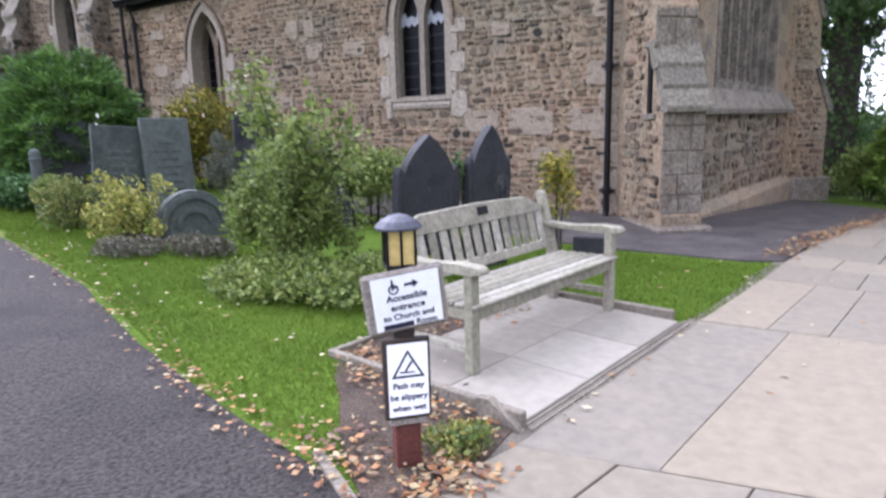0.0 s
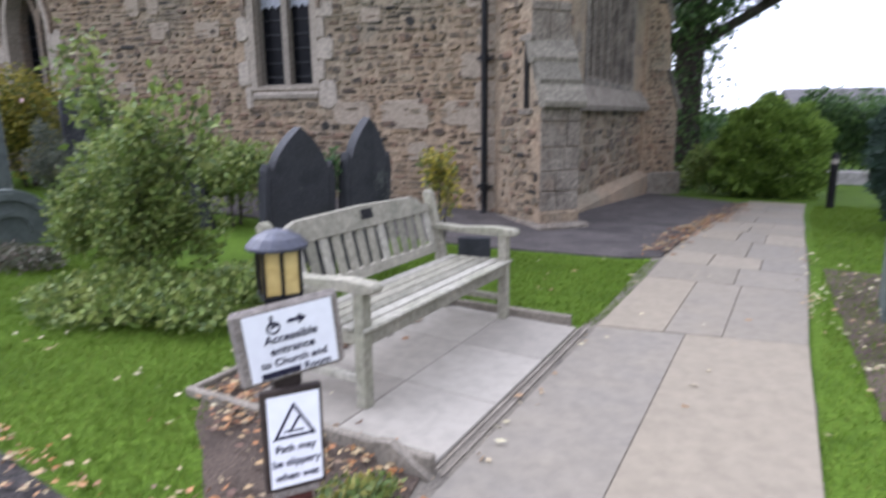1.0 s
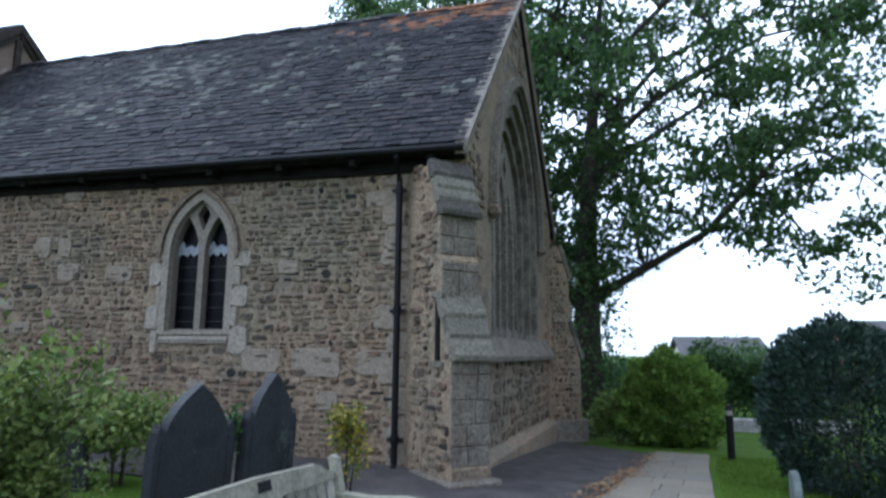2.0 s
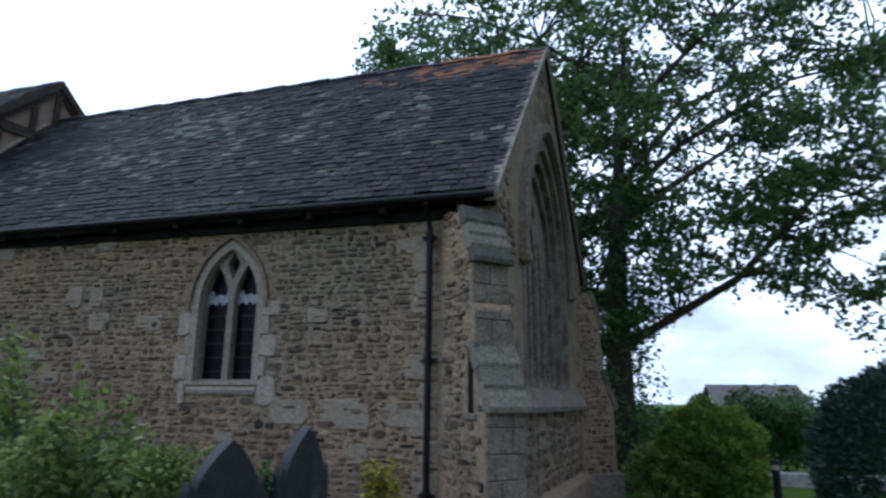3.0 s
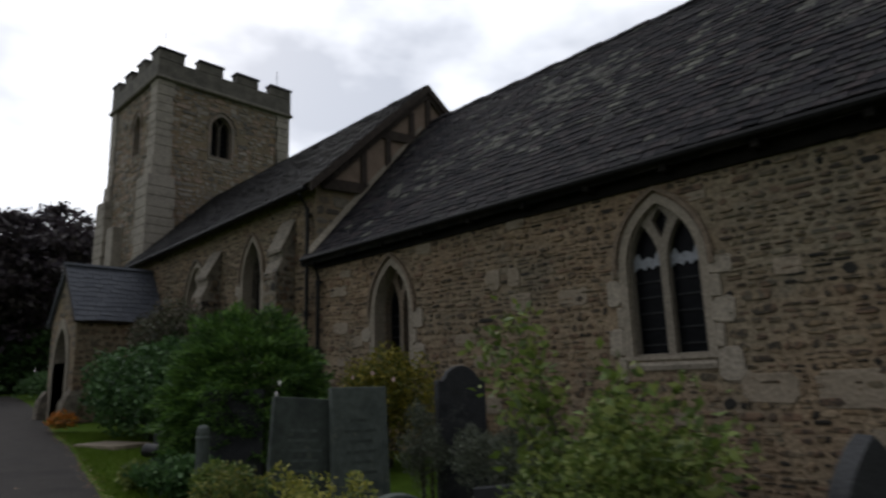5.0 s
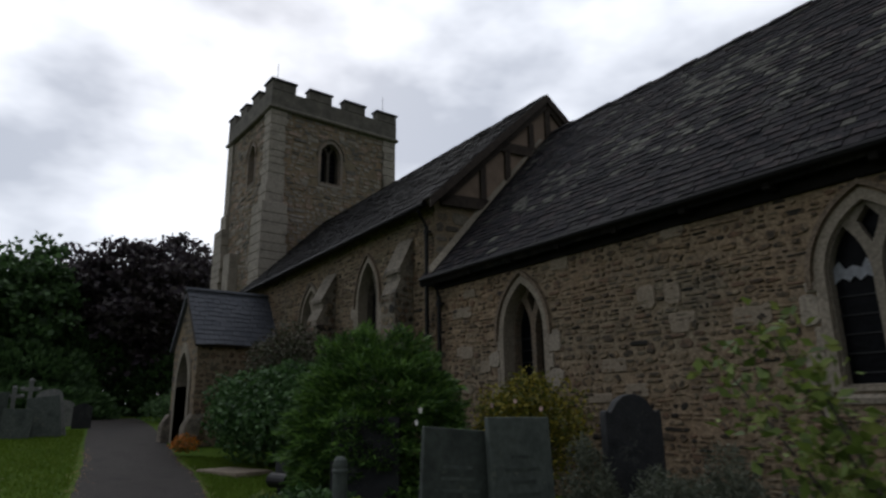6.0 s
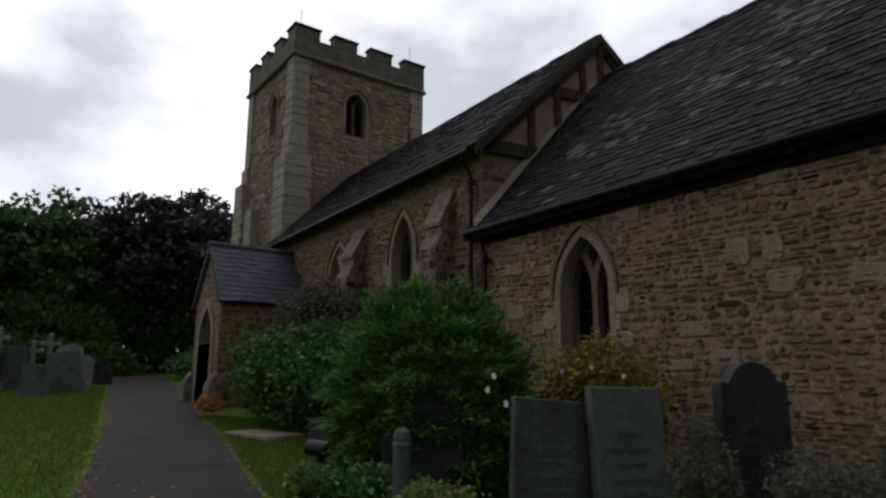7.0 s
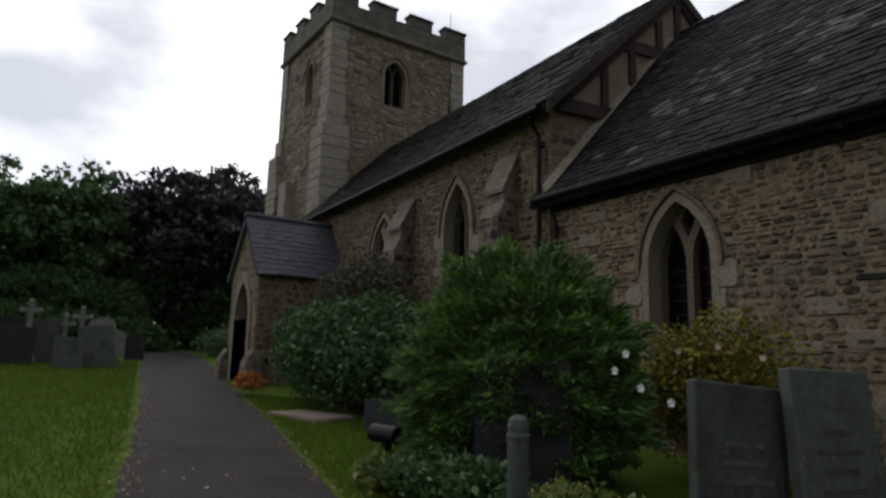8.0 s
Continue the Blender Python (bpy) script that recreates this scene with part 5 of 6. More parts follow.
def sign_post():
    px, py = -1.785, 1.68
    z0 = gz(px, py)
    t = thing("sign_post", "short wooden sign post with a lantern top and two white notices", "sign post", at=(px, py, z0), turn=46)
    boxed("post", (-0.045, -0.045, -0.1), (0.045, 0.045, 0.88), M_DARKWOOD, t, None, 0.006)
    boxed("post_foot", (-0.055, -0.055, 0.0), (0.055, 0.055, 0.21), M_REDWOOD, t, None, 0.006, "red-brown stained foot")
    boxed("collar", (-0.075, -0.07, 0.215), (0.075, 0.06, 0.24), M_OLDWOOD, t, None, 0.004)
    # lower notice
    low = boxed("lower_board", (-0.10, -0.075, 0.245), (0.10, -0.047, 0.60), M_DARKWOOD, t, None, 0.004)
    sheet_ob = new("lower_notice")
    sheet_ob.parent = t
    sheet_ob.matrix_basis = Matrix.Translation((0.004, -0.0765, 0.42))
    boxed("sheet", (-0.085, 0, -0.16), (0.085, 0.001, 0.16), M_PAPER, sheet_ob)
    for q in (((-0.06, 0.01), (0.06, 0.01), (0.06, 0.02), (-0.06, 0.02)), ((-0.06, 0.01), (0.0, 0.115), (0.0, 0.133), (-0.072, 0.008)), ((0.06, 0.01), (0.0, 0.115), (0.0, 0.133), (0.072, 0.008)), ((-0.02, 0.03), (-0.012, 0.03), (0.022, 0.08), (0.012, 0.082)), ((-0.035, 0.032), (0.03, 0.03), (0.03, 0.036), (-0.035, 0.038))):
        bars(sheet_ob, [q], "warning_triangle")
    words("Path may", 0.036, (0, -0.002, -0.025), sheet_ob)
    words("be slippery", 0.036, (0, -0.002, -0.075), sheet_ob)
    words("when wet", 0.036, (0, -0.002, -0.125), sheet_ob)
    # upper notice, leaning
    up = new("upper_notice")
    up.parent = t
    up.matrix_basis = Matrix.Translation((0.005, -0.088, 0.765)) @ pose(0, 0, 0, 9, -7, 0)
    boxed("board", (-0.17, 0.0, -0.135), (0.17, 0.03, 0.135), M_OLDWOOD, up, None, 0.012)
    boxed("sheet", (-0.135, -0.004, -0.115), (0.145, -0.0025, 0.118), M_PAPER, up, None, 0)
    bm = bmesh.new()
    ring = 12
    for k in range(ring):
        a0, a1 = 2 * math.pi * k / ring, 2 * math.pi * (k + 1) / ring
        prism(bm, [(-0.045 + r * math.cos(a), -0.0055, 0.062 + r * math.sin(a)) for r, a in ((0.022, a0), (0.022, a1), (0.016, a1), (0.016, a0))], (0, -0.001, 0))
    box(bm, (-0.052, -0.0068, 0.06), (-0.044, -0.0055, 0.105))
    box(bm, (-0.05, -0.0068, 0.066), (-0.025, -0.0055, 0.074))
    part("access_symbol", bm, M_INK, up)
    bm = bmesh.new()
    prism(bm, [(x, -0.0055, z) for x, z in ((0.0, 0.068), (0.035, 0.068), (0.035, 0.056), (0.06, 0.074), (0.035, 0.092), (0.035, 0.08), (0.0, 0.08))], (0, -0.001, 0))
    part("arrow", bm, M_INK, up)
    words("Accessible", 0.04, (0.005, -0.0062, 0.022), up)
    words("entrance", 0.04, (0.005, -0.0062, -0.02), up)
    words("to Church and", 0.036, (0.005, -0.0062, -0.062), up)
    bm = bmesh.new()
    box(bm, (-0.105, -0.0068, -0.112), (0.02, -0.0055, -0.09))
    part("text_bar", bm, M_INK, up)
    words("Room", 0.036, (0.075, -0.0062, -0.1), up)
    # lantern
    lan = new("lantern")
    lan.parent = t
    lan.matrix_basis = Matrix.Translation((0, 0.0, 0.885)) @ Matrix.Diagonal((0.84, 0.84, 1.0, 1.0))
    boxed("base", (-0.075, -0.075, 0.0), (0.075, 0.075, 0.02), M_IRON, lan, None, 0.005)
    boxed("amber_pane", (-0.066, -0.066, 0.02), (0.066, 0.066, 0.165), M_AMBER, lan, None, 0.004, "amber glass")
    for x, y in ((-0.068, -0.068), (0.068, -0.068), (0.068, 0.068), (-0.068, 0.068), (0.0, -0.07), (0.07, 0), (0, 0.07), (-0.07, 0)):
        boxed("rib", (x - 0.006, y - 0.006, 0.02), (x + 0.006, y + 0.006, 0.17), M_IRON, lan)
    bm = bmesh.new()
    rings = [(0.115, 0.165), (0.118, 0.175), (0.09, 0.20), (0.05, 0.218), (0.012, 0.226)]
    prev = None
    for r, z in rings:
        vs = [bm.verts.new((r * math.cos(a), r * math.sin(a), z)) for a in (2 * math.pi * i / 16 for i in range(16))]
        if prev:
            for i in range(16):
                bm.faces.new((prev[i], prev[(i + 1) % 16], vs[(i + 1) % 16], vs[i]))
        else:
            bm.faces.new(vs[::-1])
        prev = vs
    bm.faces.new(prev)
    part("cap", bm, M_CAP, lan, "dark domed metal cap")


sign_post()

# ---- headstones ----


def headstone(label, x, y, w, h, thick, turn, shape, mat, tilt=0.0, lean=0.0, text=0, group="headstones in the churchyard", border=True):
    z = gz(x, y)
    t = thing("headstone", label, "headstone", group)
    t.matrix_world = pose(x, y, z, tilt, lean, turn)
    a = w / 2
    if shape == "flat":
        out = [(-a, -0.25), (a, -0.25), (a, h), (-a, h)]
    elif shape == "gothic":
        out = [(-a, -0.25), (a, -0.25), (a, h * 0.66), (a * 0.97, h * 0.74), (a * 0.9, h * 0.79), (a * 0.82, h * 0.74), (a * 0.78, h * 0.73)]
        out += [(a * 0.76 * (1 - (k / 8) ** 1.7), h * 0.735 + h * 0.265 * k / 8) for k in range(1, 8)]
        out += [(0, h)]
        out = out + [(-p, q) for p, q in out[::-1] if p > 0 and q > 0]
    elif shape == "round":
        out = [(-a, -0.25), (a, -0.25), (a, h * 0.87), (a * 0.97, h * 0.895), (a * 0.88, h * 0.9), (a * 0.82, h * 0.87)]
        out += [(a * 0.72 * math.cos(q), h * 0.87 + h * 0.13 * math.sin(q)) for q in (0.3, 0.7, 1.1, 1.45)]
        out = out + [(-p, q) for p, q in out[::-1] if p > 0 and q > 0]
    elif shape == "disc":
        out = [(-a, -0.2), (a, -0.2)] + [(a * math.cos(q), h - a + a * math.sin(q)) for q in [math.pi * k / 16 for k in range(17)]]
    else:
        out = [(-a, -0.25), (a, -0.25), (a, h * 0.86)] + [(a * math.cos(q), h * 0.86 + h * 0.14 * math.sin(q)) for q in (0.4, 0.8, 1.2, 1.57, 1.94, 2.34, 2.74)] + [(-a, h * 0.86)]
    bm = bmesh.new()
    prism(bm, [(p, -thick / 2, q) for p, q in out], (0, thick, 0))
    bmesh.ops.bevel(bm, geom=bm.edges[:], offset=0.008, segments=1, affect="EDGES")
    part("slab", bm, mat, t)
    if shape == "disc":
        for r0, r1 in ((0.92, 0.76), (0.5, 0.40)):
            V, F = [], []
            for k in range(17):
                q = math.pi * k / 16
                V += [(a * r * math.cos(q), y0, h - a + a * r * math.sin(q)) for r, y0 in ((r0, -thick / 2), (r0, -thick / 2 - 0.03), (r1, -thick / 2 - 0.03), (r1, -thick / 2))]
                if k:
                    i = 4 * k
                    F += [(i - 4 + s, i - 4 + (s + 1) % 4, i + (s + 1) % 4, i + s) for s in range(4)]
            F += [(3, 2, 1, 0), (64, 65, 66, 67)]
            raw("carved_ring", V, F, mat, t)
    elif border:
        e = 0.05
        for lo, hi in (((-a + e, h * 0.1), (-a + e + 0.02, h * 0.70)), ((a - e - 0.02, h * 0.1), (a - e, h * 0.70))):
            boxed("border", (lo[0], -thick / 2 - 0.006, lo[1]), (hi[0], -thick / 2 + 0.002, hi[1]), mat, t)
    rg = random.Random(int(w * 1000 + h * 77))
    for k in range(text):
        bm = bmesh.new()
        zz = h * (0.74 - 0.075 * k)
        ww = a * rg.uniform(0.35, 0.68)
        box(bm, (-ww, -thick / 2 - 0.0035, zz), (ww, -thick / 2 + 0.002, zz + h * 0.022))
        part("inscription_bar", bm, M_DARKGREEN if mat is M_GREENSTONE else M_GREENSTONE, t)
    return t


headstone("tall black slate headstone with a pointed gothic top, behind the bench", -3.52, 4.44, 0.70, 1.32, 0.1, 70, "gothic", M_SLATESTONE, 2, 1, 0)
headstone("black slate headstone with a pointed top and ivy at its shoulder", -3.24, 5.06, 0.54, 1.40, 0.1, 70, "gothic", M_SLATESTONE, 2, 2, 0)
headstone("greenish slate headstone leaning with a sloping top edge", -8.45, 4.45, 0.68, 1.32, 0.07, 78, "flat", M_DARKGREEN, -4, 5, 5)
headstone("upright greenish slate headstone with worn inscription", -8.17, 5.06, 0.66, 1.42, 0.08, 78, "flat", M_GREENSTONE, -5, 1, 9)
headstone("thick dark headstone with a rounded top and square shoulders", -8.02, 6.46, 0.60, 1.60, 0.16, 60, "round", M_SLATESTONE, 0, 0, 0)
# added slab, near black in place of the shaded hollow below the evergreen
headstone("dark slate headstone standing in for the shaded recess under the clipped evergreen", -10.75, 4.95, 0.85, 1.32, 0.09, 42, "flat", M_SLATESTONE, 0, 0, 0)
headstone("low round grey-green memorial stone with carved rings", -6.95, 4.45, 0.88, 0.58, 0.14, 72, "disc", M_GREENSTONE, 0, 0, 0)
headstone("thin grey slate headstone seen edge on beside the path", 0.74, 4.45, 0.62, 0.68, 0.07, 74, "flat", M_GREENSTONE, 0, 3, 0, border=False)
headstone("thin grey slate headstone with a rounded top", 0.90, 5.35, 0.6, 0.80, 0.05, 78, "cambered", M_GREENSTONE, 0, -2, 0, border=False)
headstone("low dark slate slab leaning by the evergreen", -13.45, 5.9, 1.25, 0.88, 0.1, 28, "flat", M_SLATESTONE, -8, 6, 0, border=False)
headstone("low dark broken slate slab beside the leaning one", -14.9, 6.0, 0.9, 0.5, 0.1, 25, "flat", M_SLATESTONE, -4, -3, 0, border=False)
headstone("dark wedge-shaped slate against the evergreen", -12.75, 5.35, 0.5, 0.92, 0.1, 30, "gothic", M_SLATESTONE, -10, 0, 0, border=False)
headstone("long low dark kerb stone by the shrubs", -6.3, 5.75, 1.3, 0.58, 0.12, 24, "flat", M_SLATESTONE, 0, -7, 0, border=False)
headstone("small dark stone on the lawn behind the bench", -2.35, 5.6, 0.3, 0.30, 0.08, 12, "flat", M_SLATESTONE, 0, 0, 0, border=False)
FAR = "headstones on the far lawn"
for x, y, w, h, sh, m, tilt, lean in ((-28.8, 2.75, 0.85, 0.95, "flat", M_GREENSTONE, -6, 3), (-29.2, 3.65, 0.95, 1.35, "flat", M_GREENSTONE, -8, -8), (-29.9, 3.95, 0.8, 1.6, "cambered", M_GREYSTONE, -5, -10), (-31.5, 2.2, 0.9, 1.45, "flat", M_GREENSTONE, 3, 0), (-30.2, 1.35, 1.1, 1.2, "flat", M_SLATESTONE, -3, 4), (-32.5, 1.2, 0.9, 1.55, "cambered", M_SLATESTONE, 0, 2), (-34.0, 5.4, 0.7, 1.0, "round", M_SLATESTONE, 0, 0), (-36, 5.0, 0.7, 1.1, "round", M_GREYSTONE, 0, 0), (-33, 0.2, 0.8, 1.1, "round", M_GREYSTONE, 0, 3), (-35, 1.4, 0.8, 1.2, "cambered", M_GREYSTONE, 0, -3)):
    headstone("old grey slate headstone leaning on the grass" if lean else "old upright headstone on the grass", x, y, w, h, 0.1, 84, sh, m, tilt, lean, 0, FAR, False)


def ledger(x, y, w, d, turn):
    t = thing("ledger_stone", "low pale worn ledger stone set in the grass by the path", "gravestone", at=(x, y, gz(x, y)), turn=turn)
    bm = bmesh.new()
    prism(bm, [(-w / 2, -d / 2, -0.05), (w * 0.42, -d / 2, -0.05), (w / 2, -d * 0.3, -0.05), (w / 2, d / 2, -0.05), (-w * 0.45, d / 2, -0.05), (-w / 2, d * 0.36, -0.05)], (0, 0, 0.115))
    bmesh.ops.recalc_face_normals(bm, faces=bm.faces[:])
    bmesh.ops.bevel(bm, geom=bm.edges[:], offset=0.012, segments=1, affect="EDGES")
    part("slab", bm, M_BLOCK, t)


ledger(-16.9, 5.6, 1.5, 0.75, 14)


def stone_cross(x, y, h, mat):
    t = thing("stone_cross", "weathered grey stone cross on the far lawn", "cross", "crosses on the far lawn", at=(x, y, gz(x, y)), turn=84)
    boxed("base", (-0.25, -0.2, -0.1), (0.25, 0.2, 0.25), mat, t, None, 0.03)
    boxed("shaft", (-0.07, -0.06, 0.25), (0.07, 0.06, h), mat, t, None, 0.012)
    boxed("arm", (-0.24, -0.058, h - 0.36), (0.24, 0.058, h - 0.22), mat, t, None, 0.012)
    for p in ((-0.24, h - 0.29), (0.24, h - 0.29), (0, h)):
        bm = bmesh.new()
        bmesh.ops.create_icosphere(bm, subdivisions=2, radius=0.085, matrix=Matrix.Translation((p[0], 0, p[1])))
        part("knob", bm, mat, t)


for x, y, h in ((-31.0, 1.75, 2.0), (-30.6, 3.2, 1.85), (-31.6, 2.8, 1.6)):
    stone_cross(x, y, h, M_GREYSTONE)


def stone_post(x, y, h, r, label, mat):
    t = thing("stone_post", label, "post", at=(x, y, gz(x, y)))
    bm = bmesh.new()
    prev = None
    for rr, z in ((r, -0.1), (r, h - 0.16), (r * 1.12, h - 0.155), (r * 1.12, h - 0.13), (r * 0.95, h - 0.12), (r, h - 0.08), (r * 0.85, h - 0.03), (r * 0.45, h)):
        vs = [bm.verts.new((rr * math.cos(a), rr * math.sin(a), z)) for a in (2 * math.pi * i / 14 for i in range(14))]
        if prev:
            for i in range(14):
                bm.faces.new((prev[i], prev[(i + 1) % 14], vs[(i + 1) % 14], vs[i]))
        prev = vs
    bm.faces.new(prev)
    ob = part("shaft", bm, mat, t)
    return t


stone_post(-9.9, 4.15, 0.98, 0.075, "slim round-capped grey slate post among the graves", M_GREENSTONE)


def bollard_light():
    t = thing("bollard_light", "slim black bollard light with a pale band beside the path", "bollard", at=(1.95, 12.6, gz(1.95, 12.6)))
    bm = bmesh.new()
    tube(bm, [(0, 0, -0.1), (0, 0, 0.78)], 0.065, 12)
    part("column", bm, M_IRON, t)
    bm = bmesh.new()
    tube(bm, [(0, 0, 0.78), (0, 0, 0.86)], 0.06, 12)
    part("lens", bm, M_CONC, t, "pale lens band")
    bm = bmesh.new()
    tube(bm, [(0, 0, 0.86), (0, 0, 0.95)], [0.068, 0.05], 12)
    part("cap", bm, M_IRON, t)


bollard_light()


def floodlight():
    x, y = -13.15, 4.95
    t = thing("floodlight", "black cylindrical floodlight on a short bracket in the grass", "floodlight", at=(x, y, gz(x, y)), turn=12)
    bm = bmesh.new()
    tube(bm, [(-0.22, 0, 0.33), (0.2, 0, 0.33)], [0.11, 0.10], 14)
    part("housing", bm, M_IRON, t)
    bm = bmesh.new()
    tube(bm, [(-0.225, 0, 0.33), (-0.24, 0, 0.33)], 0.09, 14)
    part("lens", bm, M_GLASS, t)
    boxed("bracket", (-0.03, -0.05, -0.05), (0.05, 0.05, 0.25), M_IRON, t, None, 0.005)


floodlight()

# ---- plants ----


def leaf_mesh(name, pts, size, mat, parent, seed, up=0.3, narrow=0.55, out=None):
    """Many small folded leaves at given points, as one mesh."""
    rg = np.random.RandomState(seed)
    n = len(pts)
    d = rg.normal(size=(n, 3))
    d[:, 2] = d[:, 2] * 0.7 + up
    if out is not None:
        d = d * 0.45 + out
    d /= np.linalg.norm(d, axis=1)[:, None]
    s = rg.normal(size=(n, 3))
    s -= (s * d).sum(1)[:, None] * d
    s /= np.linalg.norm(s, axis=1)[:, None]
    nn = np.cross(d, s)
    L = size * rg.uniform(0.6, 1.35, size=(n, 1))
    base = pts
    A = base
    B = base + d * L * 0.45 + s * L * narrow * 0.5 + nn * L * 0.12
    C = base + d * L
    D = base + d * L * 0.45 - s * L * narrow * 0.5 + nn * L * 0.12
    V = np.stack([A, B, C, D], 1).reshape(-1, 3).astype(np.float32)
    me = bpy.data.meshes.new(name)
    me.vertices.add(4 * n)
    me.vertices.foreach_set("co", V.ravel())
    me.loops.add(4 * n)
    me.loops.foreach_set("vertex_index", np.arange(4 * n, dtype=np.int32))
    me.polygons.add(n)
    me.polygons.foreach_set("loop_start", np.arange(0, 4 * n, 4, dtype=np.int32))
    me.materials.append(mat)
    me.update(calc_edges=True)
    ob = new(name, me)
    if parent:
        ob.parent = parent
    return ob


def blob_points(rg, n, c, r, lumps=9, shell=0.55, flat=-0.2, lump=(0.34, 0.52), reach=(0.45, 0.72)):
    """Points through an uneven, clumped crown: clumps set on an ellipsoid, leaves mostly near each clump's skin."""
    c, r = np.array(c), np.array(r)
    d = rg.normal(size=(lumps, 3))
    d[:, 2] = np.abs(d[:, 2]) * 0.9 + flat
    d /= np.linalg.norm(d, axis=1)[:, None]
    cc = c + d * r * rg.uniform(*reach, size=(lumps, 1))
    cr = rg.uniform(*lump, size=(lumps, 1)) * r
    which = rg.randint(0, lumps, n)
    e = rg.normal(size=(n, 3))
    e /= np.linalg.norm(e, axis=1)[:, None]
    rad = shell + (1 - shell) * rg.uniform(0, 1, (n, 1)) ** 0.5
    p = cc[which] + e * rad * cr[which] * rg.uniform(0.85, 1.12, (n, 1))
    m = rg.uniform(0, 1, n) < 0.25
    q = rg.normal(size=(n, 3))
    q /= np.linalg.norm(q, axis=1)[:, None]
    p[m] = (c + q * r * 0.8 * rg.uniform(0.3, 1, (n, 1)))[m]
    return p


def shrub(name, label, category, c, r, n, leaf, mat, seed, lumps=10, stems=5, up=0.3, narrow=0.55, flat=-0.1, group="", dense=False, lump=(0.34, 0.52), reach=(0.45, 0.72), tiers=(2.3, 4.5, 0.14)):
    x, y, z = c
    g = gz(x, y)
    t = thing(name, label, category, group, at=(x, y, g))
    rg = np.random.RandomState(seed)
    pts = blob_points(rg, n, (0, 0, z - g), r, lumps, 0.5, flat, lump, reach)
    out = None
    if dense:
        # a close-grown skin of sprays in uneven tiers over a full body
        e = rg.normal(size=(n, 3))
        e /= np.linalg.norm(e, axis=1)[:, None]
        bump = np.array([tiers[2] * noise.noise(Vector((a * tiers[0], b * tiers[0], c2 * tiers[1] + seed))) + 0.07 * noise.noise(Vector((a * 6, b * 6, c2 * 9))) for a, b, c2 in e])
        rad = (0.80 + 0.22 * rg.uniform(0, 1, n) ** 0.6 + bump)[:, None]
        pts = np.array([0, 0, z - g]) + e * rad * np.array(r)
        out = e * np.array([1, 1, 0.5]) + np.array([0, 0, up])
        keep = pts[:, 2] > 0.02
        pts, out = pts[keep], out[keep]
    keep = pts[:, 2] > 0.01
    pts = pts[keep]
    leaf_mesh("foliage", pts, leaf, mat, t, seed, up, narrow, out[keep] if dense else None)
    for k in range(stems):
        bm = bmesh.new()
        a = rg.uniform(0, 6.28)
        q = rg.uniform(0.2, 0.6)
        top = z - g + r[2] * rg.uniform(0.0, 0.5)
        tube(bm, [(math.cos(a) * 0.06, math.sin(a) * 0.06, -0.05), (math.cos(a) * r[0] * q * 0.5, math.sin(a) * r[1] * q * 0.5, top * 0.5), (math.cos(a) * r[0] * q, math.sin(a) * r[1] * q, top)], [0.018, 0.013, 0.006], 5)
        part("stem", bm, M_BARK, t)
    return t


rose = shrub("shrub", "loose light green flowering shrub with tall shoots", "shrub", (-4.75, 3.95, 0.82), (0.66, 0.6, 0.80), 15000, 0.048, L_GREEN, 201, 46, 9, flat=-0.75, lump=(0.16, 0.34), reach=(0.4, 1.0))
rg = np.random.RandomState(5)
for k, (sx, sy, sz) in enumerate(((-5.45, 4.25, 2.15), (-5.2, 4.1, 1.85), (-4.3, 4.3, 1.6), (-4.0, 4.1, 1.4), (-4.75, 4.4, 1.75), (-5.75, 4.3, 1.95), (-4.45, 3.75, 1.5))):
    bm = bmesh.new()
    b0 = Vector((0, 0, 0.3))
    tip = Vector((sx + 4.75, sy - 3.95, sz - gz(-4.75, 3.95)))
    tube(bm, [b0, b0.lerp(tip, 0.5) + Vector((0.05, 0, 0.08)), tip], [0.014, 0.01, 0.004], 5)
    part("shoot", bm, M_BARK, rose)
    f = rg.uniform(0.35, 1.02, (170, 1)) ** 0.8
    pts = np.array(b0) + (np.array(tip) - np.array(b0)) * f + rg.normal(size=(170, 3)) * 0.085
    leaf_mesh("shoot_leaves", pts, 0.085, L_GREEN, rose, 300 + k)
shrub("ground_cover", "low leafy green ground cover round the shrub's foot", "plant", (-4.25, 3.45, 0.17), (1.0, 0.62, 0.2), 8000, 0.055, L_GREEN, 202, 16, 0, 0.5)
shrub("ground_cover", "low leafy green ground cover behind the bench", "plant", (-3.45, 3.75, 0.2), (0.6, 0.45, 0.25), 3600, 0.055, L_GREEN, 203, 12, 0, 0.5)
shrub("heather", "low mound of grey-green and pinkish heather", "heather", (-6.75, 3.45, 0.24), (0.52, 0.38, 0.15), 3500, 0.035, L_HEATH, 204, 12, 0, 0.5, group="heather mounds")
shrub("heather", "low mound of grey-green heather by the ringed stone", "heather", (-6.05, 3.85, 0.25), (0.5, 0.36, 0.16), 3200, 0.035, L_HEATH, 205, 12, 0, 0.5, group="heather mounds")
shrub("variegated_shrub", "bright yellow variegated evergreen shrub in front of a headstone", "shrub", (-7.4, 3.95, 0.55), (0.52, 0.42, 0.58), 4200, 0.05, L_YELLOW, 206, 30, 6, 0.8, 0.5, -0.7, lump=(0.14, 0.32), reach=(0.4, 1.0), group="yellow shrubs")
shrub("variegated_shrub", "green and yellow shrub growing beside the slate post", "shrub", (-8.75, 3.95, 0.6), (0.42, 0.36, 0.5), 3400, 0.048, L_MIXED, 207, 26, 5, 0.8, 0.5, -0.7, lump=(0.14, 0.32), reach=(0.4, 1.0), group="yellow shrubs")
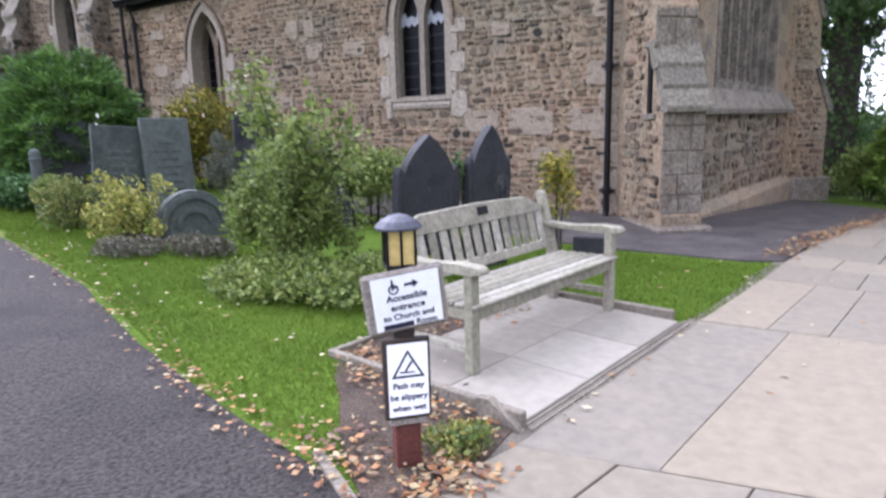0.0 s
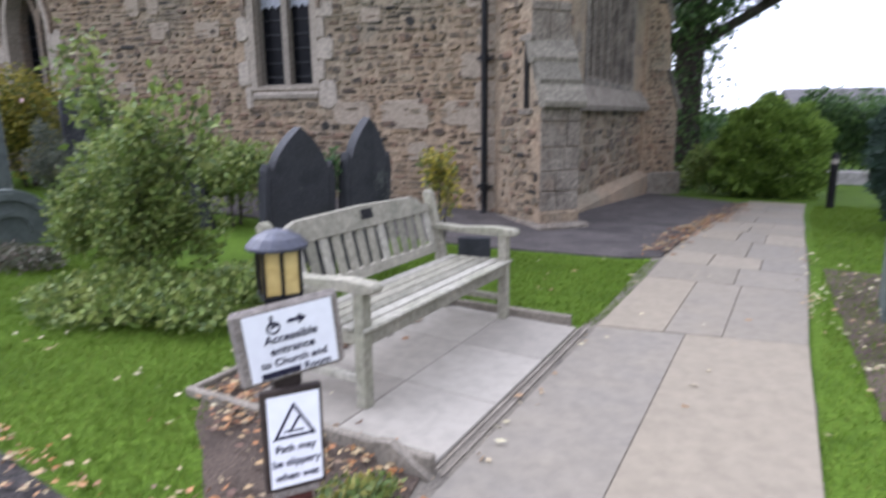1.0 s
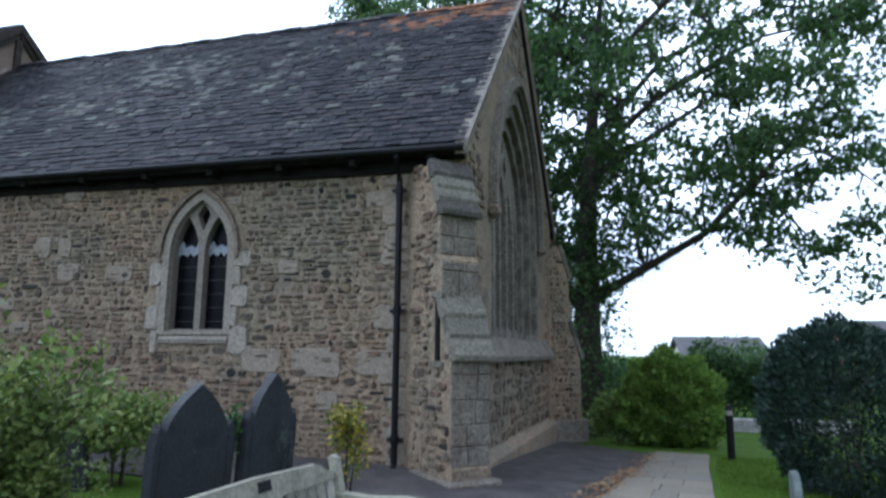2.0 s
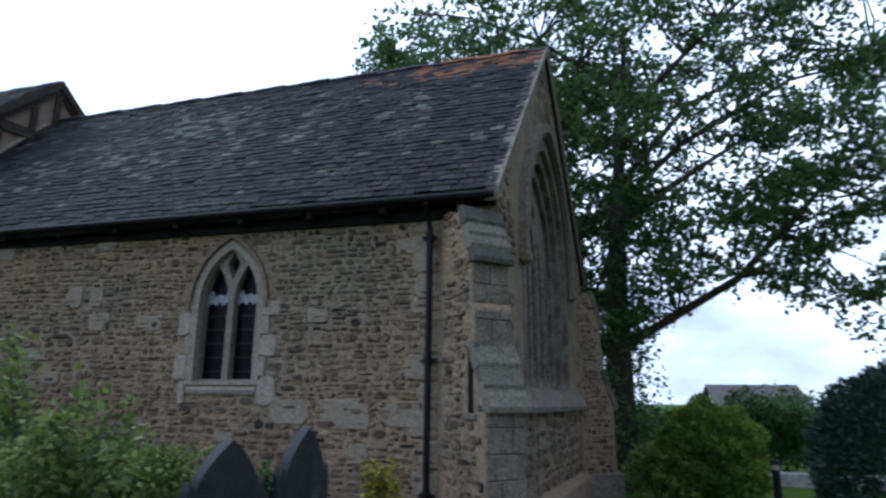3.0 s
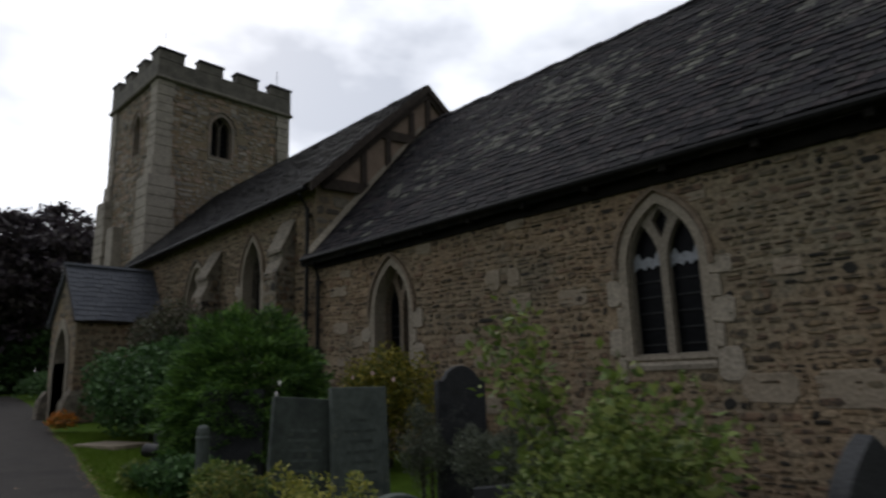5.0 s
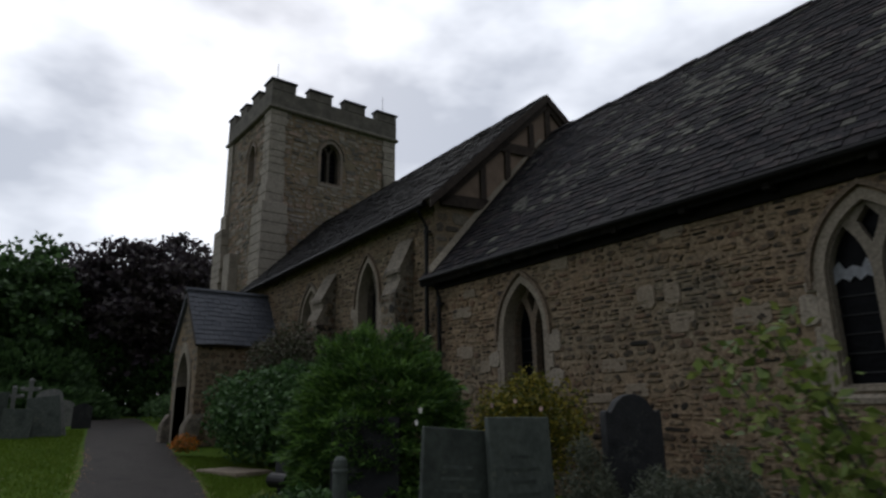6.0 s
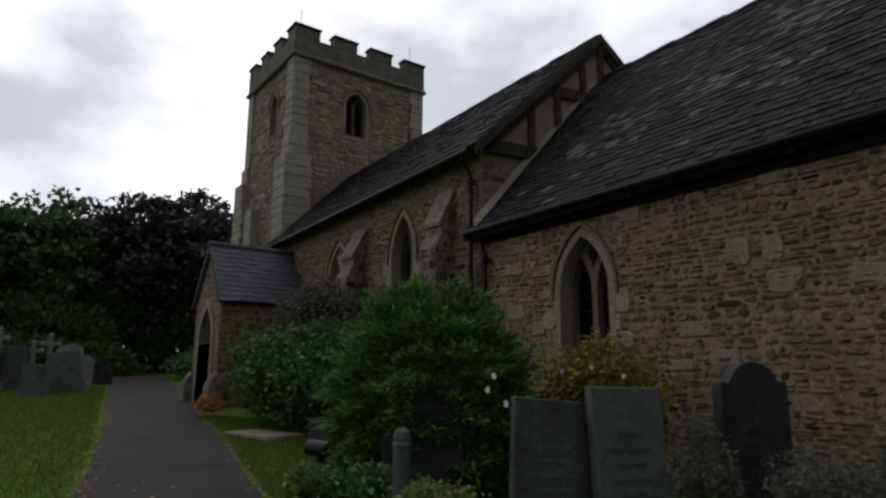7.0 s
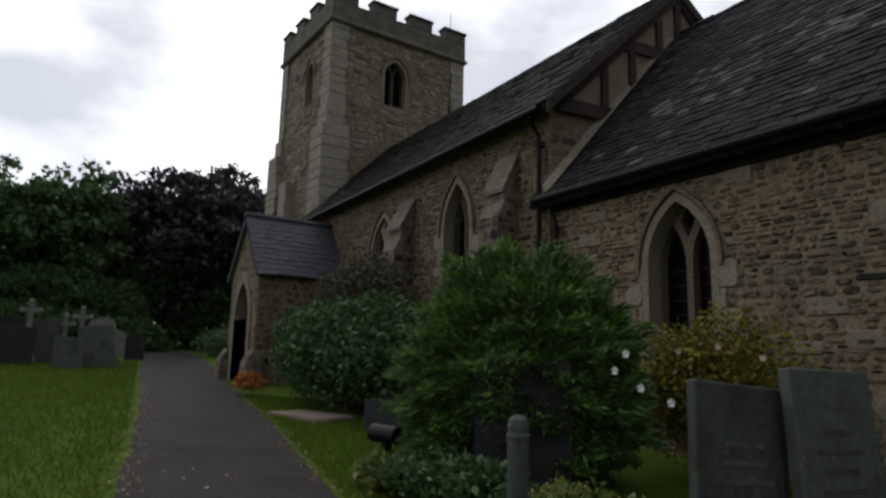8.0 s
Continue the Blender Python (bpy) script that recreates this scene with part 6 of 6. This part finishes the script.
shrub("variegated_shrub", "small fresh green shrub behind the slate post", "shrub", (-9.4, 4.1, 0.65), (0.4, 0.35, 0.42), 1800, 0.05, L_GREEN, 208, 9, 3)
shrub("evergreen", "large rounded dark green conifer with feathery sprays", "conifer", (-11.6, 5.6, 1.42), (1.24, 1.02, 1.24), 52000, 0.125, L_THUJA, 209, 34, 6, 0.05, 0.2, -0.35, dense=True, tiers=(3.0, 9.0, 0.42))
shrub("golden_shrub", "golden-leaved shrub against the church wall", "shrub", (-10.55, 7.45, 1.3), (1.1, 0.75, 1.05), 14000, 0.065, L_GOLD, 210, 16, 6)
shrub("laurel", "large dark laurel with pale flowers near the porch", "shrub", (-17.6, 6.6, 1.75), (2.6, 1.15, 1.25), 20000, 0.12, L_LAUREL, 211, 30, 6, -0.1, 0.6, -0.5)
shrub("climber", "brownish climbing shrub against the nave wall", "climber", (-19.3, 7.5, 2.9), (2.1, 0.6, 1.05), 7000, 0.09, L_HEATH, 212, 20, 6)
shrub("rosemary", "grey-green bushy herb beside the dark headstone", "shrub", (-6.95, 6.0, 0.78), (0.75, 0.5, 0.62), 9000, 0.05, L_SAGE, 213, 30, 6, 0.9, 0.25, lump=(0.16, 0.32), reach=(0.4, 1.0), group="herbs by the wall")
shrub("rosemary", "grey-green bushy herb between two headstones", "shrub", (-8.2, 6.05, 0.82), (0.34, 0.3, 0.62), 3600, 0.05, L_SAGE, 214, 20, 5, 0.9, 0.25, lump=(0.18, 0.34), reach=(0.4, 1.0), group="herbs by the wall")
shrub("wall_shrub", "straggling green shrub by the chancel wall", "shrub", (-5.6, 6.3, 0.75), (0.9, 0.5, 0.55), 4200, 0.07, L_GREEN, 215, 14, 5)
shrub("wall_shrub", "sparse yellow-green plant beside the black headstones", "shrub", (-2.75, 5.75, 0.75), (0.25, 0.22, 0.45), 700, 0.06, L_GOLD, 216, 7, 4)
shrub("dark_ground_cover", "dark leafy plants at the foot of the evergreen", "plant", (-11.0, 4.35, 0.6), (1.1, 0.5, 0.3), 4000, 0.09, L_LAUREL, 217, 14, 0)
shrub("dark_ground_cover", "leafy green plants beside the path edge", "plant", (-11.9, 4.35, 0.55), (0.6, 0.4, 0.22), 2500, 0.08, L_GREEN, 218, 12, 0)
shrub("ivy", "ivy creeping over the headstone's shoulder", "ivy", (-3.42, 4.82, 0.95), (0.12, 0.1, 0.35), 420, 0.05, L_LAUREL, 219, 6, 2)
shrub("small_plant", "small pale yellow-green plant in the soil bed", "plant", (-1.66, 1.93, 0.05), (0.2, 0.18, 0.07), 650, 0.036, L_MIXED, 220, 9, 0, 0.6)
fl = shrub("marigolds", "clump of orange flowers at the edge of the path", "flowers", (-20.6, 5.72, 1.0), (0.6, 0.4, 0.25), 1500, 0.07, foliage("marigold_petal", [(0.42, 0.12, 0.01), (0.55, 0.2, 0.015), (0.10, 0.1, 0.02)], 0.1), 221, 10, 0)
shrub("yew", "dark clipped yew of rounded upright shape on the lawn", "conifer", (2.52, 8.75, 0.98), (0.95, 0.92, 1.08), 24000, 0.075, L_DARK, 222, 26, 4, 0.3, 0.4, -0.5, dense=True)
shrub("bright_bush", "bright lime green bush beyond the paved path", "shrub", (1.3, 15.3, 0.5), (1.0, 0.8, 1.12), 20000, 0.12, L_LIME, 223, 16, 5, dense=True, tiers=(2.6, 3.6, 0.34))
shrub("bright_bush", "green bush in the shade of the big tree", "shrub", (0.2, 16.0, 0.15), (0.8, 0.7, 0.75), 4000, 0.1, L_GREEN, 224, 12, 4)
shrub("far_bush", "dark green bushes at the edge of the churchyard", "shrub", (4.2, 23.0, 0.5), (1.9, 1.2, 1.9), 7000, 0.16, L_TREE, 225, 16, 4, group="far bushes")
shrub("far_bush", "dull green hedge bushes near the houses", "shrub", (8.2, 26.0, 0.3), (2.6, 1.4, 1.9), 7000, 0.17, L_TREE, 226, 16, 4, group="far bushes")
shrub("far_bush", "dark hedge behind the lawn", "shrub", (13.5, 22.0, 0.3), (3.6, 1.5, 1.7), 8000, 0.17, L_WOOD, 227, 20, 4, group="far bushes")
shrub("far_bush", "dull green bushes in front of the houses", "shrub", (6.2, 30.0, 0.5), (3.2, 1.4, 1.7), 8000, 0.17, L_WOOD, 229, 22, 4, group="far bushes")
shrub("far_bush", "dull green bushes beyond the big tree", "shrub", (0.6, 25.5, 0.2), (2.2, 1.2, 1.7), 7000, 0.16, L_WOOD, 230, 18, 4, group="far bushes")
shrub("far_bush", "dull green bushes beyond the big tree", "shrub", (-3.0, 26.5, 0.2), (2.2, 1.2, 1.8), 6000, 0.16, L_WOOD, 231, 18, 4, group="far bushes")
shrub("far_bush", "low bushes beside the far end of the path", "shrub", (-36.5, 10.2, 2.0), (2.4, 2.0, 1.1), 4000, 0.16, L_WOOD, 228, 14, 3)


def flowers(at_list, r, mat, label, name="blossom"):
    t = thing(name, label, "flowers")
    for p in at_list:
        bm = bmesh.new()
        for k in range(5):
            a = 2 * math.pi * k / 5
            m = Matrix.Translation(Vector(p)) @ Matrix.Rotation(a, 4, "Y") @ pose(0, 0, r * 0.6, 25, 0, 0) @ Matrix.Diagonal((r * 0.5, r * 0.12, r * 0.55, 1))
            bmesh.ops.create_icosphere(bm, subdivisions=1, radius=1, matrix=m)
        part("flower", bm, mat, t)


M_PETAL = surface("white_petal", [(0.62, 0.6, 0.58), (0.75, 0.73, 0.7)], 20, 0.6, 0, 40)
M_PINK = surface("pale_pink_petal", [(0.55, 0.36, 0.34), (0.65, 0.46, 0.42)], 20, 0.6, 0, 40)
flowers([(-9.75, 5.0, 1.62), (-9.55, 5.05, 1.5), (-9.6, 4.95, 1.75), (-9.4, 5.2, 1.4)], 0.032, M_PETAL, "white roses against the dark evergreen")
flowers([(-9.55, 6.75, 1.75), (-9.95, 6.7, 1.85), (-10.35, 6.65, 1.8)], 0.032, M_PINK, "pale pink roses on the golden shrub")

# ---- trees ----


def tree(label, base, trunk_r, fork, crown, leaf, clumps, per, mat, seed, keep=None, clump=(0.95, 0.95, 0.6), lean=(0.0, 0.0), name="tree", group=""):
    """A tree: a tapered leaning trunk, limbs that fork towards every clump of the crown, and clumps of many small leaves.
    crown: centre and half-sizes of the envelope, from the base."""
    rg = random.Random(seed)
    t = thing(name, label, "tree", group, at=base)
    (cx, cy, cz), (rx, ry, rz) = crown
    top = cz + rz * 0.55
    trunk = [Vector((lean[0] * f * top + 0.12 * math.sin(5 * f + seed), lean[1] * f * top + 0.1 * math.sin(4 * f), top * f)) for f in (-0.03, 0.02, 0.12, 0.25, 0.4, 0.55, 0.7, 0.85, 1.0)]
    rad = [trunk_r * q for q in (1.5, 1.15, 0.98, 0.9, 0.74, 0.56, 0.4, 0.25, 0.12)]
    bm = bmesh.new()
    tube(bm, trunk, rad, 12)
    part("trunk", bm, M_BARK, t)
    centres = []
    tries = 0
    gap = 0.8 * (rx * ry * rz / clumps) ** (1 / 3)
    while len(centres) < clumps and tries < 9000:
        tries += 1
        d = Vector((rg.gauss(0, 1), rg.gauss(0, 1), rg.gauss(0, 1))).normalized() * (rg.uniform(0.12, 1.0) ** 0.45)
        wob = 1 + 0.22 * noise.noise(d * 2.2 + Vector((seed, 0, 0)))
        p = Vector((cx + d.x * rx * wob, cy + d.y * ry * wob, cz + d.z * rz * wob))
        if p.z < fork * 0.6 or (keep and not keep(p)) or any((p - q).length < gap for q in centres):
            continue
        centres.append(p)
    # main limbs reach for well-spread clumps; every other clump hangs from the nearest limb
    nodes = []
    mains = sorted(centres, key=lambda p: -(Vector((p.x, p.y, (p.z - cz) * 0.4))).length)[:: max(1, clumps // 26)][:9]
    def limb(at, to, r0, sides, lift):
        mid1, mid2 = at.lerp(to, 0.35), at.lerp(to, 0.7)
        up = Vector((0, 0, lift * (to - at).length))
        j = (to - at).length * 0.07
        wig = lambda: Vector((rg.uniform(-j, j), rg.uniform(-j, j), rg.uniform(-j, j)))
        pts = [at, mid1 + up * 0.6 + wig(), mid2 + up * 0.7 + wig(), to]
        tube(bm, pts, [r0, r0 * 0.75, r0 * 0.5, r0 * 0.22], sides)
        return pts
    for m in mains:
        z = max(fork * 0.8, min(top * 0.92, m.z - 0.55 * math.hypot(m.x - lean[0] * m.z, m.y - lean[1] * m.z)))
        f = z / top
        at = Vector((lean[0] * f * top + 0.12 * math.sin(5 * f + seed), lean[1] * f * top + 0.1 * math.sin(4 * f), z))
        bm = bmesh.new()
        pts = limb(at, m, trunk_r * (0.42 - 0.26 * f), 7, 0.16)
        part("limb", bm, M_BARK, t)
        for p, q in zip(pts, pts[1:]):
            nodes += [p.lerp(q, 0.5), q]
    bm = bmesh.new()
    for p in centres:
        n = min(nodes, key=lambda q: (q - p).length + (0.5 if q.z > p.z else 0.0))
        if (n - p).length > 0.05:
            limb(n, p, 0.04 * trunk_r / 0.4, 4, 0.12)
        for k in range(3):
            limb(p, p + Vector((rg.gauss(0, 0.8) * clump[0], rg.gauss(0, 0.8) * clump[1], rg.gauss(0, 0.5) * clump[2])), 0.016, 3, 0.0)
    part("branch", bm, M_BARK, t)["kind"] = "stuff"
    rn = np.random.RandomState(seed)
    C = np.array([tuple(p) for p in centres])
    # sprays within each clump, so that its outline is broken
    sub = 9
    S = np.repeat(C, sub, 0) + rn.normal(size=(len(C) * sub, 3)) * np.array(clump) * 0.55
    P = np.repeat(S, per // sub, 0)
    P = P + rn.normal(size=P.shape) * np.array(clump) * 0.24
    leaf_mesh("crown", P, leaf, mat, t, seed, -0.35, 0.8)
    return t


def open_side(p):
    """The big tree's crown thins out low down beside the path and hangs lower at its far reach."""
    if p.z < 3.9 or (p.x < -1.5 and p.z < 5.5) or not -7.6 < p.x < 8.0:
        return False
    thin = noise.noise(p * 0.8)
    if p.z < 5.2 and 0.9 < p.x < 4.0:
        return False
    return thin > (-0.45 if p.z < 8.0 and p.x > 0.5 else -0.12)


tree("big broad-leaved tree with dark forked limbs and airy green crown", (-0.55, 18.0, gz(-0.5, 17.9)), 0.40, 4.2, ((1.0, 0.3, 9.4), (9.6, 4.4, 7.0)), 0.155, 255, 240, L_TREE, 901, open_side, (0.85, 0.8, 0.45), (0.05, 0.0))
tree("leafy tree rising behind the chancel roof", (-7.4, 22.5, -0.3), 0.38, 6.0, ((0.0, 0, 11.2), (5.4, 3.6, 6.4)), 0.17, 95, 250, L_TREE, 902, None, (0.95, 0.85, 0.5))
tree("slender tree beside the big one", (-2.0, 20.5, -0.4), 0.26, 4.0, ((0, 0, 8.6), (2.6, 2.4, 5.2)), 0.15, 50, 240, L_TREE, 903, None, (0.75, 0.7, 0.6))
# ivy up the big trunk
iv = thing("ivy", "ivy sheathing the foot of the big tree's trunk", "ivy", at=(-0.5, 18.0, gz(-0.5, 17.9)))
rg = np.random.RandomState(8)
a = rg.uniform(0, 6.28, 3600)
z = rg.uniform(0, 5.2, 3600)
rr = 0.5 + rg.uniform(0, 1.1, 3600) ** 1.6 * (1 - z / 9)
leaf_mesh("foliage", np.stack([np.cos(a) * rr, np.sin(a) * rr, z], 1), 0.12, L_TREE, iv, 9, -0.3, 0.8)

WEST = "trees along the western edge"
for k, (x, y, h, r, m, lb) in enumerate(((-46, 11.5, 10.8, 4.2, L_COPPER, "dark copper beech with a dense spreading crown"), (-47, 3.2, 9.6, 3.8, L_WOOD, "broad dark green woodland tree"), (-50, -3.0, 10.6, 4.8, L_WOOD, "rounded dark green woodland tree"), (-50, 7.2, 9.8, 3.8, L_COPPER, "dark woodland tree beside the copper beech"), (-55, 19.0, 12.5, 5.0, L_COPPER, "tall dark tree behind the tower"), (-52, -11.0, 11.2, 4.8, L_WOOD, "dark green tree at the edge of the lawn"), (-44, -8.5, 8.6, 3.8, L_WOOD, "dark green tree at the edge of the lawn"))):
    tree(lb, (x, y, gz(x, y)), 0.36, 2.6, ((0, 0, h * 0.56), (r, r, h * 0.44)), 0.34, 80, 360, m, 920 + k, None, (1.15, 1.15, 0.8), (0.0, 0.0), "tree", WEST)
for k, (x, y, rx, ry, rz) in enumerate(((-43, -4, 3.0, 4.5, 2.2), (-44, 3.0, 2.5, 4.5, 2.4), (-45.5, 11.5, 2.5, 3.0, 2.6), (-44, 17, 2.5, 3.5, 3.0), (-46, 7.5, 2.0, 3.4, 3.2), (-56, -8, 3, 7, 4), (-57, 2, 3, 7, 4), (-57, 11, 3, 7, 4.2), (-56, 21, 3, 7, 4.5), (-50, -6, 3, 6, 3.2), (-46, -11, 3, 5, 3.2))):
    shrub("undergrowth", "dense dark undergrowth below the western trees", "shrub", (x, y, gz(x, y) + rz * 0.6), (rx, ry, rz), 8500, 0.34, L_WOOD, 950 + k, 22, 3, group="undergrowth below the trees", dense=True)

shrub("undergrowth", "low dark hedge below the western trees", "shrub", (-41.5, 0.5, gz(-41.5, 0.5) + 0.4), (1.6, 7.5, 1.5), 14000, 0.3, L_WOOD, 990, 22, 3, group="undergrowth below the trees", dense=True)

# ---- houses beyond the churchyard ----
M_ROOFTILE = surface("grey_roof_tiles", [(0.06, 0.056, 0.056), (0.095, 0.088, 0.085)], 3, 0.85, 0.3, 12)
M_BRICK = surface("red_brick", [(0.26, 0.09, 0.06), (0.34, 0.13, 0.085)], 4, 0.9, 0.3, 12)
M_RENDER = surface("pale_render", [(0.3, 0.28, 0.26), (0.38, 0.36, 0.33)], 2, 0.9, 0.1, 8)


def house(label, x, y, w, d, eave, ridge, wall, turn=0.0, stack=True):
    z = gz(x, y) - 0.5
    t = thing("house", label, "house", "houses beyond the churchyard", at=(x, y, z), turn=turn)
    boxed("wall", (-w / 2, -d / 2, 0), (w / 2, d / 2, eave), wall, t)
    bm = bmesh.new()
    o = 0.35
    for s in (-1, 1):
        prism(bm, [(-w / 2 - o, s * (d / 2 + o), eave - 0.15), (w / 2 + o, s * (d / 2 + o), eave - 0.15), (w / 2 + o, 0, ridge), (-w / 2 - o, 0, ridge)], (0, 0, 0.14))
    rf = part("roof", bm, M_ROOFTILE, t)
    bm = bmesh.new()
    prism(bm, [(-w / 2, -d / 2, eave), (-w / 2, d / 2, eave), (-w / 2, 0, ridge - 0.1)], (w, 0, 0))
    part("gable_infill", bm, wall, t)
    if stack:
        boxed("chimney", (w * 0.3, -0.3, ridge - 0.6), (w * 0.3 + 0.6, 0.3, ridge + 0.8), M_BRICK, rf)
    for k in range(3):
        wx = -w * 0.32 + k * w * 0.32
        for zz in (eave * 0.25, eave * 0.66):
            wn = boxed("window", (wx - 0.55, -d / 2 - 0.03, zz), (wx + 0.55, -d / 2 + 0.02, zz + 1.0), M_RENDER, t)
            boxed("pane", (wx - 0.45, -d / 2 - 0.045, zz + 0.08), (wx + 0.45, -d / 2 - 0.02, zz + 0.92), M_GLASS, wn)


house("pale house with a long grey tiled roof beyond the hedge", 8.4, 47, 5.0, 7, 2.0, 3.75, M_RENDER, 4, False)
house("red brick house with a grey tiled roof beyond the yew", 17.5, 41, 7, 6.5, 2.6, 4.6, M_BRICK, -8)
# low pale wall and lane behind the bollard
lane = thing("low_wall", "low pale stone wall along the lane", "wall")
bm = bmesh.new()
box(bm, (2.2, 19.6, -1.2), (6.5, 19.9, gz(4, 19.6) + 0.35), None, 0.03)
part("wall", bm, M_RENDER, lane)

# ---- fallen leaves, grass ----


def litter(name, label, spots, size, seed, mat=L_FALLEN):
    """Dry leaves lying flat about lines on the ground."""
    rg = np.random.RandomState(seed)
    P = []
    for (x0, y0), (x1, y1), n, s in spots:
        f = rg.uniform(0, 1, n)
        x = x0 + (x1 - x0) * f + rg.normal(size=n) * s
        y = y0 + (y1 - y0) * f + rg.normal(size=n) * s
        P += [(a, b, gz(a, b) + 0.028 + rg.uniform(0, 0.02)) for a, b in zip(x, y)]
    ob = leaf_mesh(name, np.array(P), size, mat, None, seed, 0.0, 0.7)
    co = np.empty(len(ob.data.vertices) * 3, np.float32)
    ob.data.vertices.foreach_get("co", co)
    co = co.reshape(-1, 4, 3)
    c = co[:, :1, :]
    co = c + (co - c) * np.array([1, 1, 0.25])
    ob.data.vertices.foreach_set("co", co.reshape(-1))
    ob.data.update()
    return tagged(ob, label, "leaves", kind="stuff")


edge_n = [(a, b, 110, 0.07) for a, b in zip(TAR_N[3:12], TAR_N[4:13])]
edge_s = [(a, b, 130, 0.10) for a, b in zip(TAR_S[7:12], TAR_S[8:13])]
litter("fallen_leaves", "fallen leaves gathered along the tarmac's edges", edge_n + edge_s, 0.044, 31)
litter("fallen_leaves", "orange and brown leaves in the soil bed by the sign", [((-2.6, 2.35), (-1.6, 2.05), 240, 0.11), ((-1.62, 1.8), (-1.5, 1.55), 330, 0.10), ((-2.3, 1.75), (-1.8, 1.4), 110, 0.09), ((-2.75, 2.6), (-2.5, 2.3), 130, 0.07), ((-2.6, 3.0), (-2.3, 4.1), 110, 0.07)], 0.05, 32)
litter("fallen_leaves", "drift of orange leaves along the gravel strip", [((-0.75, 6.75), (0.1, 10.0), 600, 0.10), ((0.1, 10.0), (0.6, 12.6), 200, 0.12)], 0.06, 33)
litter("fallen_leaves", "scattered pale leaves on lawn, paving and tarmac", [((-5.5, 2.8), (-2.6, 2.4), 40, 0.4), ((-9, 3.5), (-6, 3.0), 40, 0.4), ((-1.6, 4.6), (-1.2, 6.2), 12, 0.3), ((-14, 2.8), (-7, 1.2), 60, 0.6), ((-0.5, 2.5), (0, 7), 14, 0.3), ((0.7, 3.6), (0.95, 6.4), 140, 0.2), ((0.32, 4.6), (0.7, 7.5), 60, 0.06), ((-1.35, 2.3), (-1.05, 4.2), 20, 0.04), ((-20, 2.2), (-8, 0.0), 60, 0.7)], 0.05, 34, foliage("pale_dry_leaf", [(0.3, 0.26, 0.15), (0.42, 0.38, 0.24), (0.25, 0.15, 0.07)], 0.1))


def blades(name, label, polys, per_m2, height, seed):
    """Short mown grass over polygons of lawn."""
    rg = np.random.RandomState(seed)
    P = []
    for poly in polys:
        xs, ys = [p[0] for p in poly], [p[1] for p in poly]
        n = int((max(xs) - min(xs)) * (max(ys) - min(ys)) * per_m2)
        X, Y = rg.uniform(min(xs), max(xs), n), rg.uniform(min(ys), max(ys), n)
        P += [(a, b, gz(a, b) - 0.004) for a, b in zip(X, Y) if inside(poly, a, b)]
    ob = leaf_mesh(name, np.array(P), height, M_BLADE, None, seed, 1.5, 0.16)
    return tagged(ob, label, "grass", kind="stuff")


LAWN_A = [(-1.95, 1.48), (-2.8, 1.62), (-3.6, 1.80), (-5.8, 2.52), (-8.9, 3.2), (-9.5, 3.6), (-7.0, 4.6), (-3.0, 4.4), (-2.95, 2.7), (-2.5, 2.02), (-2.1, 1.62)]
LAWN_B = [(-3.6, 4.5), (-1.1, 4.34), (-0.98, 4.72), (-0.72, 6.45), (-1.0, 6.42), (-2.62, 6.34), (-3.6, 6.4)]
LAWN_E = [(0.0, 2.6), (0.32, 4.3), (0.66, 6.3), (0.92, 8.2), (1.33, 10.8), (1.8, 13.0), (4.2, 13.0), (3.0, 5.0), (1.8, 2.2)]
LAWN_W1 = [(-9.0, 3.28), (-12.2, 3.9), (-14.3, 4.34), (-17.5, 5.06), (-20.5, 5.55), (-19.5, 6.6), (-15.6, 6.3), (-12.6, 5.6), (-9.5, 4.3)]
LAWN_W2 = [(-9.0, 0.9), (-12.75, 1.95), (-17.9, 2.95), (-23.9, 3.9), (-33, 5.4), (-33, -2.0), (-14, -2.5), (-8, -1.2)]
blades("grass", "short mown lawn grass beside the path", [LAWN_A, LAWN_B], 5200, 0.034, 41)
blades("grass", "short mown lawn grass beyond the paved path", [LAWN_E], 2000, 0.042, 42)
blades("grass", "short mown lawn grass by the graves", [LAWN_W1], 1500, 0.06, 43)
blades("grass", "rough lawn grass on the far side of the tarmac", [LAWN_W2], 420, 0.09, 44)
